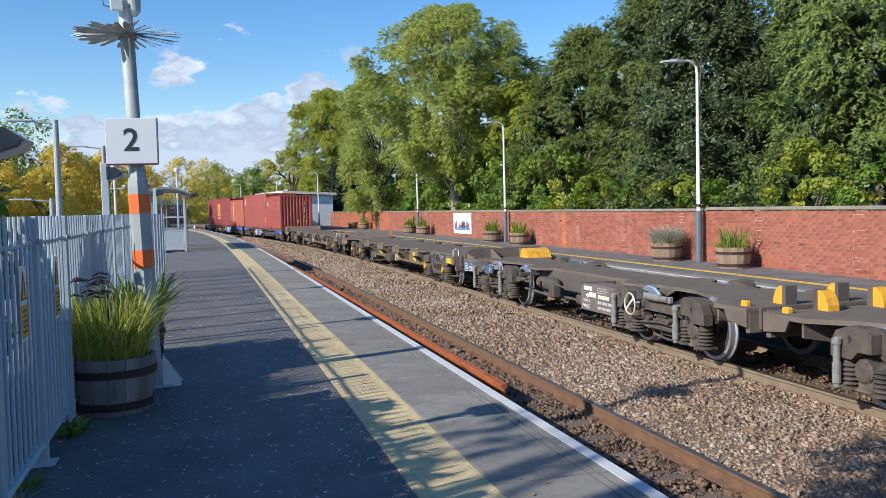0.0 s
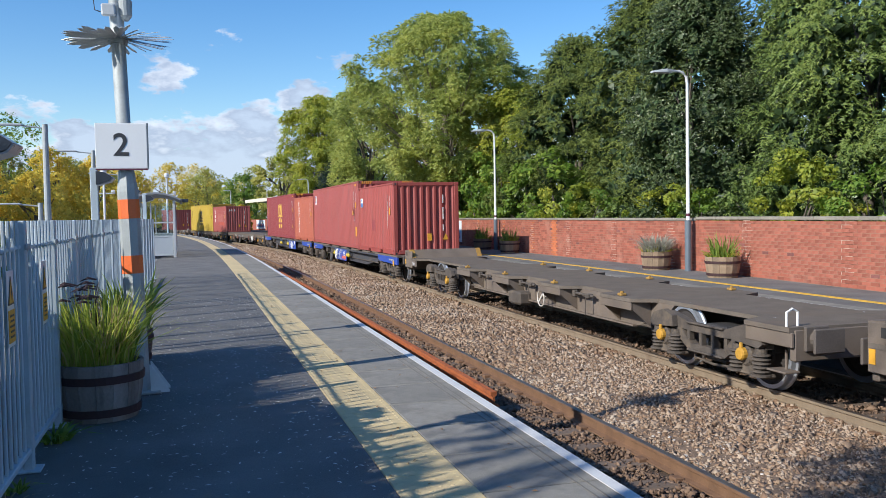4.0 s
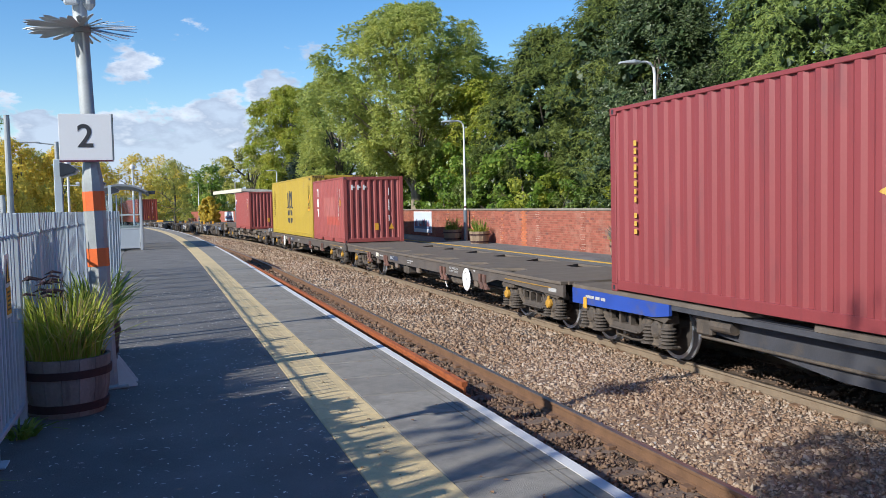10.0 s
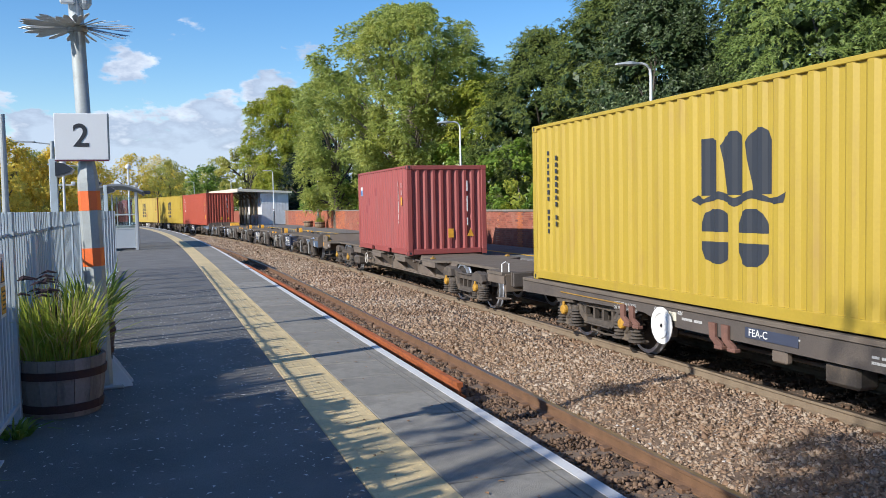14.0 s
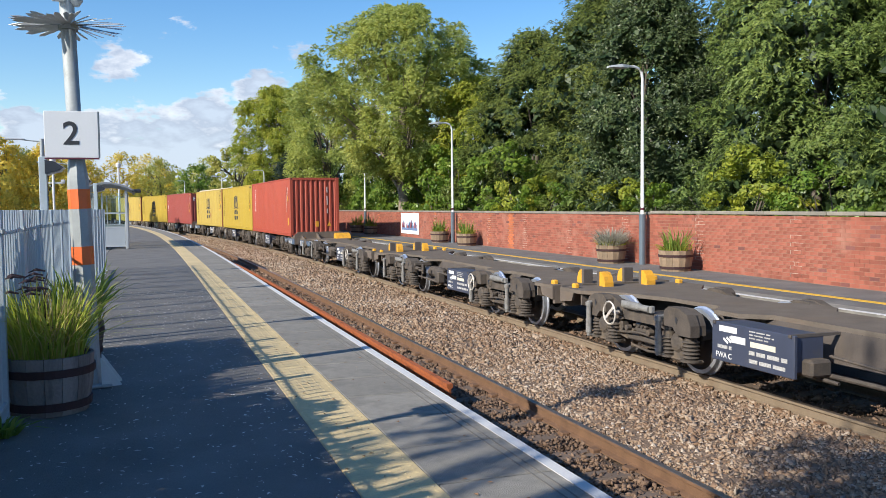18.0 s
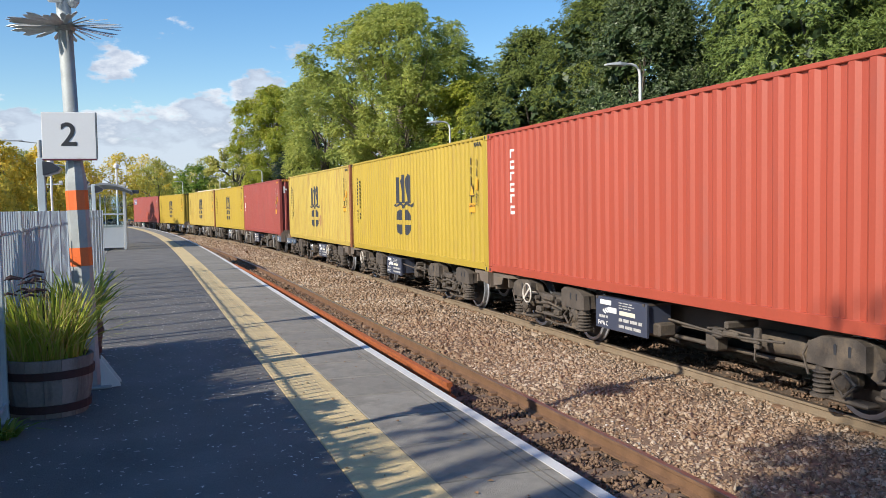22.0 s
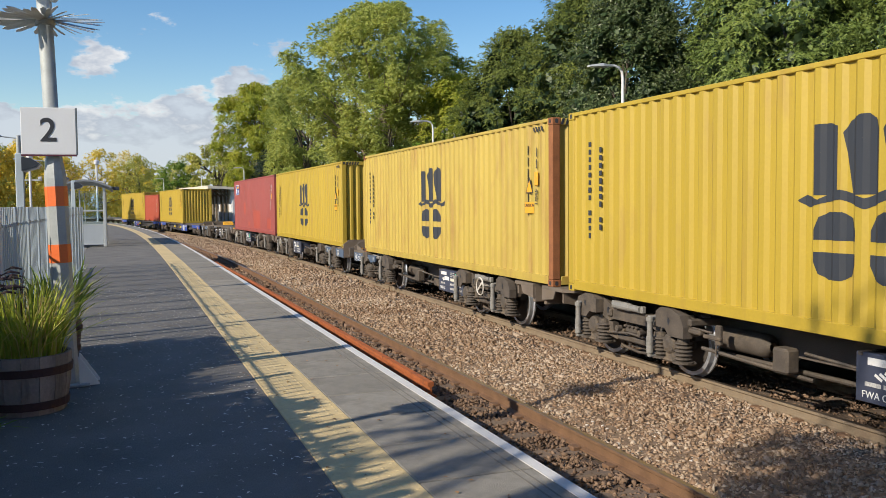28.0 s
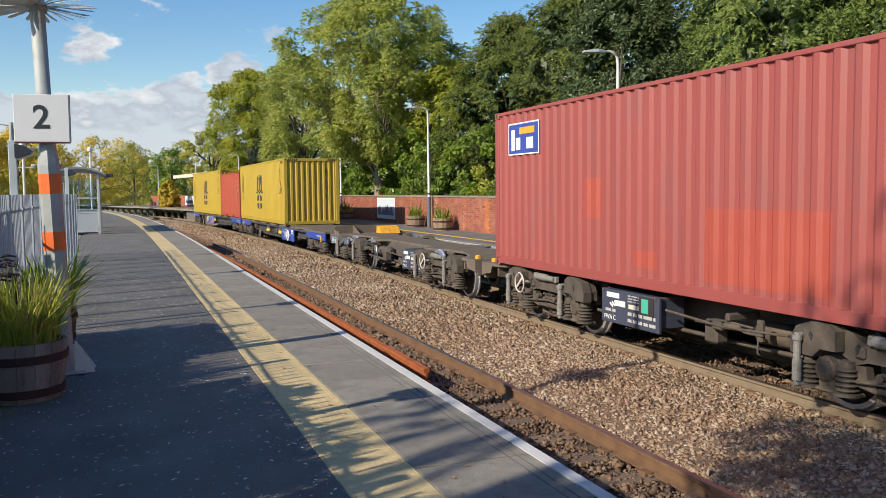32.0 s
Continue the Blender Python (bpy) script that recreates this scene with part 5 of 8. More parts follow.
def eco_platform(style, half, box_y, wheel_y, ends, tag_green, label):
    w = thing("container_flat", pose(0, 0, RAIL_Z), label, "freight wagon", "wagons of the goods train")
    part("spine", Mesh().box(0, 0, 0.74, 0.62, 2 * half - 0.3, 0.30, bev=0.02), M_UNDER, w)
    h = half
    side = [(-1.22, -h), (-1.22, -h + 0.75), (-0.80, -h + 1.25), (-0.50, -h + 2.3), (-0.50, -2.9), (-0.82, -2.6), (-0.82, -2.1), (-0.50, -1.8), (-0.50, 1.8), (-0.82, 2.1), (-0.82, 2.6), (-0.50, 2.9), (-0.50, h - 2.3), (-0.80, h - 1.25), (-1.22, h - 0.75), (-1.22, h)]
    part("deck", Mesh().prism(side + [(-x, y) for x, y in side[::-1]], 0.885, 0.945, "z"), M_DECK, w)
    for sy in (-1, 1):
        for sx in (-1, 1):
            part("end_wing", Mesh().prism([(sx * 0.5, 0.884), (sx * 1.18, 0.884), (sx * 1.18, 0.70), (sx * 0.5, 0.58)], sy * (h - 0.70) - 0.02, sy * (h - 0.70) + 0.02, "y"), M_WAGON, w)
    for y in (box_y - 0.68, box_y + 0.68):
        part("hanger", Mesh().box(-0.85, y, 0.865, 0.72, 0.05, 0.035), M_WAGON2, w)
    for sx in (-1, 1):
        part("side_girder", Mesh().prism([(-3.4, 0.884), (3.4, 0.884), (2.9, 0.66), (1.9, 0.50), (-1.9, 0.50), (-2.9, 0.66)], sx * 0.47 - 0.03, sx * 0.47 + 0.03, "x"), M_WAGON2, w)
        for sy in (-1, 1):
            slate = ends[0 if sy < 0 else 1]
            y1, y0 = sy * half, sy * (half - (2.45 if slate else 0.5))
            a, b = min(y0, y1), max(y0, y1)
            if slate:
                poly = [(y1, 0.884), (y0, 0.884), (y0 + sy * 0.06, 0.70), (y0 + sy * 0.62, 0.66), (y0 + sy * 0.70, 0.76), (y0 + sy * 0.98, 0.76), (y0 + sy * 1.10, 0.66), (y1, 0.61)]
            else:
                poly = [(y1, 0.884), (y0, 0.884), (y0 + sy * 0.08, 0.74), (y1, 0.69)]
            part("solebar", Mesh().prism(poly if sy * 1 > 0 else poly[::-1], sx * 1.20 - 0.02, sx * 1.20 + 0.02, "x"), M_WSLATE if slate else M_WAGON, w, "slate-blue end solebar" if slate else "")
            part("spigot", Mesh().box(sx * 1.05, sy * (half - 0.25), 0.97, 0.10, 0.12, 0.10, bev=0.02), M_YPAINT, w, "yellow container spigot")
    for sy in (-1, 1):
        part("headstock", Mesh().box(0, sy * (half - 0.04), 0.76, 2.36, 0.08, 0.30, bev=0.01), M_WAGON, w)
        if not ends[0 if sy < 0 else 1]:
            for x in (-0.45, 0.40):
                part("end_stop", Mesh().box(x, sy * (half - 0.13), 1.07, 0.20, 0.07, 0.27, bev=0.01), M_WAGON2, w, "dark upright end stop")
                part("stop_fin", Mesh().prism([(sy * (half - d), z) for d, z in ((0.17, .945), (0.17, 1.20), (.25, 1.185), (.32, 1.12), (.36, 1.02), (.36, .945))], x - 0.085, x + 0.085, "x"), M_YPAINT, w, "yellow curved back of the end stop")
        else:
            part("bulkhead", Mesh().prism([(-1.2, .62), (1.2, .62), (1.2, 1.06), (1.02, 1.21), (-1.02, 1.21), (-1.2, 1.06)], sy * half - 0.03, sy * half + 0.025, "y"), M_WAGON, w, "brown raised end plate")
            for x in (-1.12, -0.42, 0.42, 1.12):
                part("gusset", Mesh().prism([(sy * (half - 0.03), .945), (sy * (half - 0.03), 1.10 if abs(x) > 1 else 1.19), (sy * (half - 0.14), 1.08 if abs(x) > 1 else 1.17), (sy * (half - 0.85), .945)], x - 0.02, x + 0.02, "x"), M_WAGON, w)
            if sy > 0:
                part("guard_plate", Mesh().prism([(half - 0.95, .946), (half - 0.35, .946), (half - 0.42, 1.16), (half - 0.60, 1.20), (half - 0.82, 1.12)], 0.30, 0.98, "x"), M_YPAINT, w, "yellow curved guard plate")
    # equipment on the near side
    part("equipment_box", Mesh().box(-1.17, box_y, 0.63, 0.05, 1.48, 0.50, bev=0.008).box(-0.95, box_y, 0.66, 0.4, 1.4, 0.42), M_PANELB if tag_green is not None else M_PANELBR, w, "equipment panel with white lettering")
    text_bars(w, [(box_y + 0.02, 0.83, 9, 0.022, 0.030), (box_y + 0.02, 0.79, 10, 0.022, 0.030), (box_y + 0.02, 0.75, 8, 0.022, 0.030), (box_y + 0.02, 0.57, 11, 0.07, 0.042), (box_y + 0.02, 0.47, 11, 0.065, 0.042), (box_y + 0.62, 0.57, 5, 0.06, 0.04)], -1.198)
    part("white_label", Mesh().box(-1.1975, box_y - 0.22, 0.675, 0.004, 0.44, 0.065), M_CREAM, w)
    part("brand_block", Mesh().box(-1.1975, box_y + 0.22, 0.69, 0.004, 0.26, 0.085), M_WPAINT, w)
    part("white_label", Mesh().box(-1.1975, box_y + 0.42, 0.80, 0.004, 0.34, 0.075), M_WPAINT, w)
    part("lettering", shared("FWA", lambda: text_data("FWA C", 0.10, M_WPAINT)), None, w, m=pose(-1.198, box_y + 0.50, 0.46, 90, 0, -90))
    for dz in (0.06, 0.0, -0.06):
        part("lettering", shared("emblem%d" % int(dz * 100), lambda: Mesh().box(0, 0, 0, 0.004, 0.10, 0.03).data("lettering", M_WPAINT)), None, w, m=pose(-1.198, box_y + 0.40 - dz, 0.67 + dz * 0.3, 30))
    if tag_green:
        part("document_holder", Mesh().box(-1.20, box_y - 0.45, 0.73, 0.02, 0.36, 0.26, bev=0.004), M_UNDER, w)
        part("green_label", Mesh().box(-1.213, box_y - 0.43, 0.73, 0.006, 0.16, 0.20), M_GREEN, w)
    handwheel(w, wheel_y, 0.70)
    rv = -1.6 if box_y > 0 else 1.7
    part("air_reservoir", Mesh().tube([(-0.66, rv - 0.5, 0.60), (-0.66, rv - 0.46, 0.60), (-0.66, rv - 0.38, 0.60), (-0.66, rv + 0.38, 0.60), (-0.66, rv + 0.46, 0.60), (-0.66, rv + 0.5, 0.60)], [0.06, 0.12, 0.15, 0.15, 0.12, 0.06], 20), M_BOGIE, w, smooth=True)
    lg = Mesh().box(-1.08, rv, 0.70, 0.06, 0.10, 0.26, bev=0.015).box(-1.10, rv + 0.10, 0.66, 0.05, 0.34, 0.05, bev=0.012).box(-1.10, rv + 0.45, 0.69, 0.10, 0.30, 0.07, bev=0.02).box(-1.08, rv + 0.75, 0.66, 0.09, 0.20, 0.11, bev=0.02).tube([(-1.10, rv + 0.1, 0.72), (-1.12, rv + 0.55, 0.74), (-1.06, rv + 1.0, 0.70)], 0.016, 6).tube([(-1.10, rv + 0.02, 0.58), (-1.11, rv + 0.02, 0.44), (-1.11, rv - 0.02, 0.42)], 0.012, 6).box(-0.92, rv + 0.5, 0.80, 0.5, 0.08, 0.10, bev=0.02)
    part("lever_gear", lg, M_BOGIE, w, "brake changeover levers")
    part("brake_rigging", Mesh().tube([(-0.75, -2.9, 0.42), (-0.75, 2.9, 0.40)], 0.03, 8).box(-0.9, rv * -0.5, 0.5, 0.3, 0.5, 0.2, bev=0.03).box(-0.95, rv * 0.4, 0.55, 0.2, 0.25, 0.3, bev=0.03).tube([(-1.1, 2.0, 0.5), (-0.8, 0.4, 0.35)], 0.025, 6).tube([(-1.12, -2.1, 0.72), (-1.12, -1.0, 0.66), (-1.12, 0.2, 0.72)], 0.018, 6), M_BOGIE, w)
    for sy in (-1, 1):
        bogie(w, sy * (half - IN[half > 6.33]), style)
        if style == "eco":
            y = sy * (half - IN[half > 6.33])
            part("pipe", Mesh().tube([(-1.14, y + 0.42, 0.855), (-1.14, y + 0.36, 0.85), (-1.14, y - 0.02, 0.845), (-1.14, y - 0.04, 0.843), (-1.14, y - 0.30, 0.84)], [0.035, 0.062, 0.062, 0.050, 0.050], 14).box(-1.12, y + 0.44, 0.85, 0.08, 0.06, 0.11, bev=0.015).box(-1.12, y - 0.33, 0.84, 0.08, 0.06, 0.11, bev=0.015), M_DAMPER, w, "grey horizontal damper")
        if ends[0 if sy < 0 else 1]:
            e = half - 0.25 if sy > 0 else -half + 0.75
            boxed(w, "GB", 0.15, e - 0.05 if sy < 0 else e, 0.73, -1.222, 0.26)
            boxed(w, "R 70 m", 0.085, e + 0.42 if sy < 0 else e - 0.42, 0.71, -1.222, 0.36)
            q = half - 1.5 if sy > 0 else -half + 1.9
            text_bars(w, [(e + 0.15, 0.84, 5, 0.022, 0.022), (e + 0.55 if sy < 0 else e - 0.32, 0.835, 6, 0.03, 0.026), (q, 0.80, 4, 0.03, 0.03), (q, 0.75, 4, 0.03, 0.03)], -1.222)
            part("badge", Mesh().tube([(-1.218, sy * (half - 2.2), 0.79), (-1.223, sy * (half - 2.2), 0.79)], 0.055, 14), M_PALEG, w, "small round maker's plate")
    couplings(w, half, ends[0] or ends[1])
    return w

def fsa_wagon(half, b0, b1, wheel_y, label, yellow=True):
    w = thing("container_flat", pose(0, 0, RAIL_Z), label, "freight wagon", "wagons of the goods train")
    span = (b1 - b0 - 5.0) / 3
    arms = [b0 + 2.5 + span * i for i in range(4)]  # outriggers that carry the containers
    tabs = [(-half, -half + 0.9)] + [(y - 0.55, y + 0.55) for y in arms] + [(half - 1.4, half)]
    part("deck", deck_plate(half - 0.02, [(a[1], b[0], 0.22) for a, b in zip(tabs, tabs[1:])], 0.885, 0.945, 1.22, 0.40), M_DECK, w)
    part("spine", Mesh().box(0, 0, 0.70, 0.6, 2 * half - 0.4, 0.36), M_UNDER, w)
    side_m = M_GIRDERY if yellow else M_WAGON
    for sx in (-1, 1):
        part("side_girder", Mesh().prism([(b0 + 1.25, 0.884), (b1 - 1.25, 0.884), (b1 - 1.45, 0.72), (b1 - 2.4, 0.43), (b0 + 2.4, 0.43), (b0 + 1.45, 0.72)], sx * 0.80 - 0.03, sx * 0.80 + 0.03, "x"), side_m, w, "fish-bellied girder with worn ochre paint" if yellow else "")
        part("girder_flange", Mesh().box(sx * 0.80, (b0 + b1) / 2, 0.425, 0.20, b1 - b0 - 4.9, 0.03), M_WAGON, w)
        for a, b in ((-half, -half + 0.9), (half - 1.4, half)):
            part("end_solebar", Mesh().box(sx * 1.18, (a + b) / 2, 0.79, 0.04, b - a, 0.185, bev=0.008), M_WAGON, w)
        for y in arms:
            part("outrigger", Mesh().box(sx * 1.195, y, 0.815, 0.04, 1.08, 0.135, bev=0.008).prism([(sx * 1.175, 0.884), (sx * 1.175, 0.76), (sx * 0.84, 0.46), (sx * 0.84, 0.884)], y - 0.54, y - 0.51, "y").prism([(sx * 1.175, 0.884), (sx * 1.175, 0.76), (sx * 0.84, 0.46), (sx * 0.84, 0.884)], y + 0.51, y + 0.54, "y"), M_WAGON, w)
            part("spigot", Mesh().box(sx * 1.08, y, 0.965, 0.12, 0.14, 0.05, bev=0.015).tube([(sx * 1.08, y, 0.96), (sx * 1.08, y, 1.02)], 0.03, 8), M_OCHRE, w)
    for y in arms[1:]:
        part("lever_rod", Mesh().tube([(-0.95, y - 0.6, 0.80), (-1.0, y - 1.0, 0.82), (-0.95, y - 1.5, 0.80)], 0.025, 8).box(-0.98, y - 0.75, 0.80, 0.10, 0.10, 0.14, bev=0.02).box(-0.97, y - 1.35, 0.80, 0.12, 0.12, 0.09, bev=0.02).tube([(-1.02, y - 1.3, 0.80), (-1.04, y - 1.32, 0.45), (-1.0, y - 1.3, 0.40)], 0.012, 6), M_BOGIE, w)
    if yellow:
        for y, wd_ in ((arms[0] + 1.2, 0.9), (arms[1] + 1.0, 0.7), (arms[2] + 1.3, 0.8)):
            part("paint_patch", Mesh().prism([(y - wd_ / 2, 0.80), (y + wd_ * 0.35, 0.82), (y + wd_ / 2, 0.66), (y + wd_ * 0.42, 0.50), (y + wd_ * 0.1, 0.47), (y - wd_ * 0.08, 0.60), (y - wd_ * 0.32, 0.58), (y - wd_ / 2, 0.48)], -0.836, -0.829), M_LEMON, w, "fresh yellow paint on the girder")
        part("marking_panel", Mesh().box(-1.203, -half + 0.5, 0.80, 0.008, 0.5, 0.15), M_LEMON, w, "yellow marking panel")
        part("marking_panel", Mesh().box(-1.217, arms[0], 0.815, 0.008, 0.30, 0.13), M_LEMON, w, "yellow marking panel")
    e = Mesh().prism([(half - 0.88, 0.946), (half, 0.946), (half, 1.18), (half - 0.55, 1.22), (half - 0.64, 1.22)], -1.20, 1.20, "x")
    part("end_plate", Mesh().box(-1.19, half - 0.44, 0.90, 0.04, 0.88, 0.54, bev=0.008), M_WAGON, w)
    part("hand_hole", Mesh().box(-1.213, half - 0.25, 1.07, 0.004, 0.12, 0.11), M_UNDER, w)
    part("safety_label", Mesh().box(-1.213, half - 0.07, 0.83, 0.004, 0.09, 0.22), M_YPAINT, w, "yellow and white label")
    part("number_plate", Mesh().box(-1.202, half - 1.12, 0.79, 0.006, 0.46, 0.15), M_PANELBR, w)
    part("end_ledge", e, M_WAGON, w, "raised brown end ledge")
    for x in (-1.14, 1.14):
        part("corner_stripe", Mesh().prism([(half - 0.884, 0.96), (half - 0.80, 0.96), (half - 0.56, 1.224), (half - 0.645, 1.224)], x - 0.068, x + 0.085, "x"), M_OCHRE, w)
    for sy in (-1, 1):
        part("headstock", Mesh().box(0, sy * (half - 0.05), 0.72, 2.3, 0.10, 0.38, bev=0.01), M_WAGON, w)
        part("step", Mesh().box(-1.05, sy * (half - 0.35), 0.36, 0.22, 0.36, 0.025, bev=0.006).tube([(-1.0, sy * (half - 0.35), 0.36), (-1.0, sy * (half - 0.35), 0.62)], 0.02, 6), M_WAGON, w)
        part("grab_rail", Mesh().tube([(-1.18, sy * (half - 0.12), 0.90), (-1.18, sy * (half - 0.12), 1.12), (-1.10, sy * (half - 0.12), 1.16), (-1.02, sy * (half - 0.12), 1.12), (-1.02, sy * (half - 0.12), 0.90)], 0.016, 6), M_WPAINT, w)
    text_bars(w, [(half - 0.98, 0.79, 3, 0.10, 0.07)], -1.2075)
    handwheel(w, wheel_y, 0.60, False, -1.12)
    part("brake_rigging", Mesh().tube([(-0.8, b0 + 2, 0.46), (-0.8, b1 - 2, 0.44)], 0.03, 8).box(-0.95, wheel_y + 1.6, 0.46, 0.34, 0.7, 0.3, bev=0.05).tube([(-0.66, wheel_y - 2.2, 0.58), (-0.66, wheel_y - 1.4, 0.58)], 0.14, 18), M_BOGIE, w)
    bogie(w, b0, "fea")
    bogie(w, b1, "fea")
    couplings(w, half)
    return w

def fea_wagon(half, b0, b1, wheel_y, label):
    w = thing("container_flat", pose(0, 0, RAIL_Z), label, "freight wagon", "wagons of the goods train")
    n = [(-6.6 + 2.2 * i, -5.3 + 2.2 * i, 0.45) for i in range(6)]
    part("deck", deck_plate(half, n, 0.885, 0.945, 1.10, 0.55), M_DECK, w)
    part("spine", Mesh().box(0, 0, 0.70, 0.6, 2 * half - 0.4, 0.36), M_UNDER, w)
    for sx in (-1, 1):
        part("side_plate", Mesh().box(sx * 1.17, 0, 0.915, 0.16, 2 * half - 0.1, 0.06, bev=0.006), M_DECK, w)
        part("solebar", Mesh().prism([(-half, 0.884), (half, 0.884), (half, 0.66), (b1 - 1.6, 0.74), (b1 - 2.2, 0.62), (b0 + 2.2, 0.62), (b0 + 1.6, 0.74), (-half, 0.66)], sx * 1.20 - 0.025, sx * 1.20 + 0.025, "x"), M_WAGON2, w)
        for i in range(5):
            y = -4.6 + 2.3 * i
            part("bracket", Mesh().box(sx * 1.15, y, 0.55, 0.10, 0.26, 0.18, bev=0.02), M_WAGON, w)
    part("yellow_bar", Mesh().box(-1.235, b0, 0.80, 0.012, 2.2, 0.018), M_OCHRE, w, "worn yellow strip")
    part("yellow_bar", Mesh().box(-1.235, b1, 0.80, 0.012, 2.2, 0.018), M_OCHRE, w, "worn yellow strip")
    part("name_panel", Mesh().box(-1.232, 2.4, 0.76, 0.008, 0.92, 0.13), M_PANELB, w, "navy name panel")
    part("pale_panel", Mesh().box(-1.231, 4.5, 0.77, 0.008, 0.34, 0.12), M_CREAM, w)
    for y in (-5.2, -2.4, 3.35, 5.6):
        for d in (-0.13, 0.13):
            part("container_clamp", Mesh().prism([(y + d - 0.07, .80), (y + d + 0.07, .80), (y + d + 0.05, .60), (y + d - 0.10, .50), (y + d - 0.22, .50), (y + d - 0.20, .56), (y + d - 0.07, .62)], -1.27, -1.235, "x").box(-1.25, y + d - 0.16, 0.50, 0.10, 0.16, 0.05, bev=0.01), M_RUSTY, w, "rust-brown hinged clamp")
    part("lettering", shared("FEA", lambda: text_data("FEA-C", 0.13, M_WPAINT)), None, w, m=pose(-1.238, 2.62, 0.76, 90, 0, -90))
    text_bars(w, [(2.35, 0.785, 9, 0.03, 0.035), (2.35, 0.735, 8, 0.03, 0.035), (0.9, 0.77, 9, 0.04, 0.04), (0.9, 0.71, 6, 0.04, 0.04), (4.2, 0.76, 7, 0.05, 0.05), (-8.6, 0.76, 3, 0.10, 0.09)], -1.229)
    for j, body in enumerate(("NOT TO BE LOOSE", "OR HUMP SHUNTED")):
        part("lettering", shared("txt" + body, lambda: text_data(body, 0.075, M_STENCIL)), None, w, m=pose(-1.229, wheel_y + 1.1, 0.80 - 0.075 * j, 90, 0, -90))
    for j, body in ((0.22, "OFF"), (-0.36, "ON")):
        part("lettering", shared("txt" + body, lambda: text_data(body, 0.07, M_WPAINT)), None, w, m=pose(-1.229, wheel_y + j, 0.83, 90, 0, -90))
    handwheel(w, wheel_y, 0.62, True)
    part("brake_rigging", Mesh().tube([(-0.85, b0 + 2, 0.48), (-0.85, b1 - 2, 0.46)], 0.03, 8).tube([(-0.70, -1.5, 0.56), (-0.70, 0.2, 0.56)], 0.14, 18).box(-1.0, 1.4, 0.48, 0.3, 0.5, 0.26, bev=0.04).box(-1.0, -3.0, 0.50, 0.22, 0.8, 0.2, bev=0.04), M_BOGIE, w)
    part("chain", Mesh().tube([(-1.22, -2.6, 0.62), (-1.24, -2.62, 0.40), (-1.22, -2.66, 0.30)], 0.014, 6), M_WPAINT, w)
    bogie(w, b0, "fea")
    bogie(w, b1, "fea")
    couplings(w, half, False)
    return w

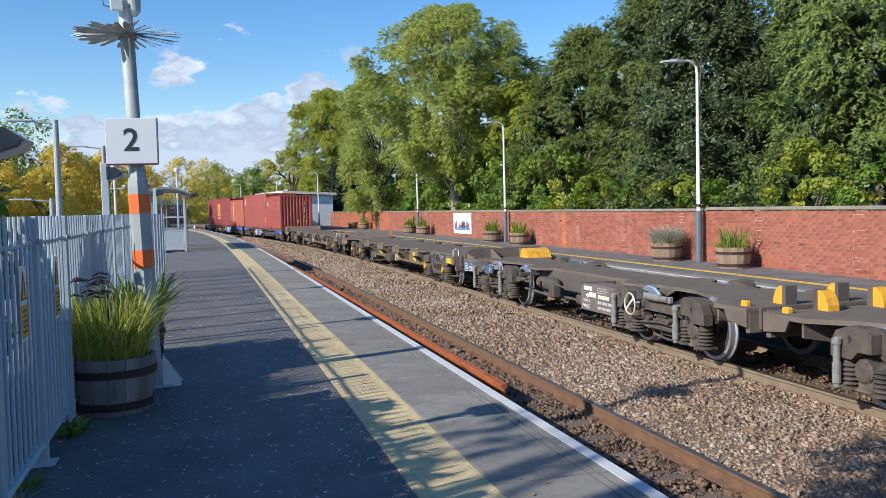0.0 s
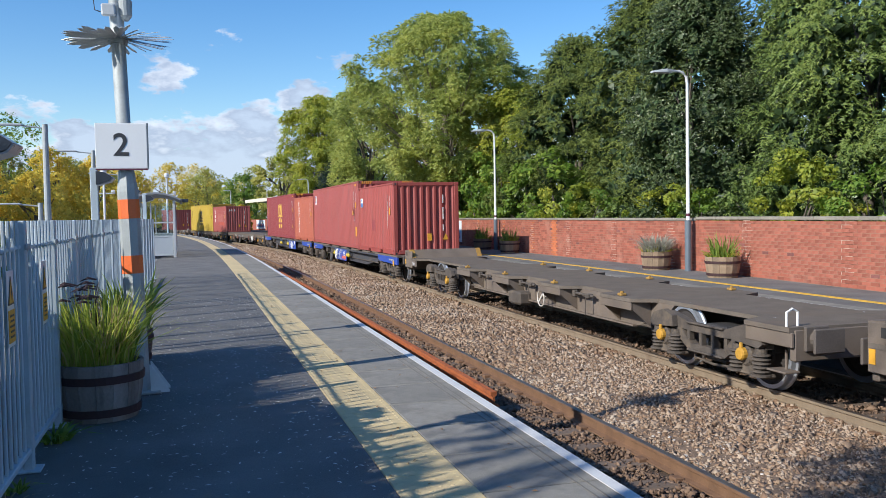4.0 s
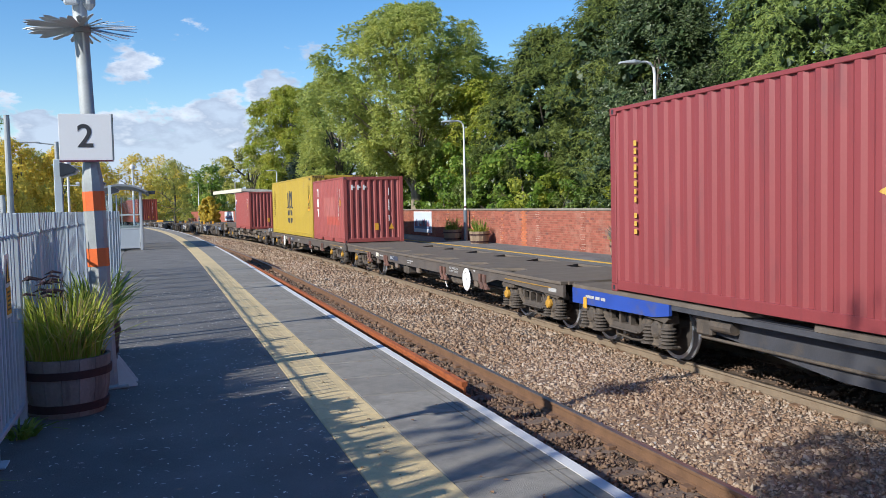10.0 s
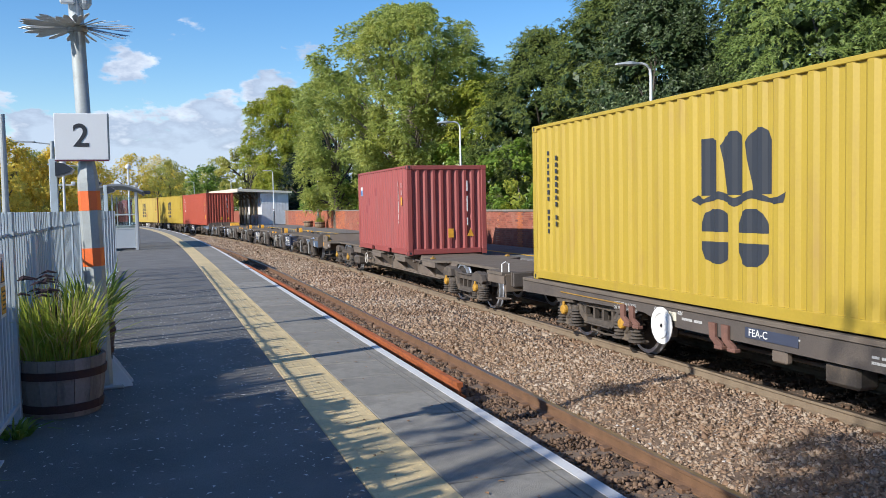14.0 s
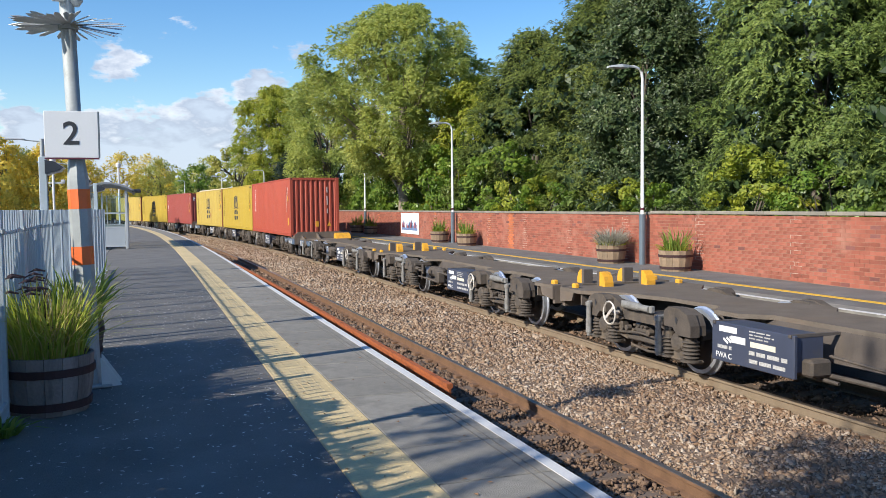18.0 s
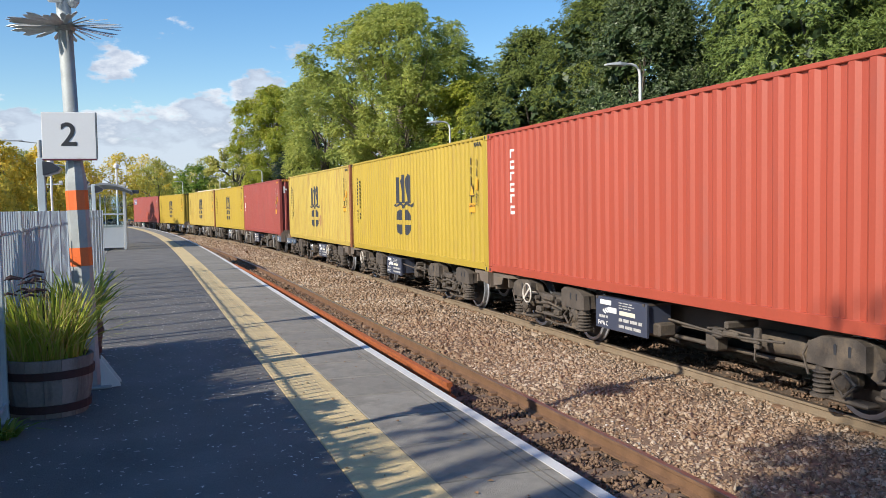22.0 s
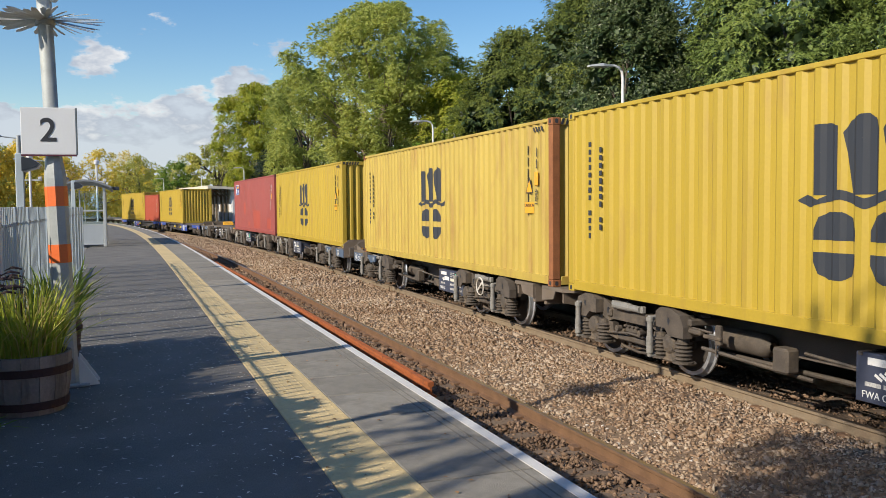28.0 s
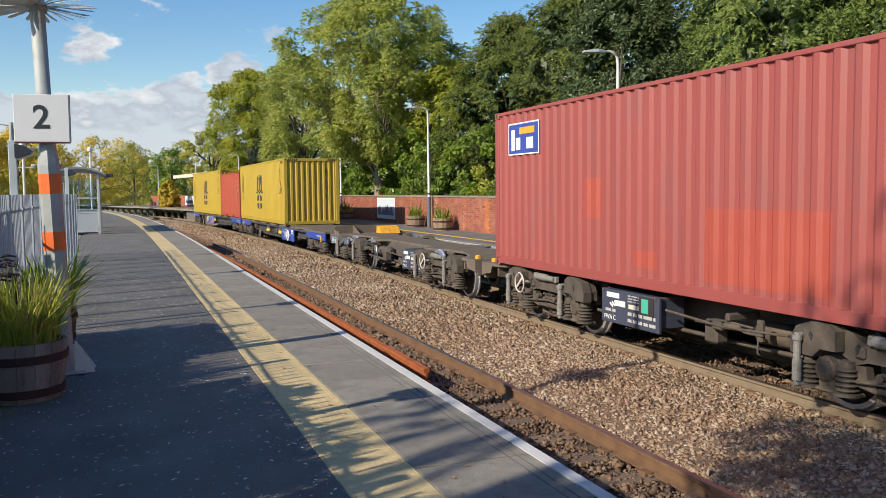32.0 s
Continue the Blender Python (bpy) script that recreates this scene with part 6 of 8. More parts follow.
def blue_wagon(half, b0, b1, panel_y, label):
    w = thing("container_flat", pose(0, 0, RAIL_Z), label, "freight wagon", "wagons of the goods train")
    part("deck", deck_plate(half, [(-6.0 + 2.4 * i, -4.6 + 2.4 * i, 0.4) for i in range(5)], 0.885, 0.945), M_DECK, w)
    part("spine", Mesh().box(0, 0, 0.68, 0.62, 2 * half - 0.3, 0.40), M_UNDER, w)
    for sx in (-1, 1):
        for sy in (-1, 1):
            y1, y0 = sy * half, sy * (half - 3.0)
            part("solebar", Mesh().prism([(y1, 0.884), (y0, 0.884), (y0, 0.72), (y0 + sy * 0.4, 0.66), (y1, 0.62)], sx * 1.20 - 0.025, sx * 1.20 + 0.025, "x"), M_WBLUE, w, "bright blue end solebar")
            part("tie_ring", Mesh().box(sx * 1.24, sy * (half - 0.5), 0.66, 0.04, 0.10, 0.20, bev=0.03), M_YPAINT, w)
        part("side_girder", Mesh().prism([(-half + 3.0, 0.88), (half - 3.0, 0.88), (half - 3.5, 0.60), (3.4, 0.34), (-3.4, 0.34), (-half + 3.5, 0.60)], sx * 0.98 - 0.04, sx * 0.98 + 0.04, "x"), M_GIRDERB, w, "deep blue-black fish-bellied girder")
        part("side_rail", Mesh().box(sx * 1.19, 0, 0.845, 0.05, 2 * half - 6.1, 0.07), M_GIRDERB, w)
    part("name_panel", Mesh().box(-1.20, panel_y, 0.58, 0.04, 2.42, 0.52, bev=0.008), M_WBLUE, w, "blue lettered panel")
    far = panel_y > 0  # the handwheel sits at the panel's far or near end
    text_bars(w, [(panel_y + (0.62 if far else 0.98), 0.775, 2, 0.075, 0.045), (panel_y + (0.20 if far else 0.50), 0.775, 7, 0.085, 0.052), (panel_y + (0.42 if far else 0.98), 0.675, 5, 0.075, 0.042), (panel_y + (0.20 if far else 0.50), 0.675, 4, 0.075, 0.045)], -1.223)
    boxed(w, "FEA-G", 0.155, panel_y + (-0.72 if far else 0.42), 0.655 if far else 0.545, -1.2225, 0.46)
    yq = panel_y + (0.42 if far else 0.0)
    for dz, wd_, h_ in ((0.585, 0.30, 0.07), (0.415, 0.66, 0.07)):
        me = Mesh()
        for sz in (-1, 1):
            me.box(-1.222, yq, dz + sz * h_ / 2, 0.003, wd_, 0.008).box(-1.222, yq + sz * wd_ / 2, dz, 0.003, 0.008, h_)
        part("lettering_frame", me, M_WPAINT, w)
    part("lettering", shared("st37", lambda: text_data("37.st", 0.075, M_WPAINT)), None, w, m=pose(-1.2225, yq, 0.50, 90, 0, -90))
    text_bars(w, [(yq + 0.27, 0.415, 9, 0.04, 0.03), (yq + 0.12, 0.585, 5, 0.05, 0.03)], -1.2225)
    part("label_plate", Mesh().box(-1.2225, panel_y + (0.98 if far else -0.92), 0.73, 0.003, 0.30, 0.17), M_WPAINT, w, "white label with a black wedge")
    ly = panel_y + (0.98 if far else -0.92)
    part("wedge_mark", Mesh().prism([(ly + 0.06, 0.69), (ly - 0.12, 0.69), (ly - 0.12, 0.75), (ly + 0.06, 0.71)], -1.227, -1.224), M_BLACK, w)
    if far:
        for k, wd_ in ((0, 0.22), (1, 0.62)):
            part("brand_bar", Mesh().box(-1.2225, panel_y - 0.28 - 0.46 * k - (0.10 if k else 0), 0.475, 0.003, wd_, 0.11), M_ORANGE, w, "orange brand lettering as a bar")
        part("brand_line", Mesh().box(-1.2225, panel_y - 0.56, 0.57, 0.003, 0.94, 0.01).box(-1.2225, panel_y - 0.56, 0.385, 0.003, 0.94, 0.01), M_ORANGE, w)
    for dy in (1.42, 1.75, -1.42, -1.75) if far else (1.42, 1.75, 4.3, 4.65):
        part("lever_bracket", Mesh().prism([(panel_y + dy + 0.20, 0.885), (panel_y + dy + 0.10, 0.885), (panel_y + dy - 0.10, 0.66), (panel_y + dy - 0.02, 0.64)], -1.22, -1.17, "x").prism([(panel_y + dy + 0.24, 0.885), (panel_y + dy - 0.10, 0.885), (panel_y + dy - 0.06, 0.80), (panel_y + dy + 0.20, 0.82)], -1.17, -1.10, "x"), M_WSLATE, w, "slate-blue lever bracket")
        part("yellow_lever", Mesh().box(-1.22, panel_y + dy - 0.08, 0.60, 0.11, 0.25, 0.13, bev=0.035).tube([(-1.22, panel_y + dy - 0.06, 0.66), (-1.22, panel_y + dy - 0.05, 0.71)], 0.03, 8), M_LEMON, w, "worn yellow lever weight")
    part("handwheel", shared("handwheel3", spoked_data), None, w, "white handwheel", m=pose(-1.32, panel_y + (0.72 if far else -0.52), 0.57))
    part("brake_rigging", Mesh().tube([(-1.06, b0 + 2, 0.52), (-1.06, b1 - 2, 0.50)], 0.022, 8).box(-1.08, panel_y + 2.4, 0.70, 0.10, 0.7, 0.16, bev=0.03).box(-1.10, panel_y + 2.9, 0.66, 0.10, 0.24, 0.28, bev=0.02).tube([(-1.10, panel_y + 2.1, 0.62), (-1.12, panel_y + 2.12, 0.42), (-1.10, panel_y + 2.3, 0.40), (-1.10, panel_y + 2.3, 0.62)], 0.014, 6).box(-1.06, b1 - 2.1, 0.68, 0.12, 0.34, 0.30, bev=0.03).tube([(-1.08, b1 - 2.3, 0.70), (-1.08, b1 - 2.75, 0.70)], 0.09, 12), M_BOGIE, w)
    text_bars(w, [(-half + 1.2, 0.77, 8, 0.07, 0.06), (half - 0.5, 0.77, 8, 0.07, 0.06)], -1.229)
    bogie(w, b0, "fea", False)
    bogie(w, b1, "fea", False)
    couplings(w, half)
    return w

# ---- containers ----
def paint(name, color, rust=(0.20, 0.08, 0.04), amt=0.22):
    return mat(name, color, 0.52, var=0.11, scale=1.1, bump=0.06, bscale=30, dirt=rust, dirt_amt=amt, dirt_scale=2.6, stretch=5)
C_RED = paint("container_red", (0.304, 0.064, 0.053), (0.248, 0.076, 0.068), 0.35)
C_PINK = paint("container_faded_red", (0.304, 0.072, 0.064), (0.257, 0.082, 0.076), 0.4)
C_ORNG = paint("container_orange_red", (0.367, 0.101, 0.061), (0.312, 0.094, 0.062), 0.3)
C_VERM = paint("container_vermilion", (0.368, 0.068, 0.038), (0.312, 0.072, 0.048), 0.25)
C_WINE = paint("container_maroon", (0.235, 0.045, 0.048), (0.164, 0.041, 0.045), 0.3)
C_YEL = paint("container_yellow", (0.41, 0.292, 0.034), (0.352, 0.232, 0.048), 0.3)
C_YEL2 = paint("container_pale_yellow", (0.45, 0.335, 0.07), (0.336, 0.208, 0.056), 0.42)
M_LOGO = mat("slate_print", (0.026, 0.032, 0.044), 0.75, var=0.12, scale=4, bump=0.0)
M_LOGOY = mat("yellow_print", (0.56, 0.35, 0.06), 0.6, var=0.1, scale=4, bump=0.0)
M_RUST = mat("rusty_steel", (0.26, 0.10, 0.04), 0.85, var=0.3, scale=6, bump=0.3)
M_PATCH = mat("fresh_red_patch", (0.368, 0.072, 0.050), 0.5, var=0.08, scale=3, bump=0.02)
def corr(L, z0, z1, pitch, depth, y_axis=True):
    """A corrugated sheet in the plane x = 0, outer crests at x = 0, troughs at x = +depth, along y from -L/2 to L/2."""
    n = max(4, int(round(L / pitch)))
    p = L / n
    ys = []
    for i in range(n):
        y = -L / 2 + i * p
        ys += [(y, 0), (y + p * 0.30, 0), (y + p * 0.5, depth), (y + p * 0.80, depth)]
    ys.append((L / 2, 0))
    me = Mesh()
    vs = [(x, y, z) for y, x in ys for z in (z0, z1)]
    me.add(vs, [(2 * i, 2 * i + 1, 2 * i + 3, 2 * i + 2) for i in range(len(ys) - 1)])
    vs = [(x + 0.004, y, z) for y, x in ys for z in (z0, z1)]
    me.add(vs, [(2 * i + 1, 2 * i, 2 * i + 2, 2 * i + 3) for i in range(len(ys) - 1)])
    return me
def container(L, H, paint_m, label, near_rust=False):
    c = thing("shipping_container", pose(0, 0, 0), label, "container", "containers on the train")
    W = 2.438
    k = (L, H, paint_m.name)
    sd = shared(k + ("s",), lambda: corr(L - 0.28, 0.17, H - 0.062, 0.278, 0.036).data("side_panel", paint_m))
    part("side_panel", sd, None, c, m=pose(-W / 2 + 0.012, 0, 0))
    part("side_panel", sd, None, c, m=pose(W / 2 - 0.012, 0, 0, 0, 0, 180))
    ed = shared(k + ("e",), lambda: corr(W - 0.28, 0.17, H - 0.12, 0.24, 0.046).data("end_panel", paint_m))
    part("end_panel", ed, None, c, m=pose(0, -L / 2 + 0.02, 0, 0, 0, 90))
    part("end_panel", ed, None, c, m=pose(0, L / 2 - 0.02, 0, 0, 0, -90))
    rf = shared(k + ("r",), lambda: Mesh().box(0, 0, H - 0.045, W - 0.12, L - 0.2, 0.03).data("roof_panel", paint_m))
    part("roof_panel", rf, None, c)
    fl = shared(k + ("f",), lambda: Mesh().box(0, 0, 0.12, W - 0.2, L - 0.2, 0.08).data("floor_panel", M_UNDER))
    part("floor_panel", fl, None, c)
    post = shared(k + ("p",), lambda: Mesh().box(0, 0, H / 2, 0.15, 0.155, H - 0.24, bev=0.012).data("corner_post", paint_m))
    cast = shared(("cast",), lambda: casting())
    castp = shared(("cast", paint_m.name), lambda: casting(paint_m))
    rails = shared(k + ("tr",), lambda: Mesh().box(0, 0, H - 0.034, 0.065, L - 0.35, 0.062, bev=0.008).data("top_rail", paint_m))
    brail = shared(k + ("br",), lambda: pocket_rail(L, paint_m))
    erail = shared(k + ("er",), lambda: Mesh().box(0, 0, H - 0.065, W - 0.35, 0.08, 0.12, bev=0.008).data("end_rail", paint_m))
    esill = shared(k + ("es",), lambda: Mesh().box(0, 0, 0.10, W - 0.35, 0.08, 0.15, bev=0.008).data("end_sill", paint_m))
    for sx in (-1, 1):
        part("top_rail", rails, None, c, m=pose(sx * (W / 2 - 0.036), 0, 0))
        part("bottom_rail", brail, None, c, m=pose(sx * (W / 2 - 0.03), 0, 0))
        for sy in (-1, 1):
            part("corner_post", post if not (near_rust and sy < 0) else shared(k + ("pr",), lambda: Mesh().box(0, 0, H / 2, 0.15, 0.155, H - 0.24, bev=0.012).data("corner_post", M_RUST)), None, c, m=pose(sx * (W / 2 - 0.077), sy * (L / 2 - 0.08), 0))
            for z in (0.059, H - 0.059):
                part("corner_casting", castp if (not near_rust) else cast, None, c, m=pose(sx * (W / 2 - 0.081), sy * (L / 2 - 0.089), z, 0, 0, 180 if sx > 0 else 0))
    for sy in (-1, 1):
        part("end_rail", erail, None, c, m=pose(0, sy * (L / 2 - 0.045), 0))
        part("end_sill", esill, None, c, m=pose(0, sy * (L / 2 - 0.045), 0))
    return c
def casting(m=None):
    me = Mesh().box(0, 0, 0, 0.162, 0.178, 0.118, bev=0.008)
    d = me.data("corner_casting", m or M_RUST)
    d.materials.append(M_BLACK)
    h = Mesh().prism([(-0.03, -0.022), (-0.012, -0.038), (0.012, -0.038), (0.03, -0.022), (0.03, 0.022), (0.012, 0.038), (-0.012, 0.038), (-0.03, 0.022)], -0.0835, -0.080, "x").prism([(-0.03, -0.022), (-0.012, -0.038), (0.012, -0.038), (0.03, -0.022), (0.03, 0.022), (0.012, 0.038), (-0.012, 0.038), (-0.03, 0.022)], -0.0915, -0.088, "y")
    vs = [v.co[:] for v in d.vertices] + h.v
    fs = [tuple(q.vertices) for q in d.polygons]
    nf = len(fs)
    fs += [tuple(i + len(d.vertices) for i in q) for q in h.f]
    e = bpy.data.meshes.new("corner_casting")
    e.from_pydata(vs, [], fs)
    e.materials.append(m or M_RUST)
    e.materials.append(M_BLACK)
    for i in range(nf, len(fs)):
        e.polygons[i].material_index = 1
    return e
def pocket_rail(L, m):
    me = Mesh()
    if L < 8:
        e = L / 2 - 0.18
        me.prism([(-e, 0.025), (-1.22, 0.025), (-1.22, 0.145), (-0.86, 0.145), (-0.86, 0.025), (0.86, 0.025),
                  (0.86, 0.145), (1.22, 0.145), (1.22, 0.025), (e, 0.025), (e, 0.185), (-e, 0.185)], -0.025, 0.025, "x")
    else:
        me.box(0, 0, 0.105, 0.05, L - 0.36, 0.15, bev=0.006)
    return me.data("bottom_rail", m)
XS = -1.219 + 0.006
def side_x(c_len, y):
    """How deep the corrugated side lies behind its crests at y."""
    L = c_len - 0.28
    n = max(4, int(round(L / 0.278)))
    u = ((y + L / 2) / (L / n)) % 1.0
    return 0.036 * float(np.interp(u, (0, 0.30, 0.5, 0.80, 1.0), (0, 0, 1, 1, 0)))
def side_breaks(c_len):
    L = c_len - 0.28
    n = max(4, int(round(L / 0.278)))
    return [-L / 2 + (i + f) * L / n for i in range(n) for f in (0, 0.30, 0.5, 0.80)] + [L / 2]
def clip_y(pts, y, keep_above):
    out = []
    for (a, b), (c, d) in zip(pts, pts[1:] + pts[:1]):
        ina, inc = (a >= y, c >= y) if keep_above else (a <= y, c <= y)
        if ina:
            out.append((a, b))
        if ina != inc:
            f = (y - a) / (c - a)
            out.append((y, b + f * (d - b)))
    return out
def painted(c, name, pts, material, c_len, label="", lift=0.0025):
    """A mark painted on a container's corrugated side: outline pts of (y, z), laid into the folds."""
    me = Mesh()
    ys = side_breaks(c_len)
    for y0, y1 in zip(ys, ys[1:]):
        if y1 < min(a for a, b in pts) or y0 > max(a for a, b in pts):
            continue
        q = clip_y(clip_y(pts, y0, True), y1, False) if len(clip_y(pts, y0, True)) > 2 else []
        if len(q) < 3:
            continue
        x0, x1 = side_x(c_len, y0 + 1e-5), side_x(c_len, y1 - 1e-5)
        vs = [(-1.207 - lift + x0 + (x1 - x0) * (a - y0) / (y1 - y0), a, b) for a, b in q]
        area = sum(a * d - e * b for (a, b), (e, d) in zip(q, q[1:] + q[:1]))
        me.add(vs, [tuple(range(len(q)))[::1 if area < 0 else -1]])
    return part(name, me, material, c, label)
def rect(y, z, w, h):
    return [(y - w / 2, z - h / 2), (y + w / 2, z - h / 2), (y + w / 2, z + h / 2), (y - w / 2, z + h / 2)]
def arch_logo(c, y, z, material, k=1.0):
    """The line's mark as plain shapes: three upright bars over a wave, two rounded blocks under it."""
    def q(name, pts, lift):
        painted(c, name, [(y - a * k, z + b * k * 0.92) for a, b in pts], material, 12.192, "", lift)
    q("emblem_bar", [(-.66, .03), (-.34, .03), (-.34, .80), (-.46, .84), (-.66, .84)], .0020)
    q("emblem_bar", [(-0.16, .03), (0.16, .03), (0.16, .72), (0.11, .84), (0.03, .90), (-0.06, .90), (-0.20, .84), (-0.28, .72)], .0024)
    q("emblem_bar", [(0.34, .03), (0.66, .03), (0.66, .72), (0.61, .84), (0.53, .90), (0.44, .90), (0.30, .84), (0.22, .72)], .0024)
    q("emblem_wave", [(-0.88, -0.03), (-0.78, 0.04), (-0.60, -0.02), (-0.45, 0.06), (-0.30, 0.09), (0, -0.01), (0.30, 0.09), (0.5, 0.05), (0.62, -0.02), (0.80, -0.01), (0.90, 0.06), (0.86, -0.08), (0.74, -0.10), (0.5, -0.05), (0.3, -0.02), (0, -0.13), (-0.3, -0.02), (-0.5, -0.05), (-0.74, -0.11)], .0032)
    q("emblem_form", [(-0.650, -0.48), (-0.650, -0.36), (-0.584, -0.22), (-0.470, -0.16), (-0.280, -0.16), (-0.166, -0.22), (-0.100, -0.36), (-0.100, -0.48)], .0022)
    q("emblem_form", [(-0.100, -0.62), (-0.100, -0.74), (-0.166, -0.87), (-0.280, -0.93), (-0.470, -0.93), (-0.584, -0.87), (-0.650, -0.74), (-0.650, -0.62)], .0022)
    q("emblem_form", [(0.060, -0.48), (0.060, -0.36), (0.126, -0.22), (0.240, -0.16), (0.430, -0.16), (0.544, -0.22), (0.611, -0.36), (0.611, -0.48)], .0022)
    q("emblem_form", [(0.611, -0.62), (0.611, -0.74), (0.544, -0.87), (0.430, -0.93), (0.240, -0.93), (0.126, -0.87), (0.060, -0.74), (0.060, -0.62)], .0022)
def column_marks(c, y, z_top, n, h, w, material):
    """A column of small upright characters as plain bars, one for each group."""
    rg = random.Random(int(y * 31) + n)
    if w > 0.07:  # large characters, one bar each
        for i in range(n):
            if i != 8:
                part("stencil_bar", Mesh().box(XS + 0.001, y, z_top - i * h * 1.35, 0.005, w * rg.uniform(0.7, 1.0), h * rg.uniform(0.8, 1.0)), material, c)
        return
    z, left = z_top + h / 2, n
    while left > 0:
        k = min(left, rg.randint(2, 4))
        ln = k * h * 1.25
        part("stencil_bar", Mesh().box(XS + 0.001, y, z - ln / 2, 0.005, w * 0.42, ln - h * 0.3), material, c)
        z -= ln + h * 0.35
        left -= k
def sticker(c, y, z, w, h, material, name="sticker", lab=""):
    return part(name, Mesh().box(XS + 0.0005, y, z, 0.006, w, h), material, c, lab)
def triangle_mark(c, y, z, k=0.3):
    part("warning_triangle", Mesh().prism([(y + k / 2, z), (y - k / 2, z), (y, z + k * 0.95)], XS - 0.002, XS + 0.004, "x"), M_BLACK, c)
    part("triangle_field", Mesh().prism([(y + k * 0.4, z + k * 0.06), (y - k * 0.4, z + k * 0.06), (y, z + k * 0.8)], XS - 0.004, XS, "x"), M_YPAINT, c)
def end_marks(c, L, H, material, stickers=True):
    for i, k in enumerate((4, 6, 3)):
        part("stencil_bar", Mesh().box(0.62, -L / 2 + 0.017, H - 0.60 - i * 0.52, 0.035, 0.006, k * 0.075), material, c)
    if stickers:
        part("sticker", Mesh().box(0.10, -L / 2 + 0.017, 0.62, 0.16, 0.006, 0.26), M_YPAINT, c)
        part("warning_triangle", Mesh().prism([(0.60, 0.52), (0.82, 0.52), (0.71, 0.74)], -L / 2 + 0.014, -L / 2 + 0.02, "y"), M_YPAINT, c)
def hazard_corner(c, L, H, material):
    me = Mesh()
    for sx in (-1, 1):
        e = Mesh()
        for i in range(5):
            x = sx * (0.70 + 0.09 * i)
            e.prism([(x, H - 0.118), (x + 0.045, H - 0.118), (x + 0.085, H - 0.012), (x + 0.04, H - 0.012)], -L / 2 - 0.0005, -L / 2 + 0.006, "y")
        part("hazard_stripe", e, material, c, "diagonal hazard stripes")
    for i in range(4):
        y = -L / 2 + 0.35 + i * 0.10
        me.prism([(y, H - 0.20), (y + 0.05, H - 0.20), (y + 0.10, H - 0.115), (y + 0.05, H - 0.115)], XS - 0.004, XS + 0.002, "x")
    part("hazard_stripe", me, material, c, "yellow and black hazard stripes")
def common(c, L, H, dark, yel=False):
    n = -L / 2
    column_marks(c, n + 0.95, H - 0.45, 13, 0.072, 0.055, dark)
    column_marks(c, n + 0.62, H - 0.50, 4, 0.072, 0.06, dark)
    sticker(c, n + 0.62, H - 1.02, 0.13, 0.24, M_YPAINT)
    end_marks(c, L, H, dark, not yel)
def yellow40(m, label, rust=False, scar=False):
    c = container(12.192, 2.896, m, label, rust)
    arch_logo(c, 0.12, 1.47, M_LOGO, 1.0)
    if scar:
        painted(c, "scar", [(-0.65, 0.92), (-0.95, 1.14), (-1.18, 0.90), (-0.92, 0.62)], mat("rusty_scar", (0.33, 0.19, 0.08), 0.8, var=0.25, scale=6), 12.192, "brown diamond-shaped scar")
        painted(c, "sticker", rect(-0.32, 2.02, 0.11, 0.12), M_YPAINT, 12.192, "", 0.005)
    common(c, 12.192, 2.896, M_LOGO, True)
    part("lettering", shared("45G1", lambda: text_data("45G1", 0.13, M_LOGO)), None, c, m=pose(XS - 0.001, -5.47, 1.55, 90, 90, -90))
    triangle_mark(c, -5.2, 1.62)
    part("sticker", Mesh().box(XS + 0.0005, -5.2, 1.36, 0.006, 0.36, 0.20), M_YPAINT, c)
    part("lettering", shared("caut", lambda: text_data("CAUTION", 0.085, M_BLACK)), None, c, m=pose(XS - 0.004, -5.2, 1.40, 90, 0, -90))
    for y, n, top in ((5.42, 13, 2.35), (5.10, 11, 2.25)):
        column_marks(c, y, top, n, 0.088, 0.085, M_LOGO)
    hazard_corner(c, 12.192, 2.896, M_BLACK)
    return c
def block_word(c, y, z, n, h, w, material, vertical=True, end=False, L=0):
    """A maker's name as plain blocks, one for each letter."""
    for i in range(n):
        if vertical:
            zz, kk = z - i * h * 1.3, 0.5 * h
            a, b = y + w / 2, y - w / 2
            pts = [(a, zz - kk), (a, zz + kk), (b, zz + kk), (b, zz + kk * 0.45), (y, zz + kk * 0.45), (y, zz - kk * 0.25), (b, zz - kk * 0.25), (b, zz - kk)] if i % 2 else [(a, zz + kk), (b, zz + kk), (b, zz + kk * 0.5), (y - w * 0.16, zz + kk * 0.5), (y - w * 0.16, zz - kk), (y + w * 0.16, zz - kk), (y + w * 0.16, zz + kk * 0.5), (a, zz + kk * 0.5)]
            painted(c, "maker_mark", pts, material, L or 6.058)
        else:
            x = z + i * w * 1.25
            part("maker_mark", Mesh().prism([(x - w * 0.17, y - h / 2), (x + w * 0.17, y - h / 2), (x + w * 0.17, y - h * 0.05), (x + w * 0.55, y - h * 0.05), (x + w * 0.55, y + h * 0.18), (x + w * 0.17, y + h * 0.18), (x + w * 0.17, y + h / 2), (x - w * 0.17, y + h / 2)], -L / 2 + 0.013, -L / 2 + 0.019, "y"), material, c)

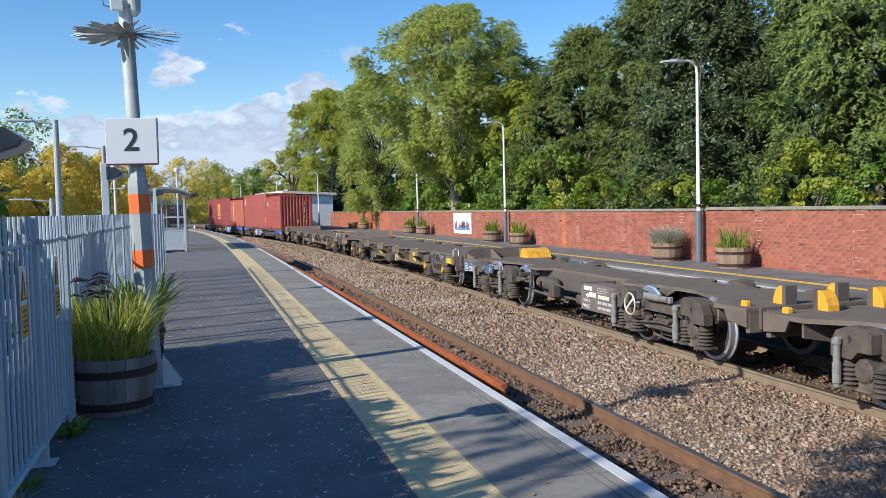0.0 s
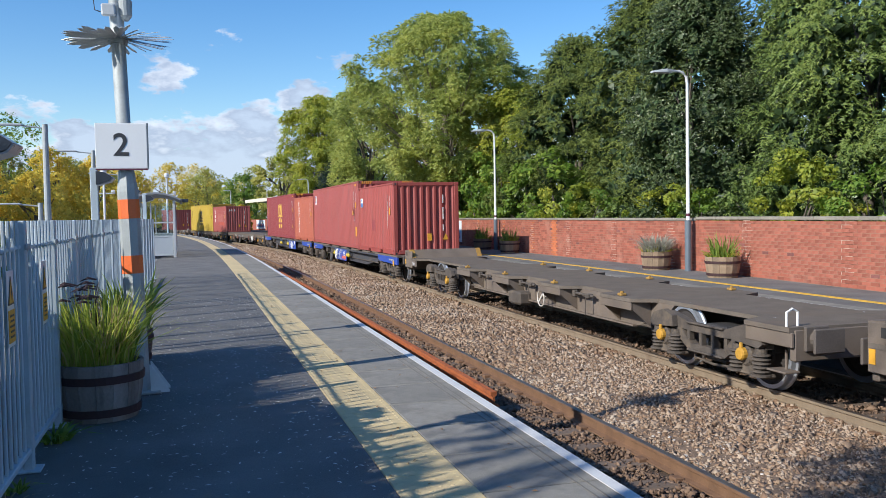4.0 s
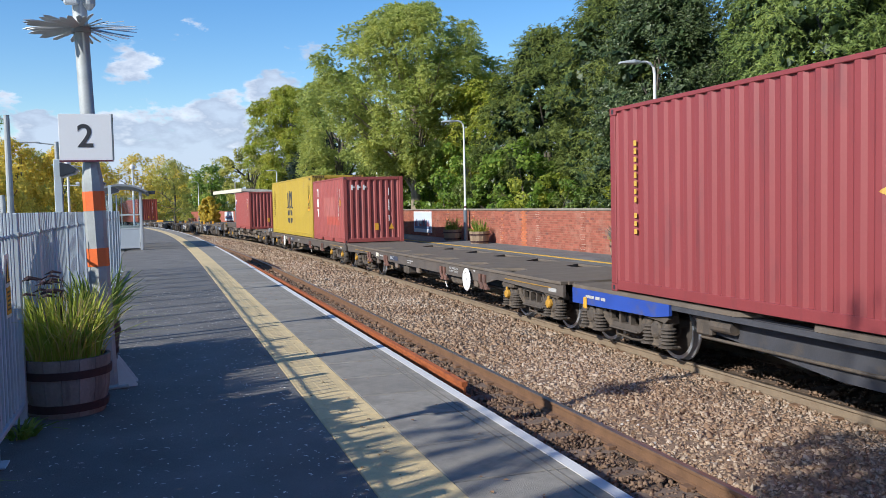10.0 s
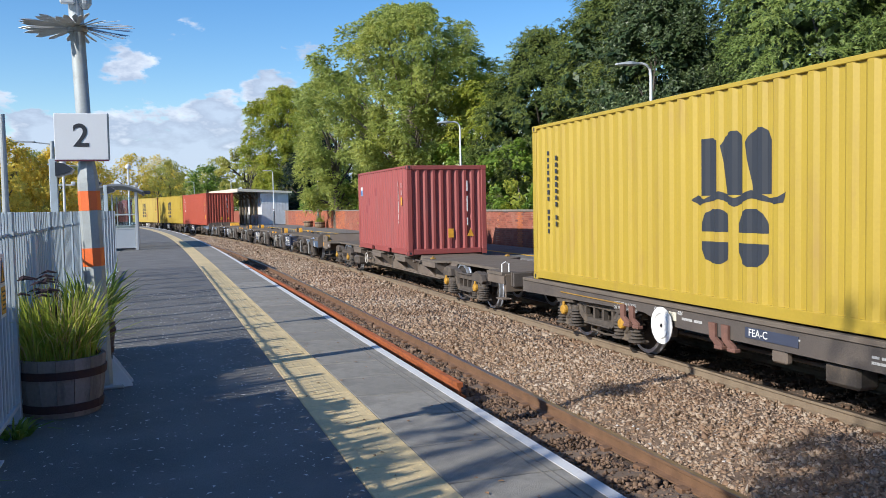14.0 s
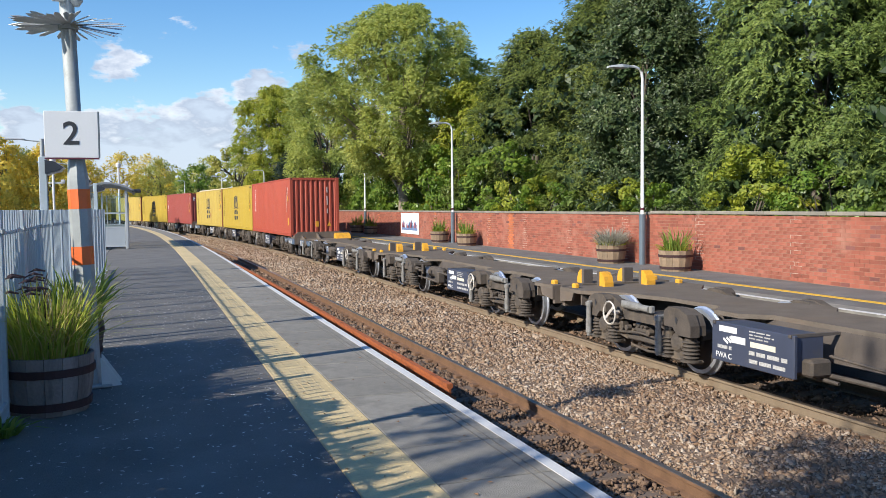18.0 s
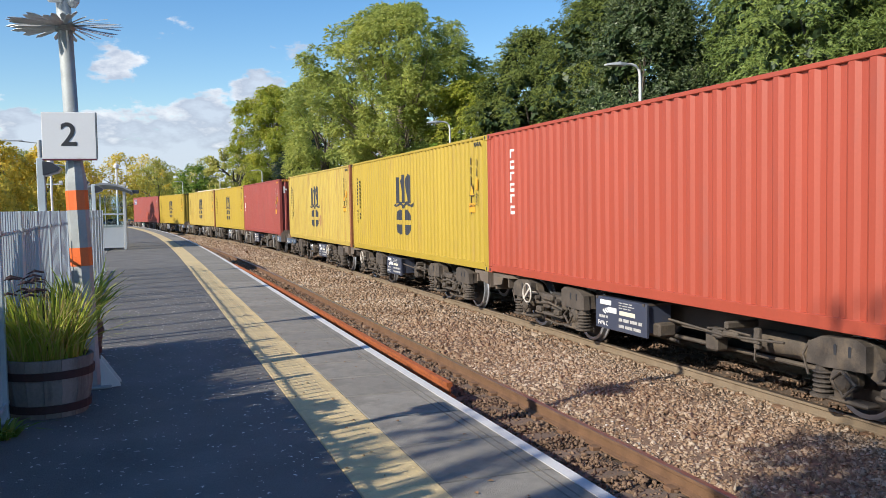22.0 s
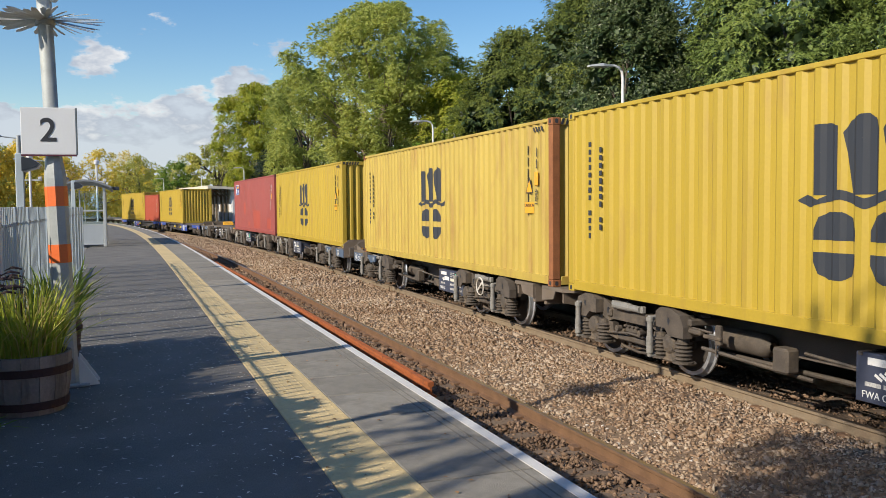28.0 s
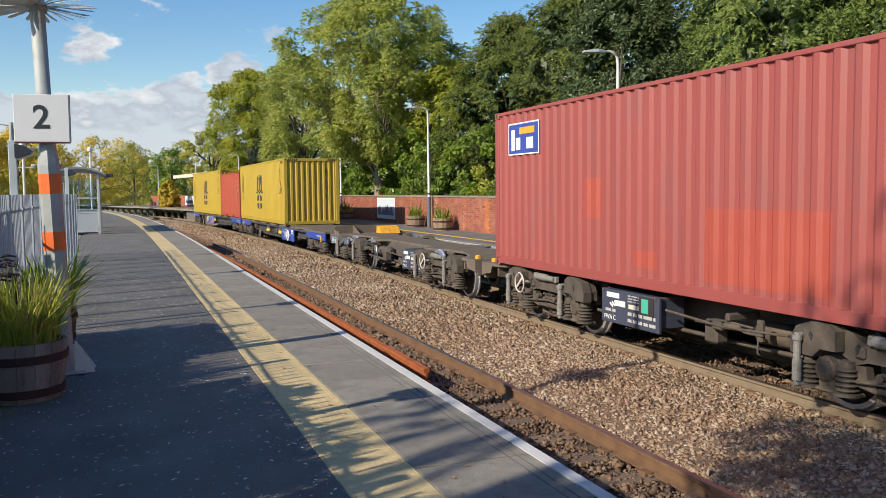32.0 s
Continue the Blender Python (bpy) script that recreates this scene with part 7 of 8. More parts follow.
# ---- the train put together: near and far ends along the line when the clip starts ----
TRAIN = []  # (wagon, near end, far end, pivot offsets)
def set_wagon(w, u0, u1, p0, p1):
    TRAIN.append((w, (u0 + u1) / 2, p0, p1))
    return w
LOADS = []  # (container, wagon index, place along the wagon)
def load(c, u):
    k = min(range(len(TRAIN)), key=lambda i: abs(TRAIN[i][1] - u) - (0 if True else 0))
    LOADS.append((c, k, u - TRAIN[k][1]))
LAB_ECO = "low grey-brown container flat wagon with slate-blue ends"
def eco(u0, u1, box, wheel, ends, green, style):
    h = (u1 - u0) / 2
    set_wagon(eco_platform(style, h, box, wheel, ends, green, LAB_ECO), u0, u1, -(h - IN[h > 6.33]), h - IN[h > 6.33])
for a, g_ in ((-16.3, True), (162.83, False), (202.88, False), (243.1, True), (283.22, True)):
    st_ = "ltf" if 200 < a < 210 else "eco"
    eco(a, a + 12.75, 1.4, 4.55, (True, False), None if a < 0 else False, st_)
    up = a > 280 or 200 < a < 210  # the middle platform may be turned about
    eco(a + 13.05, a + 25.65, 1.0 if up else -1.3, 4.4 if up else -2.45, (False, False), None if a < 0 else g_, st_)
    eco(a + 26.0, a + 38.7, -2.15 if a > 240 else -1.9, -4.1 if 240 < a < 280 else -3.3, (False, True), None if a < 0 else g_, st_)
set_wagon(fsa_wagon(9.6, -7.5, 5.75, -2.0, "brown-grimed container flat wagon with yellow panels and white handwheel"), 23.4, 42.6, -7.5, 5.75)
set_wagon(fsa_wagon(9.7, -7.75, 5.75, -1.8, "brown-grimed container flat wagon with raised end ledge", False), 43.8, 63.2, -7.75, 5.75)
set_wagon(fsa_wagon(9.9, -7.3, 6.0, 2.5, "dark brown container flat wagon carrying one short container", False), 142.0, 161.8, -7.3, 6.0)
set_wagon(fea_wagon(9.2, -7.6, 6.7, -4.3, "empty flat wagon with dark deck and yellow axle covers"), 103.1, 121.5, -7.6, 6.7)
set_wagon(fea_wagon(9.6, -8.0, 6.8, 4.6, "dark flat wagon with white disc carrying two containers"), 121.75, 140.95, -8.0, 6.8)
for u0, py in ((64.2, 1.2), (83.85, -2.95), (322.8, -2.95), (341.9, 1.2)):
    set_wagon(blue_wagon(9.45, -7.9, 7.9, py, "container flat wagon with bright blue ends and blue panel"), u0, u0 + 18.9, -7.9, 7.9)

Z20, L20, L40, HC, LC = 0, 6.058, 12.192, 2.896, 2.591
def put(c, u_near, L):
    load(c, u_near + L / 2)
# short red container at the head of the loaded part
c = container(L20, LC, C_RED, "short corrugated red container on a blue flat wagon")
common(c, L20, LC, M_WPAINT)
sticker(c, 2.35, 1.95, 0.42, 0.36, M_WPAINT, "emblem", "white and blue badge")
part("emblem_field", Mesh().box(XS - 0.003, 2.35, 1.86, 0.004, 0.38, 0.16).prism([(2.50, 2.02), (2.20, 2.02), (2.35, 2.11)], XS - 0.005, XS - 0.001, "x"), mat("badge_blue", (0.05, 0.16, 0.42), 0.5), c)
painted(c, "repair_patch", rect(0.25, 1.05, 0.5, 0.42), C_WINE, L20, "dark repair patch")
put(c, 64.62, L20)
c = container(L40, HC, C_PINK, "long faded red container with hazard corners")
common(c, L40, HC, M_WPAINT)
hazard_corner(c, L40, HC, M_YPAINT)
triangle_mark(c, -4.9, 1.45)
sticker(c, -5.55, 0.75, 0.28, 0.40, M_YPAINT)
painted(c, "emblem", rect(5.32, 2.30, 0.44, 0.46), M_WPAINT, L40, "white-edged blue badge")
painted(c, "emblem_field", rect(5.32, 2.33, 0.39, 0.36), mat("badge_royal_blue", (0.04, 0.07, 0.34), 0.5), L40, "", 0.004)
painted(c, "emblem_mark", [(5.42, 2.22), (5.42, 2.44), (5.22, 2.47), (5.28, 2.24)], M_LOGOY, L40, "", 0.0055)
put(c, 70.71, L40)
c = container(L20, LC, C_ORNG, "short orange-red container with white upright lettering")
block_word(c, 1.55, 2.18, 6, 0.245, 0.27, M_WPAINT)
common(c, L20, LC, M_WPAINT)
put(c, 83.12, L20)
c = container(L40, HC, C_WINE, "long maroon container with yellow emblem")
arch_logo(c, -0.15, 1.50, M_LOGOY)
common(c, L40, HC, M_WPAINT)
hazard_corner(c, L40, HC, M_YPAINT)
triangle_mark(c, -5.35, 0.72, 0.32)
column_marks(c, 5.35, 2.3, 12, 0.09, 0.08, M_LOGOY)
put(c, 89.20, L40)
c = container(L20, LC, C_PINK, "short faded red container with repainted patches")
block_word(c, 2.0, 2.05, 3, 0.34, 0.30, M_WPAINT)
block_word(c, LC - 0.42, -0.86, 3, 0.20, 0.19, M_WPAINT, False, True, L20)
painted(c, "repair_patch", rect(-0.35, 1.42, 2.3, 0.80), mat("pale_red_patch", (0.35, 0.105, 0.09), 0.6, var=0.15), L20, "paler repainted patch")
painted(c, "repair_patch", rect(-0.9, 0.86, 2.4, 0.34), M_PATCH, L20, "bright red repainted patch", 0.0035)
common(c, L20, LC, M_WPAINT)
put(c, 121.95, L20)
put(yellow40(C_YEL, "long yellow container with slate emblem and hazard corners"), 128.25, L40)
c = container(L20, LC, C_PINK, "short faded red container alone on its wagon")
common(c, L20, LC, M_WPAINT)
sticker(c, 2.5, 1.95, 0.26, 0.30, M_WPAINT, "emblem")
part("emblem_field", Mesh().box(XS - 0.003, 2.5, 1.90, 0.004, 0.22, 0.18), mat("badge_blue", (0.05, 0.16, 0.42), 0.5), c)
for y, z in ((1.6, 1.6), (0.6, 1.9), (1.9, 1.35)):
    painted(c, "repair_patch", rect(y, z, 0.25, 0.25), C_WINE, L20)
put(c, 148.95, L20)
c = container(L40, HC, C_VERM, "long vermilion container with white upright lettering")
block_word(c, 4.9, 2.42, 6, 0.17, 0.20, M_WPAINT, L=L40)
common(c, L40, HC, M_WPAINT)
triangle_mark(c, -5.55, 1.75)
sticker(c, -5.55, 0.75, 0.26, 0.36, M_YPAINT)
put(c, 203.7, L40)
put(yellow40(C_YEL, "long yellow container with slate emblem and hazard corners"), 215.92, L40)
put(yellow40(C_YEL2, "long pale yellow container with rusted corner post and a scar", True, True), 228.45, L40)
c = container(L40, HC, C_RED, "long red container with white lettering on its end")
block_word(c, 5.55, 2.05, 3, 0.34, 0.26, M_WPAINT, L=L40)
block_word(c, HC - 0.55, -0.95, 3, 0.34, 0.24, M_WPAINT, False, True, L40)
common(c, L40, HC, M_WPAINT)
hazard_corner(c, L40, HC, M_YPAINT)
triangle_mark(c, -5.1, 1.60, 0.3)
sticker(c, -5.1, 1.22, 0.30, 0.24, M_YPAINT)
part("sticker", Mesh().box(0.75, -L40 / 2 + 0.017, 0.45, 0.55, 0.006, 0.22), M_YPAINT, c)
put(c, 243.25, L40)
for u, m_, r in ((255.6, C_YEL, False), (268.35, C_YEL2, True), (283.25, C_YEL, False)):
    put(yellow40(m_, "long yellow container with slate emblem and streaked sides" if r else "long yellow container with slate emblem and hazard corners", r), u, L40)
c = container(L40, HC, C_PINK, "long faded red container with repainted patches and a blue badge")
common(c, L40, HC, M_WPAINT)
sticker(c, 4.87, 2.36, 1.24, 0.58, M_WPAINT, "emblem", "blue and white badge")
part("emblem_field", Mesh().box(XS - 0.003, 4.87, 2.36, 0.004, 1.18, 0.53), mat("badge_royal_blue", (0.04, 0.07, 0.34), 0.5), c)
part("emblem_mark", Mesh().box(XS - 0.006, 5.28, 2.34, 0.004, 0.14, 0.38).box(XS - 0.006, 5.07, 2.27, 0.004, 0.18, 0.22).box(XS - 0.006, 4.60, 2.27, 0.004, 0.26, 0.20), M_WPAINT, c)
part("emblem_mark", Mesh().box(XS - 0.006, 4.72, 2.50, 0.004, 0.60, 0.12), M_YPAINT, c)
for y, z, w_, h_ in ((2.48, 1.30, 0.45, 0.62), (-1.25, 0.72, 2.1, 0.92), (1.07, 0.44, 0.62, 0.24), (-4.6, 0.55, 1.1, 0.5)):
    painted(c, "repair_patch", rect(y, z, w_, h_), M_PATCH, L40, "bright red repainted patch")
put(c, 296.0, L40)
put(yellow40(C_YEL, "long yellow container with slate emblem and hazard corners"), 329.8, L40)
c = container(L20, LC, C_VERM, "short red container between two yellow ones")
common(c, L20, LC, M_WPAINT)
put(c, 342.25, L20)
put(yellow40(C_YEL, "long yellow container with slate emblem and hazard corners"), 348.5, L40)
bpy.context.view_layer.update()

# ---- brick wall of the far platform ----
def brick_wall():
    w = setting("wall_far", sweep(lambda s: wall_o(s) - 0.006, FAR_Z - 0.2, lambda s: wall_o(s) + 0.215, 1.175, 4, 80, 1.0), M_MORTAR, "weathered red brick boundary wall behind the far platform", "wall")
    bd = {}
    for nm, m_, l in (("r", M_BRICK, 0.215), ("o", M_BRICK2, 0.215), ("d", M_BRICK3, 0.215)):
        bd[nm] = Mesh().box(0, 0, 0, 0.03, l, 0.065, bev=0.003).data("brick", m_)
    joined = {"r": Mesh(), "o": Mesh(), "d": Mesh()}
    rg = random.Random(9)
    count = 0
    tilt = lambda s: math.degrees(math.atan2(-(wall_o(s + 1) - wall_o(s - 1)), 2.0))
    nc = 17
    for k in range(int(73 / 0.225)):
        for j in range(nc):
            s = 6.0 + 0.225 * k + (0.1125 if j % 2 else 0)
            zone = s % 3.35
            pier = zone < 0.34
            n = "r"
            q = rg.random()
            if (28.0 < s < 28.5) or (58 < s < 76 and q < 0.55) or (pier and s > 30 and q < 0.25):
                n = "o"
            elif q < 0.02:
                n = "d"
            proud = rg.uniform(-0.002, 0.002) - (0.006 if pier else 0)
            m = spot(s, wall_o(s) + 0.005 + proud, FAR_Z + 0.045 + 0.0757 * j, tilt(s))
            if 12.5 < s < 17.0 and count < 300 and j > 1:
                part("brick", bd[n], None, w, m=m)
                count += 1
            else:
                joined[n].box(0, 0, 0, 0.03, 0.215, 0.065, m)
    for n, m_ in (("r", M_BRICK), ("o", M_BRICK2), ("d", M_BRICK3)):
        if joined[n].f:
            tagged(part("brickwork", joined[n], m_, w), kind="stuff")
    pm = Mesh()
    for s0 in [3.35 * i + 0.17 for i in range(2, 12)]:
        for j in range(nc):
            if rg.random() < 0.72:
                half = 0.1125 if j % 2 else 0.0
                pm.box(0, 0, 0, 0.004, rg.uniform(0.2, 0.36), 0.009, spot(s0 + rg.uniform(-0.04, 0.04), wall_o(s0) - 0.0115, FAR_Z + 0.045 + 0.0757 * j + 0.038, tilt(s0)))
                for d in (-0.1125, 0.1125):
                    pm.box(0, 0, 0, 0.004, 0.009, 0.066, spot(s0 + d + half - 0.056, wall_o(s0) - 0.0115, FAR_Z + 0.045 + 0.0757 * j, tilt(s0)))
    part("pale_joint", pm, M_PALEM, w, "pale repointed joints")
    for s in np.arange(6.0, 80, 0.9):
        z = 1.215 + (0.03 if s < 19.0 else 0.0)
        part("coping_stone", shared("cstone", lambda: Mesh().box(0, 0, 0, 0.30, 0.893, 0.075, bev=0.012).data("coping_stone", M_STONE)), None, w, m=spot(float(s), wall_o(float(s)) + 0.11, z, tilt(float(s))) @ pose(0, 0, 0, rg.uniform(-0.3, 0.3), 0, 0))
    w2 = setting("wall_far_end", sweep(lambda s: wall_o(s), FAR_Z - 0.1, lambda s: wall_o(s) + 0.2, 1.2, 92, 118, 1.0), M_BRICK, "brick boundary wall beyond the platform building", "wall")
brick_wall()

# ---- ballast ----
def stones(name, zones, material, label, seed):
    """Angular broken stones, one blunt eight-sided piece each; zones: (s0, s1, o0, o1, pieces a square metre, size, height)."""
    rg = np.random.RandomState(seed)
    tip = np.array([(1, 0, 0), (-1, 0, 0), (0, 1, 0), (0, -1, 0), (0, 0, 1), (0, 0, -1)], float)
    tris = np.array([(0, 2, 4), (2, 1, 4), (1, 3, 4), (3, 0, 4), (2, 0, 5), (1, 2, 5), (3, 1, 5), (0, 3, 5)])
    P = []
    for s0, s1, o0, o1, dens, size, top in zones:
        k = int((s1 - s0) * (o1 - o0) * dens)
        P.append(np.c_[rg.uniform(s0, s1, k), rg.uniform(o0, o1, k), rg.lognormal(0, 0.28, k) * size, top + rg.uniform(-0.030, 0.012, k)])
    A = np.concatenate(P)
    n = len(A)
    xy = np.array([at(s, o)[:2] for s, o in A[:, :2]])
    hump = 0.05 * np.clip(1 - ((A[:, 1] - 3.69) / 1.1) ** 2, 0, 1)
    V = tip[None] * A[:, 2][:, None, None] * rg.uniform(0.7, 1.35, (n, 1, 3)) * np.array([1.25, 0.95, 0.75]) * rg.uniform(0.75, 1.25, (n, 6, 1)) + rg.normal(size=(n, 6, 3)) * A[:, 2][:, None, None] * 0.30
    q = rg.normal(size=(n, 4)) * np.array([1.0, 0.42, 0.42, 1.0])  # most lie flat
    q /= np.linalg.norm(q, axis=1)[:, None]
    w, x, y, zz = q.T
    Rm = np.stack([np.stack([1 - 2 * (y * y + zz * zz), 2 * (x * y - zz * w), 2 * (x * zz + y * w)], -1), np.stack([2 * (x * y + zz * w), 1 - 2 * (x * x + zz * zz), 2 * (y * zz - x * w)], -1), np.stack([2 * (x * zz - y * w), 2 * (y * zz + x * w), 1 - 2 * (x * x + y * y)], -1)], 1)
    V = np.einsum("nij,nkj->nki", Rm, V) + np.c_[xy, A[:, 3] + hump][:, None, :]
    F = (tris[None] + 6 * np.arange(n)[:, None, None]).reshape(-1, 3)
    ob = part(name, quad_mesh(name, V.reshape(-1, 3), F, material), None, None)
    return tagged(ob, label, "ballast", "", "stuff")
def ballast():
    z = RAIL_Z - 0.145
    near = [(4.5, 13, 2.30, 5.08, 1300, 0.0215, z), (13, 26, 2.30, 5.08, 560, 0.030, z), (26, 44, 2.30, 5.08, 260, 0.040, z), (44, 80, 2.30, 5.08, 110, 0.050, z)]
    stones("ballast", near, M_BALLAST, "angular brown and pinkish ballast stones between the tracks", 4)
    low = []
    for o0, o1, k, zt in ((0.05, 0.68, 0.75, z - 0.022), (0.80, 2.17, 0.85, z - 0.020), (5.2, 6.6, 0.4, z - 0.02)):
        low += [(4.5, 13, o0, o1, 800 * k, 0.0215, zt), (13, 26, o0, o1, 360 * k, 0.030, zt), (26, 50, o0, o1, 90 * k, 0.045, zt)]
    stones("grimy_ballast", low, M_GRIMY, "dark grimy ballast stones round the sleepers", 5)
def quad_mesh(name, V, F, material):
    me = bpy.data.meshes.new(name)
    nv, nf, k = len(V), len(F), F.shape[1]
    me.vertices.add(nv)
    me.vertices.foreach_set("co", np.ascontiguousarray(V, dtype=np.float32).ravel())
    me.loops.add(nf * k)
    me.loops.foreach_set("vertex_index", np.ascontiguousarray(F, dtype=np.int32).ravel())
    me.polygons.add(nf)
    me.polygons.foreach_set("loop_start", np.arange(0, nf * k, k, dtype=np.int32))
    me.polygons.foreach_set("loop_total", np.full(nf, k, dtype=np.int32))
    me.update(calc_edges=True)
    me.validate()
    me.materials.append(material)
    return me
ballast()
PALE_S, PALE_O = 7.75, 3.49
def pale_stones():
    rg = random.Random(31)
    me = Mesh()
    for i in range(520):
        r, a = abs(rg.gauss(0, 0.55)), rg.uniform(0, 6.283)
        x, y, _ = at(PALE_S + 0.75 * r * math.cos(a), PALE_O + 0.6 * r * math.sin(a))
        k = rg.uniform(0.010, 0.022)
        me.box(0, 0, 0, k * 2, k * 1.4, k * 0.9, pose(x, y, RAIL_Z - 0.118 + rg.uniform(-.012, .012), rg.uniform(-30, 30), rg.uniform(-30, 30), rg.uniform(0, 360)), bev=k * 0.15)
    tagged(part("pale_stones", me, mat("pale_ballast", (0.52, 0.49, 0.46), 0.9, var=0.2, scale=9, island=0.3), None), "whitish dust-covered stones among the brown ballast", "ballast", "", "stuff")
pale_stones()
def mound():
    me = Mesh()
    rings = []
    for i in range(90):
        s = -5 + i * 1.6
        rings.append([(*at(s, o)[:2], z) for o, z in ((2.35, -1.109), (2.7, -1.045), (3.2, -1.02), (3.7, -1.012), (4.2, -1.02), (4.7, -1.045), (5.05, -1.109))])
    return me.loft(rings, False)
setting("ballast_shoulder", mound(), mat("shoulder_ballast", (0.19, 0.130, 0.086), 0.95, var=0.5, scale=14, bump=1.0, bscale=30, dirt=(0.09, 0.06, 0.042), dirt_amt=0.45, dirt_scale=12), "low ridge of stone ballast between the tracks", "track bed")

# ---- trees ----
def leaves(name, parent, clumps, n, size, material, seed, droop=0.0, aspect=0.55):
    """Many small leaves round clump centres; clumps: rows of (x, y, z, rx, ry, rz)."""
    rg = np.random.RandomState(seed)
    C = np.array(clumps, float)
    vol = C[:, 3] * C[:, 4] * C[:, 5]
    idx = rg.choice(len(C), n, p=vol ** 0.66 / (vol ** 0.66).sum())
    d = rg.normal(size=(n, 3))
    d /= np.linalg.norm(d, axis=1)[:, None]
    r = rg.uniform(0.35, 1.0, n) ** 0.5
    pos = C[idx, :3] + d * r[:, None] * C[idx, 3:6]
    out = pos - C[:, :3].mean(axis=0)
    out /= np.linalg.norm(out, axis=1)[:, None] + 1e-6
    nrm = d * 0.5 + out * 0.8 + rg.normal(size=(n, 3)) * 0.55 + np.array([0, 0, 0.3])
    nrm /= np.linalg.norm(nrm, axis=1)[:, None]
    t = rg.normal(size=(n, 3)) + np.array([0, 0, -droop * 2])
    u = np.cross(nrm, t)
    u /= np.linalg.norm(u, axis=1)[:, None] + 1e-9
    v = np.cross(nrm, u)
    sz = size * rg.uniform(0.6, 1.35, n)[:, None]
    V = np.stack([pos - v * sz, pos + u * sz * aspect + v * sz * 0.1, pos + v * sz, pos - u * sz * aspect + v * sz * 0.1], 1).reshape(-1, 3)
    F = np.arange(4 * n).reshape(-1, 4)
    return part(name, quad_mesh(name, V, F, material), None, parent)
def sprays(name, parent, clumps, n, k, length, leaf, wid, material, seed, up=0.0, droop=0.6, axis=0.7):
    """Leafy twigs: n of them start in the clumps, lean outwards and hang; each carries k narrow leaves to both sides."""
    rg = np.random.RandomState(seed)
    C = np.array(clumps, float)
    vol = C[:, 3] * C[:, 4] * C[:, 5]
    idx = rg.choice(len(C), n, p=vol ** 0.66 / (vol ** 0.66).sum())
    d = rg.normal(size=(n, 3))
    d /= np.linalg.norm(d, axis=1)[:, None]
    pos = C[idx, :3] + d * (rg.uniform(0.2, 1.0, n) ** 0.5)[:, None] * C[idx, 3:6]
    rad = pos * np.array([1, 1, 0])
    rad /= np.linalg.norm(rad, axis=1)[:, None] + 1e-6
    way = rad * axis + d * 0.6 + rg.normal(size=(n, 3)) * 0.25 + np.array([0, 0, up])
    way /= np.linalg.norm(way, axis=1)[:, None]
    ln = length * rg.uniform(0.6, 1.4, n)
    t = (np.arange(k) + rg.uniform(0.1, 0.9, (n, k))) / k
    P = pos[:, None] + way[:, None] * (ln[:, None] * t)[..., None]
    P[..., 2] -= droop * ln[:, None] * t * t
    tan = way[:, None] + np.zeros((n, k, 1))
    tan[..., 2] -= 2 * droop * t
    tan /= np.linalg.norm(tan, axis=2)[..., None]
    side = np.cross(way, rg.normal(size=(n, 3)) * 0.35 + np.array([0, 0, 1.0]))
    side /= np.linalg.norm(side, axis=1)[:, None] + 1e-6
    sg = np.where(np.arange(k) % 2, 1.0, -1.0)[None, :, None]
    ax = tan * 0.75 + side[:, None] * sg * 0.8 + rg.normal(size=(n, k, 3)) * 0.28
    ax /= np.linalg.norm(ax, axis=2)[..., None]
    nr = np.cross(tan, side[:, None]) * 0.35 + rad[:, None] * 0.9 + d[:, None] * 0.3 + np.array([0, 0, 0.35]) + rg.normal(size=(n, k, 3)) * 0.4
    w = np.cross(ax, nr)
    w /= np.linalg.norm(w, axis=2)[..., None] + 1e-6
    sz = leaf * rg.uniform(0.6, 1.3, (n, k, 1))
    w = w * sz * wid
    V = np.stack([P - w * 0.5, P + w * 0.5, P + ax * sz], 2).reshape(-1, 3)
    return part(name, quad_mesh(name, V, np.arange(3 * n * k).reshape(-1, 3), material), None, parent)
def crown_clumps(rg, n, rx, ry, z0, z1, cr, shape="round", hollow=0.45):
    out = []
    p1, p2, p3 = (rg.uniform(0, 6.283) for i in range(3))
    while len(out) < n:
        a, h = rg.uniform(0, 6.283), rg.random()
        z = z0 + (z1 - z0) * h
        if shape == "round":
            k = math.sqrt(max(0.02, 1 - (2 * h - 1) ** 2))
        elif shape == "full":
            k = (0.80 + 0.2 * h / 0.45) if h < 0.45 else math.sqrt(max(0.02, 1 - ((h - 0.45) / 0.55) ** 2))
        elif shape == "ash":
            k = float(np.interp(h, (0, 0.15, 0.35, 0.6, 0.8, 0.92, 1), (0.50, 0.78, 0.96, 1.0, 0.80, 0.55, 0.22)))
        elif shape == "cone":
            k = (1 - h) ** 0.75 + 0.04
        else:
            k = (1 - h ** 2.2) ** 0.6 + 0.03
        k *= 1 + 0.10 * math.sin(2 * a + p1 + 3 * h) + 0.08 * math.sin(3 * a + p2 + 7 * h) + 0.05 * math.sin(5 * a + p3 + 13 * h)
        r = rg.uniform(hollow, 1.0) ** 0.6 * k
        c = cr * rg.uniform(0.6, 1.35)
        out.append((rx * r * math.cos(a), ry * r * math.sin(a), z, c, c, c * rg.uniform(0.6, 1.0)))
    return out
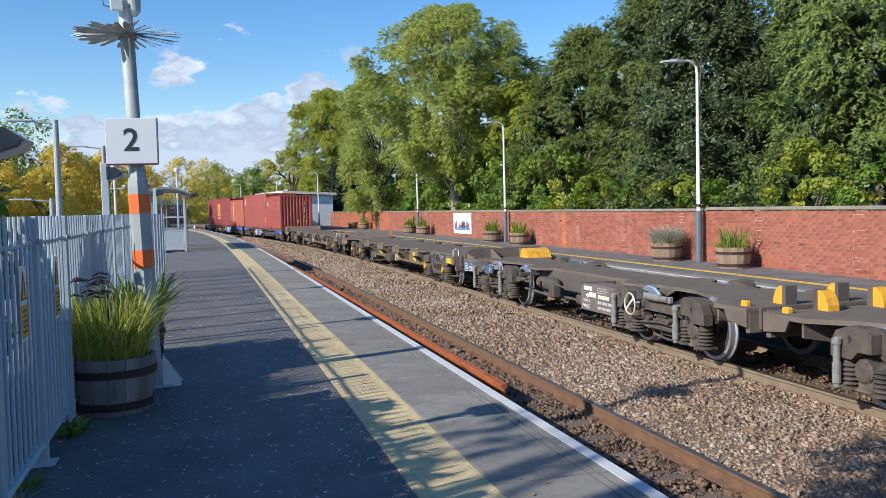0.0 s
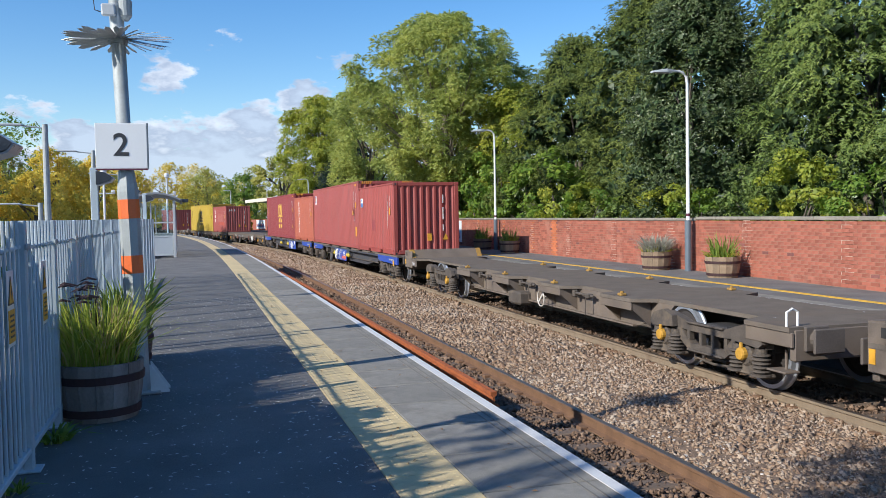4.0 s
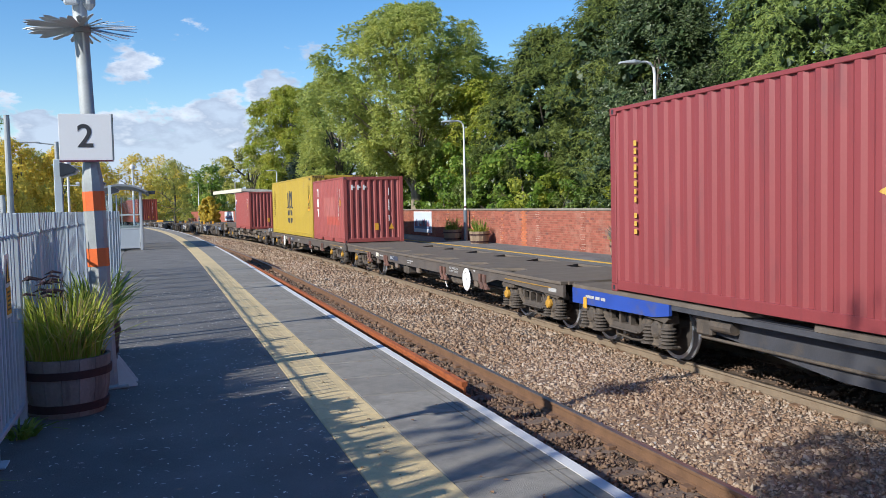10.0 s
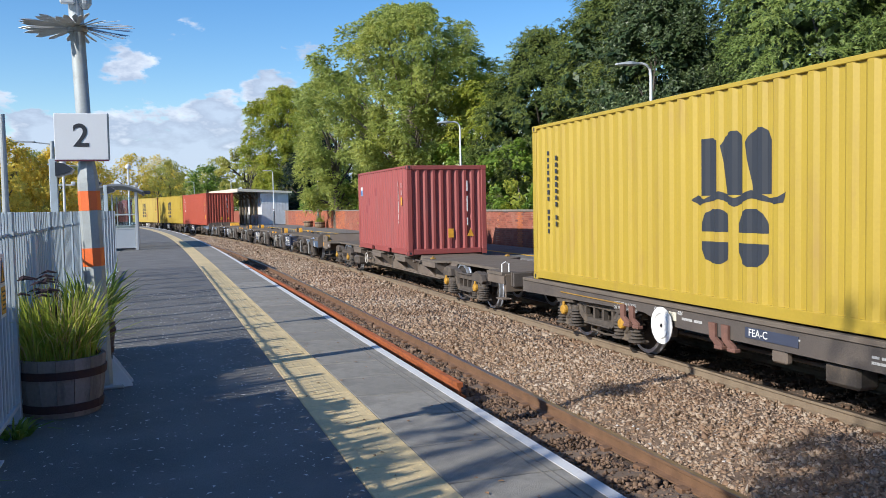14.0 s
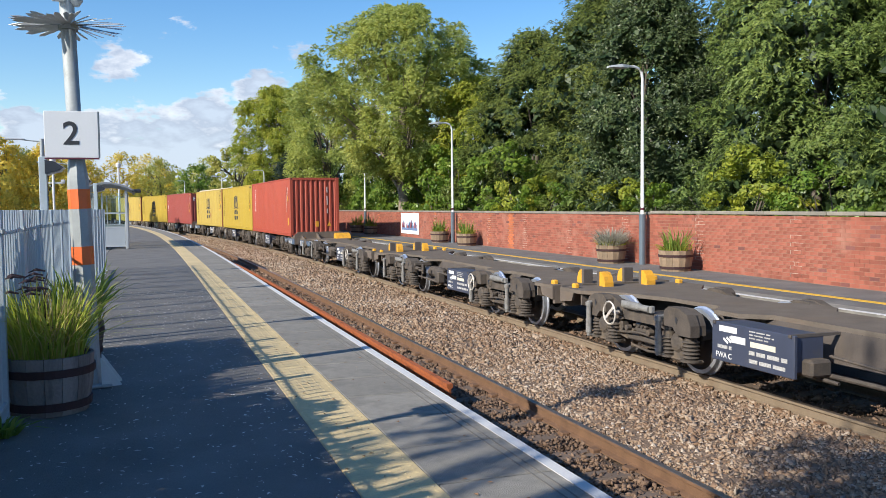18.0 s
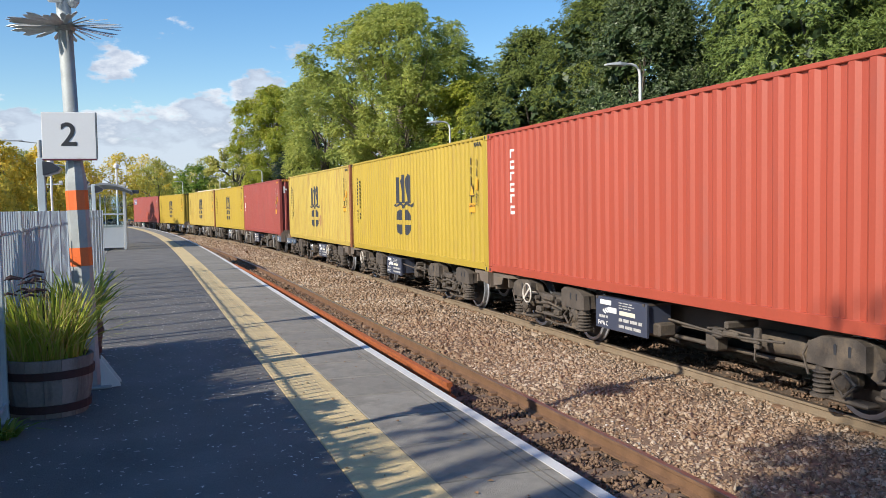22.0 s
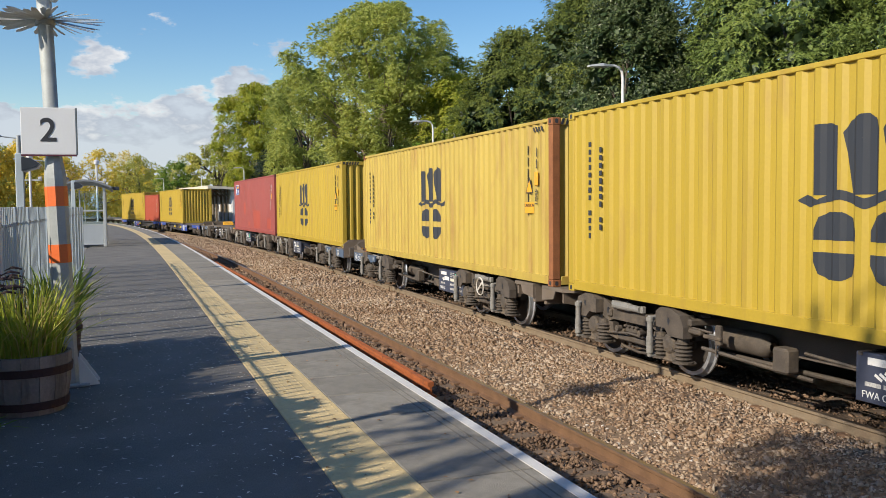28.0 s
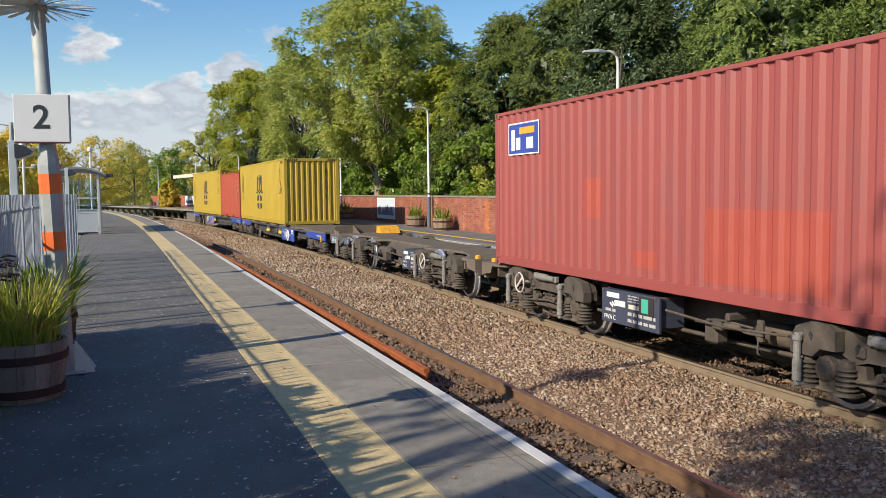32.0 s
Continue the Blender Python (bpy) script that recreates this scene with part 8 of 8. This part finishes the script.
def tree(x, y, zb, height, spread, material, label, seed, name="tree", shape="round", z0=0.25, nclump=70, nleaf=9000, leaf=0.12, cr=0.14, trunk=0.22, limbs=14, droop=0.0, hollow=0.45, sy=1.0, group="", extra=None, twig=None, fill=None, bark=None, axis=0.7, fork=0.0):
    """twig: (number, leaves on each, length, leaf length, width share, lift, droop) gives leafy twigs in place of single leaves; fill: (material, number, size) of the leaves deep inside."""
    rg = random.Random(seed)
    t = thing(name, pose(x, y, zb), label, "tree" if name != "shrub" else "shrub", group)
    cl = crown_clumps(rg, nclump, spread, spread * sy, height * z0, height * 0.97, cr * (spread + height) / 2, shape, hollow)
    me = Mesh()
    top = height * 0.72
    k = [(0, 0, -0.3), (rg.uniform(-.1, .1), rg.uniform(-.1, .1), height * 0.15), (rg.uniform(-.3, .3), rg.uniform(-.3, .3), height * 0.4), (rg.uniform(-.5, .5), rg.uniform(-.5, .5), top)]
    me.tube(k, [trunk * 1.25, trunk, trunk * 0.7, trunk * 0.15], 10)
    lm = me
    for i in range(limbs):
        c = cl[i % len(cl)]
        f = rg.uniform(0.12, 0.55)
        b = Vector((0, 0, max(height * 0.12, min(c[2] - 0.3 * height * rg.random(), height * f))))
        if fork:  # the limbs rise steeply out of one fork
            b = Vector((rg.uniform(-.12, .12), rg.uniform(-.12, .12), fork * rg.uniform(0.9, 1.5)))
        e = b + (Vector(c[:3]) - b) * 0.92
        mid = (b + e) / 2 + Vector((rg.uniform(-.3, .3), rg.uniform(-.3, .3), rg.uniform(0, 0.5)))
        if fork:
            mid = b + (e - b) * 0.5 - Vector(((e - b).x, (e - b).y, 0)) * 0.16
        lm.tube([b, mid, e], [trunk * 0.40, trunk * 0.24, trunk * 0.05], 6)
        for j in range(2):
            e2 = mid + (e - mid) * rg.uniform(0.5, 0.8) + Vector((rg.uniform(-1, 1), rg.uniform(-1, 1), rg.uniform(-.4, .5))) * spread * 0.09
            lm.tube([mid, (mid + e2) / 2 + Vector((0, 0, 0.08)), e2], [trunk * 0.2, trunk * 0.12, trunk * 0.03], 5)
    part("trunk", lm, bark or M_BARK, t, "bark-brown trunk with spreading limbs", smooth=True)
    if twig:
        n, kk, ln, lf, wd_, up, dr = twig
        sprays("crown", t, cl, n, kk, ln, lf, wd_, material, seed, up, dr, axis)
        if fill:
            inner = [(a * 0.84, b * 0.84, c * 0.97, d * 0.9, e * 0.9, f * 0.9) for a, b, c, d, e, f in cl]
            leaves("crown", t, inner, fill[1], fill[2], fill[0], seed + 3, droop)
    else:
        leaves("crown", t, cl, nleaf, leaf, material, seed, droop)
    if extra:
        leaves("crown", t, cl[::3], nleaf // 4, leaf, extra, seed + 1, droop)
    return t
B = FAR_Z - 0.02
# dark evergreens behind the wall
EV = "evergreens behind the wall"
YEW = dict(droop=0.5, hollow=0.35, group=EV, limbs=6, trunk=0.14)
# fill leaves have the crown's inner shade painted into their colour
for x, y, h, r, sd_, n, lab in ((17.0, 36.2, 9.6, 3.3, 21, 12500, "dense dark green yew behind the brick wall"), (18.4, 30.6, 11.4, 3.9, 22, 17000, "tall dark green yew with feathery tips behind the wall"), (22.0, 40.5, 12.2, 3.8, 28, 6500, "dark green yew behind the brick wall"), (23.0, 29.0, 9.5, 3.6, 29, 2500, "dark green yew filling the gap between taller trees"), (21.5, 16.0, 13.0, 4.0, 30, 2500, "dark green yew behind the conifers")):
    tree(x, y, B, h, r, L_YEW, lab, sd_, "yew_tree", "dome", 0.02, int(h * r * 11), cr=0.058, twig=(int(n * 0.8), 11, 0.38, 0.112, 0.32, 0.95, 0.75), fill=(L_INNER_SHADE, 9000, 0.20), axis=0.40, **YEW)
for x, y, h, r, sd_, n, lab in ((16.5, 25.4, 9.4, 3.0, 23, 10000, "glossy dark holly behind the brick wall"), (20.3, 23.4, 13.5, 4.2, 27, 10000, "tall glossy holly behind the brick wall")):
    tree(x, y, B, h, r, L_HOLLY, lab, sd_, "holly_tree", "dome", 0.02, int(h * r * 10), cr=0.055, twig=(n, 8, 0.26, 0.075, 0.72, 0.2, 0.3), fill=(L_INNER_SHADE, 6000, 0.16), axis=0.3, **YEW)
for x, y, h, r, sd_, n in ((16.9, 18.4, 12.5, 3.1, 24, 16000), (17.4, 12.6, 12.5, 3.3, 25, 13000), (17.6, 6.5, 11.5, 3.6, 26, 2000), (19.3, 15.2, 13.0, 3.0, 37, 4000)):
    tree(x, y, B, h, r, L_CONIF, "tall mid-green conifer hedge tree behind the wall", sd_, "conifer", "dome", 0.02, int(h * r * 9), cr=0.055, twig=(int(n * 0.8), 11, 0.32, 0.100, 0.42, 0.7, 0.9), fill=(L_INNER_SHADE, 8000, 0.17), axis=0.40, **YEW)
# the pale autumn tree with the forked trunk, and its neighbours
tree(13.75, 46.5, B, 12.9, 4.9, L_ASH, "large yellow-green autumn tree with a forked trunk", 31, "ash_tree", "ash", 0.27, 420, cr=0.040, trunk=0.29, limbs=46, hollow=0.12, twig=(22000, 8, 0.34, 0.150, 0.42, 0.35, 0.50), fill=(L_ASH, 2500, 0.10), bark=M_ASHBARK, axis=0.30, fork=2.1)
tree(14.0, 97.0, B, 15.4, 4.5, L_LIME, "yellow-green tree beside the platform building", 32, "tree", "full", 0.24, 260, cr=0.042, trunk=0.25, limbs=26, hollow=0.15, twig=(12500, 7, 0.45, 0.19, 0.5, 0.3, 0.7), fill=(L_LIME, 5000, 0.16), axis=0.3, bark=M_ASHBARK)
tree(14.6, 89.0, B, 7.6, 2.6, L_PINE, "dark cedar half hidden behind paler trees", 39, "cedar_tree", "dome", 0.05, 160, cr=0.08, trunk=0.2, limbs=10, hollow=0.3, twig=(3000, 10, 0.6, 0.18, 0.35, 0.2, 0.3), fill=(L_PINE, 4000, 0.2))
tree(12.6, 62.0, B, 11.4, 3.8, L_ASH, "olive-green tree behind the wall", 33, "tree", "ash", 0.14, 240, cr=0.05, trunk=0.25, limbs=20, hollow=0.15, twig=(9500, 7, 0.40, 0.17, 0.45, 0.3, 0.5), fill=(L_ASH, 2500, 0.13), axis=0.3)
tree(15.6, 50.5, B, 6.2, 3.4, L_SHRUB, "leafy green tree behind the wall", 36, "tree", "full", 0.05, 180, 18000, 0.10, 0.07, 0.2, 12, 0.4, 0.2)
tree(17.0, 43.5, B, 8.6, 2.9, L_LIME, "bright yellow-green tree between the ash and the yews", 40, "tree", "full", 0.05, 170, cr=0.06, trunk=0.16, limbs=14, hollow=0.25, twig=(8000, 8, 0.30, 0.12, 0.6, 0.2, 0.7), fill=(L_SHRUB, 5000, 0.12), axis=0.3)
tree(17.0, 93.0, B, 9.4, 3.6, L_PINE, "dark blue-green pine behind the platform building", 34, "pine_tree", "dome", 0.05, 130, 12000, 0.20, 0.10, 0.25, 18, 0.2)
tree(10.5, 106.0, B, 9.0, 3.8, L_OLIVE, "thin olive tree behind the platform end", 35, "tree", "round", 0.2, 120, 9000, 0.14, 0.08, 0.22, 24, 0.3)
# shrubs along the wall
rs = random.Random(77)
for i, s in enumerate(np.arange(8.0, 80.0, 2.3)):
    s = float(s)
    o = wall_o(s) + rs.uniform(1.75, 2.3)
    h = rs.uniform(1.8, 3.0) if s < 33 else rs.uniform(2.8, 5.0)
    x, y, _ = at(s, o)
    tree(x, y, B, h, rs.uniform(1.2, 1.6), (L_SHRUB, L_LIME, L_CONIF)[i % 3] if s < 33 else L_SHRUB, "bright green leafy shrub growing over the wall", 100 + i, "shrub", "full" if i % 2 else "round", 0.05, 40, 4400 if s < 40 else 3400, 0.058 if s < 33 else 0.092, 0.11, 0.05, 5, 0.2, 0.3, group="shrubs behind the wall")
# autumn woods at the far end and left of the line
rs = random.Random(5)
far = [(-3.0, 128, 9.5, L_GOLD), (2.0, 135, 9.0, L_OLIVE), (6.5, 120, 7.5, L_SHRUB), (-9, 125, 10, L_GOLD), (-15, 118, 9.5, L_OLIVE), (-8.5, 84, 7.3, L_GOLD), (-12.0, 82, 8.0, L_GOLD), (-15.5, 80, 7.5, L_OLIVE), (-10.0, 62, 5.0, L_GOLD), (-13.2, 60, 5.6, L_GOLD), (-17, 62, 7.6, L_OLIVE), (-20.5, 60, 7.0, L_OLIVE), (-22, 76, 11.2, L_PINE), (-17.0, 90, 12.0, L_SHRUB), (-24.0, 52, 7.0, L_OLIVE), (-21, 92, 11, L_OLIVE), (9.5, 140, 10.0, L_OLIVE), (14, 118, 9.0, L_OLIVE), (-27, 85, 11, L_GOLD), (-6.5, 98, 6.5, L_GOLD), (5.5, 104, 3.0, L_GOLD), (0.5, 143, 10.5, L_GOLD), (-16, 46, 4.6, L_OLIVE), (-11.5, 47, 3.4, L_GOLD)]
for i, (x, y, h, m_) in enumerate(far):
    tree(x, y, -0.1, h, h * rs.uniform(0.36, 0.46), m_, "autumn tree with golden and green leaves" if m_ in (L_GOLD, L_OLIVE) else "dark green tree among autumn woods", 200 + i, "tree", "full", 0.04, 140, 6000, 0.15 if y > 75 else 0.105, 0.10, 0.18, 10, 0.3, 0.2, group="autumn trees")
woods = []
for i in range(120):
    a = rs.uniform(-1.1, 1.25)
    d = rs.uniform(170, 240)
    woods.append((d * math.sin(a), d * math.cos(a), rs.uniform(2, 7), rs.uniform(5, 9), rs.uniform(5, 9), rs.uniform(4, 7)))
wd = leaves("far_woods", None, woods, 30000, 0.75, L_OLIVE, 9)
tagged(wd, "distant belt of olive and gold autumn woods", "woods", "", "stuff")
# the tree and hedge behind the fence whose shade falls across the platform
tree(-6.9, 0.3, -0.05, 8.0, 2.3, L_OLIVE, "thin leafy tree behind the fence that shades the platform", 301, "tree", "round", 0.42, 34, 2900, 0.10, 0.11, 0.14, 18, 0.2, 0.2, group="shade trees")
tree(-8.6, -0.5, -0.05, 11.4, 2.0, L_OLIVE, "tall leafy tree behind the fence that shades the track", 302, "tree", "round", 0.70, 30, 1500, 0.12, 0.11, 0.16, 18, 0.2, 0.2, group="shade trees")
rh = random.Random(41)
hd = []
for i in range(150):
    y = -4.0 + 12.7 * i / 149
    top = 2.05 - 0.75 * max(0.0, 1 - abs(y - 6.3) / 1.0)
    for z in (0.4, 0.85, 1.3, top - 0.35):
        hd.append((-2.1 + rh.uniform(-.12, .12), y, min(z, top - 0.35) + rh.uniform(-.08, .08), 0.28, 0.30, 0.30))
    hd.append((-2.1 + rh.uniform(-.12, .12), y, rh.uniform(0.2, top - 0.25), 0.35, 0.35, 0.30))
tagged(leaves("hedge", None, hd, 30000, 0.098, L_SHRUB, 12), "leafy green hedge close behind the fence", "hedge", "", "stuff")

# ---- litter ----
def litter():
    rg = np.random.RandomState(8)
    n = 2300
    s, o = rg.uniform(2.5, 16, n), -1.2 - 2.0 * rg.random(n) ** 1.3
    V, F = [], []
    me = Mesh()
    for a, b in zip(s, o):
        x, y, _ = at(float(a), float(b))
        t, l = rg.uniform(0, 6.28), 0.006 + 0.018 * rg.random_sample() ** 2
        c, d = math.cos(t) * l, math.sin(t) * l
        me.add([(x - c, y - d, 0.001), (x + d * 0.4, y - c * 0.4, 0.004), (x + c, y + d, 0.002), (x - d * 0.4, y + c * 0.4, 0.005)], [(0, 1, 2, 3)])
    tagged(part("litter", me, M_PETAL, None), "pale scattered petals and paper specks on the asphalt", "litter", "", "stuff")
    me = Mesh()
    for i in range(150):
        x, y, _ = at(float(rg.uniform(3, 20)), float(rg.uniform(-1.3, -0.1)))
        t, l = rg.uniform(0, 6.28), rg.uniform(0.010, 0.022)
        c, d = math.cos(t) * l, math.sin(t) * l
        me.add([(x - c, y - d, 0.006), (x + d * 0.6, y - c * 0.6, 0.010), (x + c, y + d, 0.007), (x - d * 0.6, y + c * 0.6, 0.012)], [(0, 1, 2, 3)])
    tagged(part("fallen_leaves", me, M_DRYLEAF, None), "brown fallen leaves along the platform edge", "leaves", "", "stuff")
litter()

# ---- what moves ----
def wagon_pose(s, p0, p1):
    (x0, y0, _), (x1, y1, _) = at(s + p0, TRACK_B), at(s + p1, TRACK_B)
    th = math.atan2(-(x1 - x0), y1 - y0)
    k = -p0 / (p1 - p0)
    return pose(x0 + (x1 - x0) * k, y0 + (y1 - y0) * k, RAIL_Z, 0, 0, math.degrees(th))
def motions():
    times = [i * 0.5 for i in range(65)]
    paths = []
    for w, u, p0, p1 in TRAIN:
        rows = [(t, wagon_pose(u - gone(t), p0, p1)) for t in times]
        paths.append(rows)
        walk(w, rows)
    for c, k, dy in LOADS:
        walk(c, [(t, m @ pose(0, dy, 0.947)) for t, m in paths[k]])
    spins = [(f / 30, math.degrees(gone(f / 30) / 0.46)) for f in range(0, 961, 2)]
    for w, y in WHEELSETS:
        walk(w, [(t, pose(0, y, 0.46, a)) for t, a in spins])
motions()
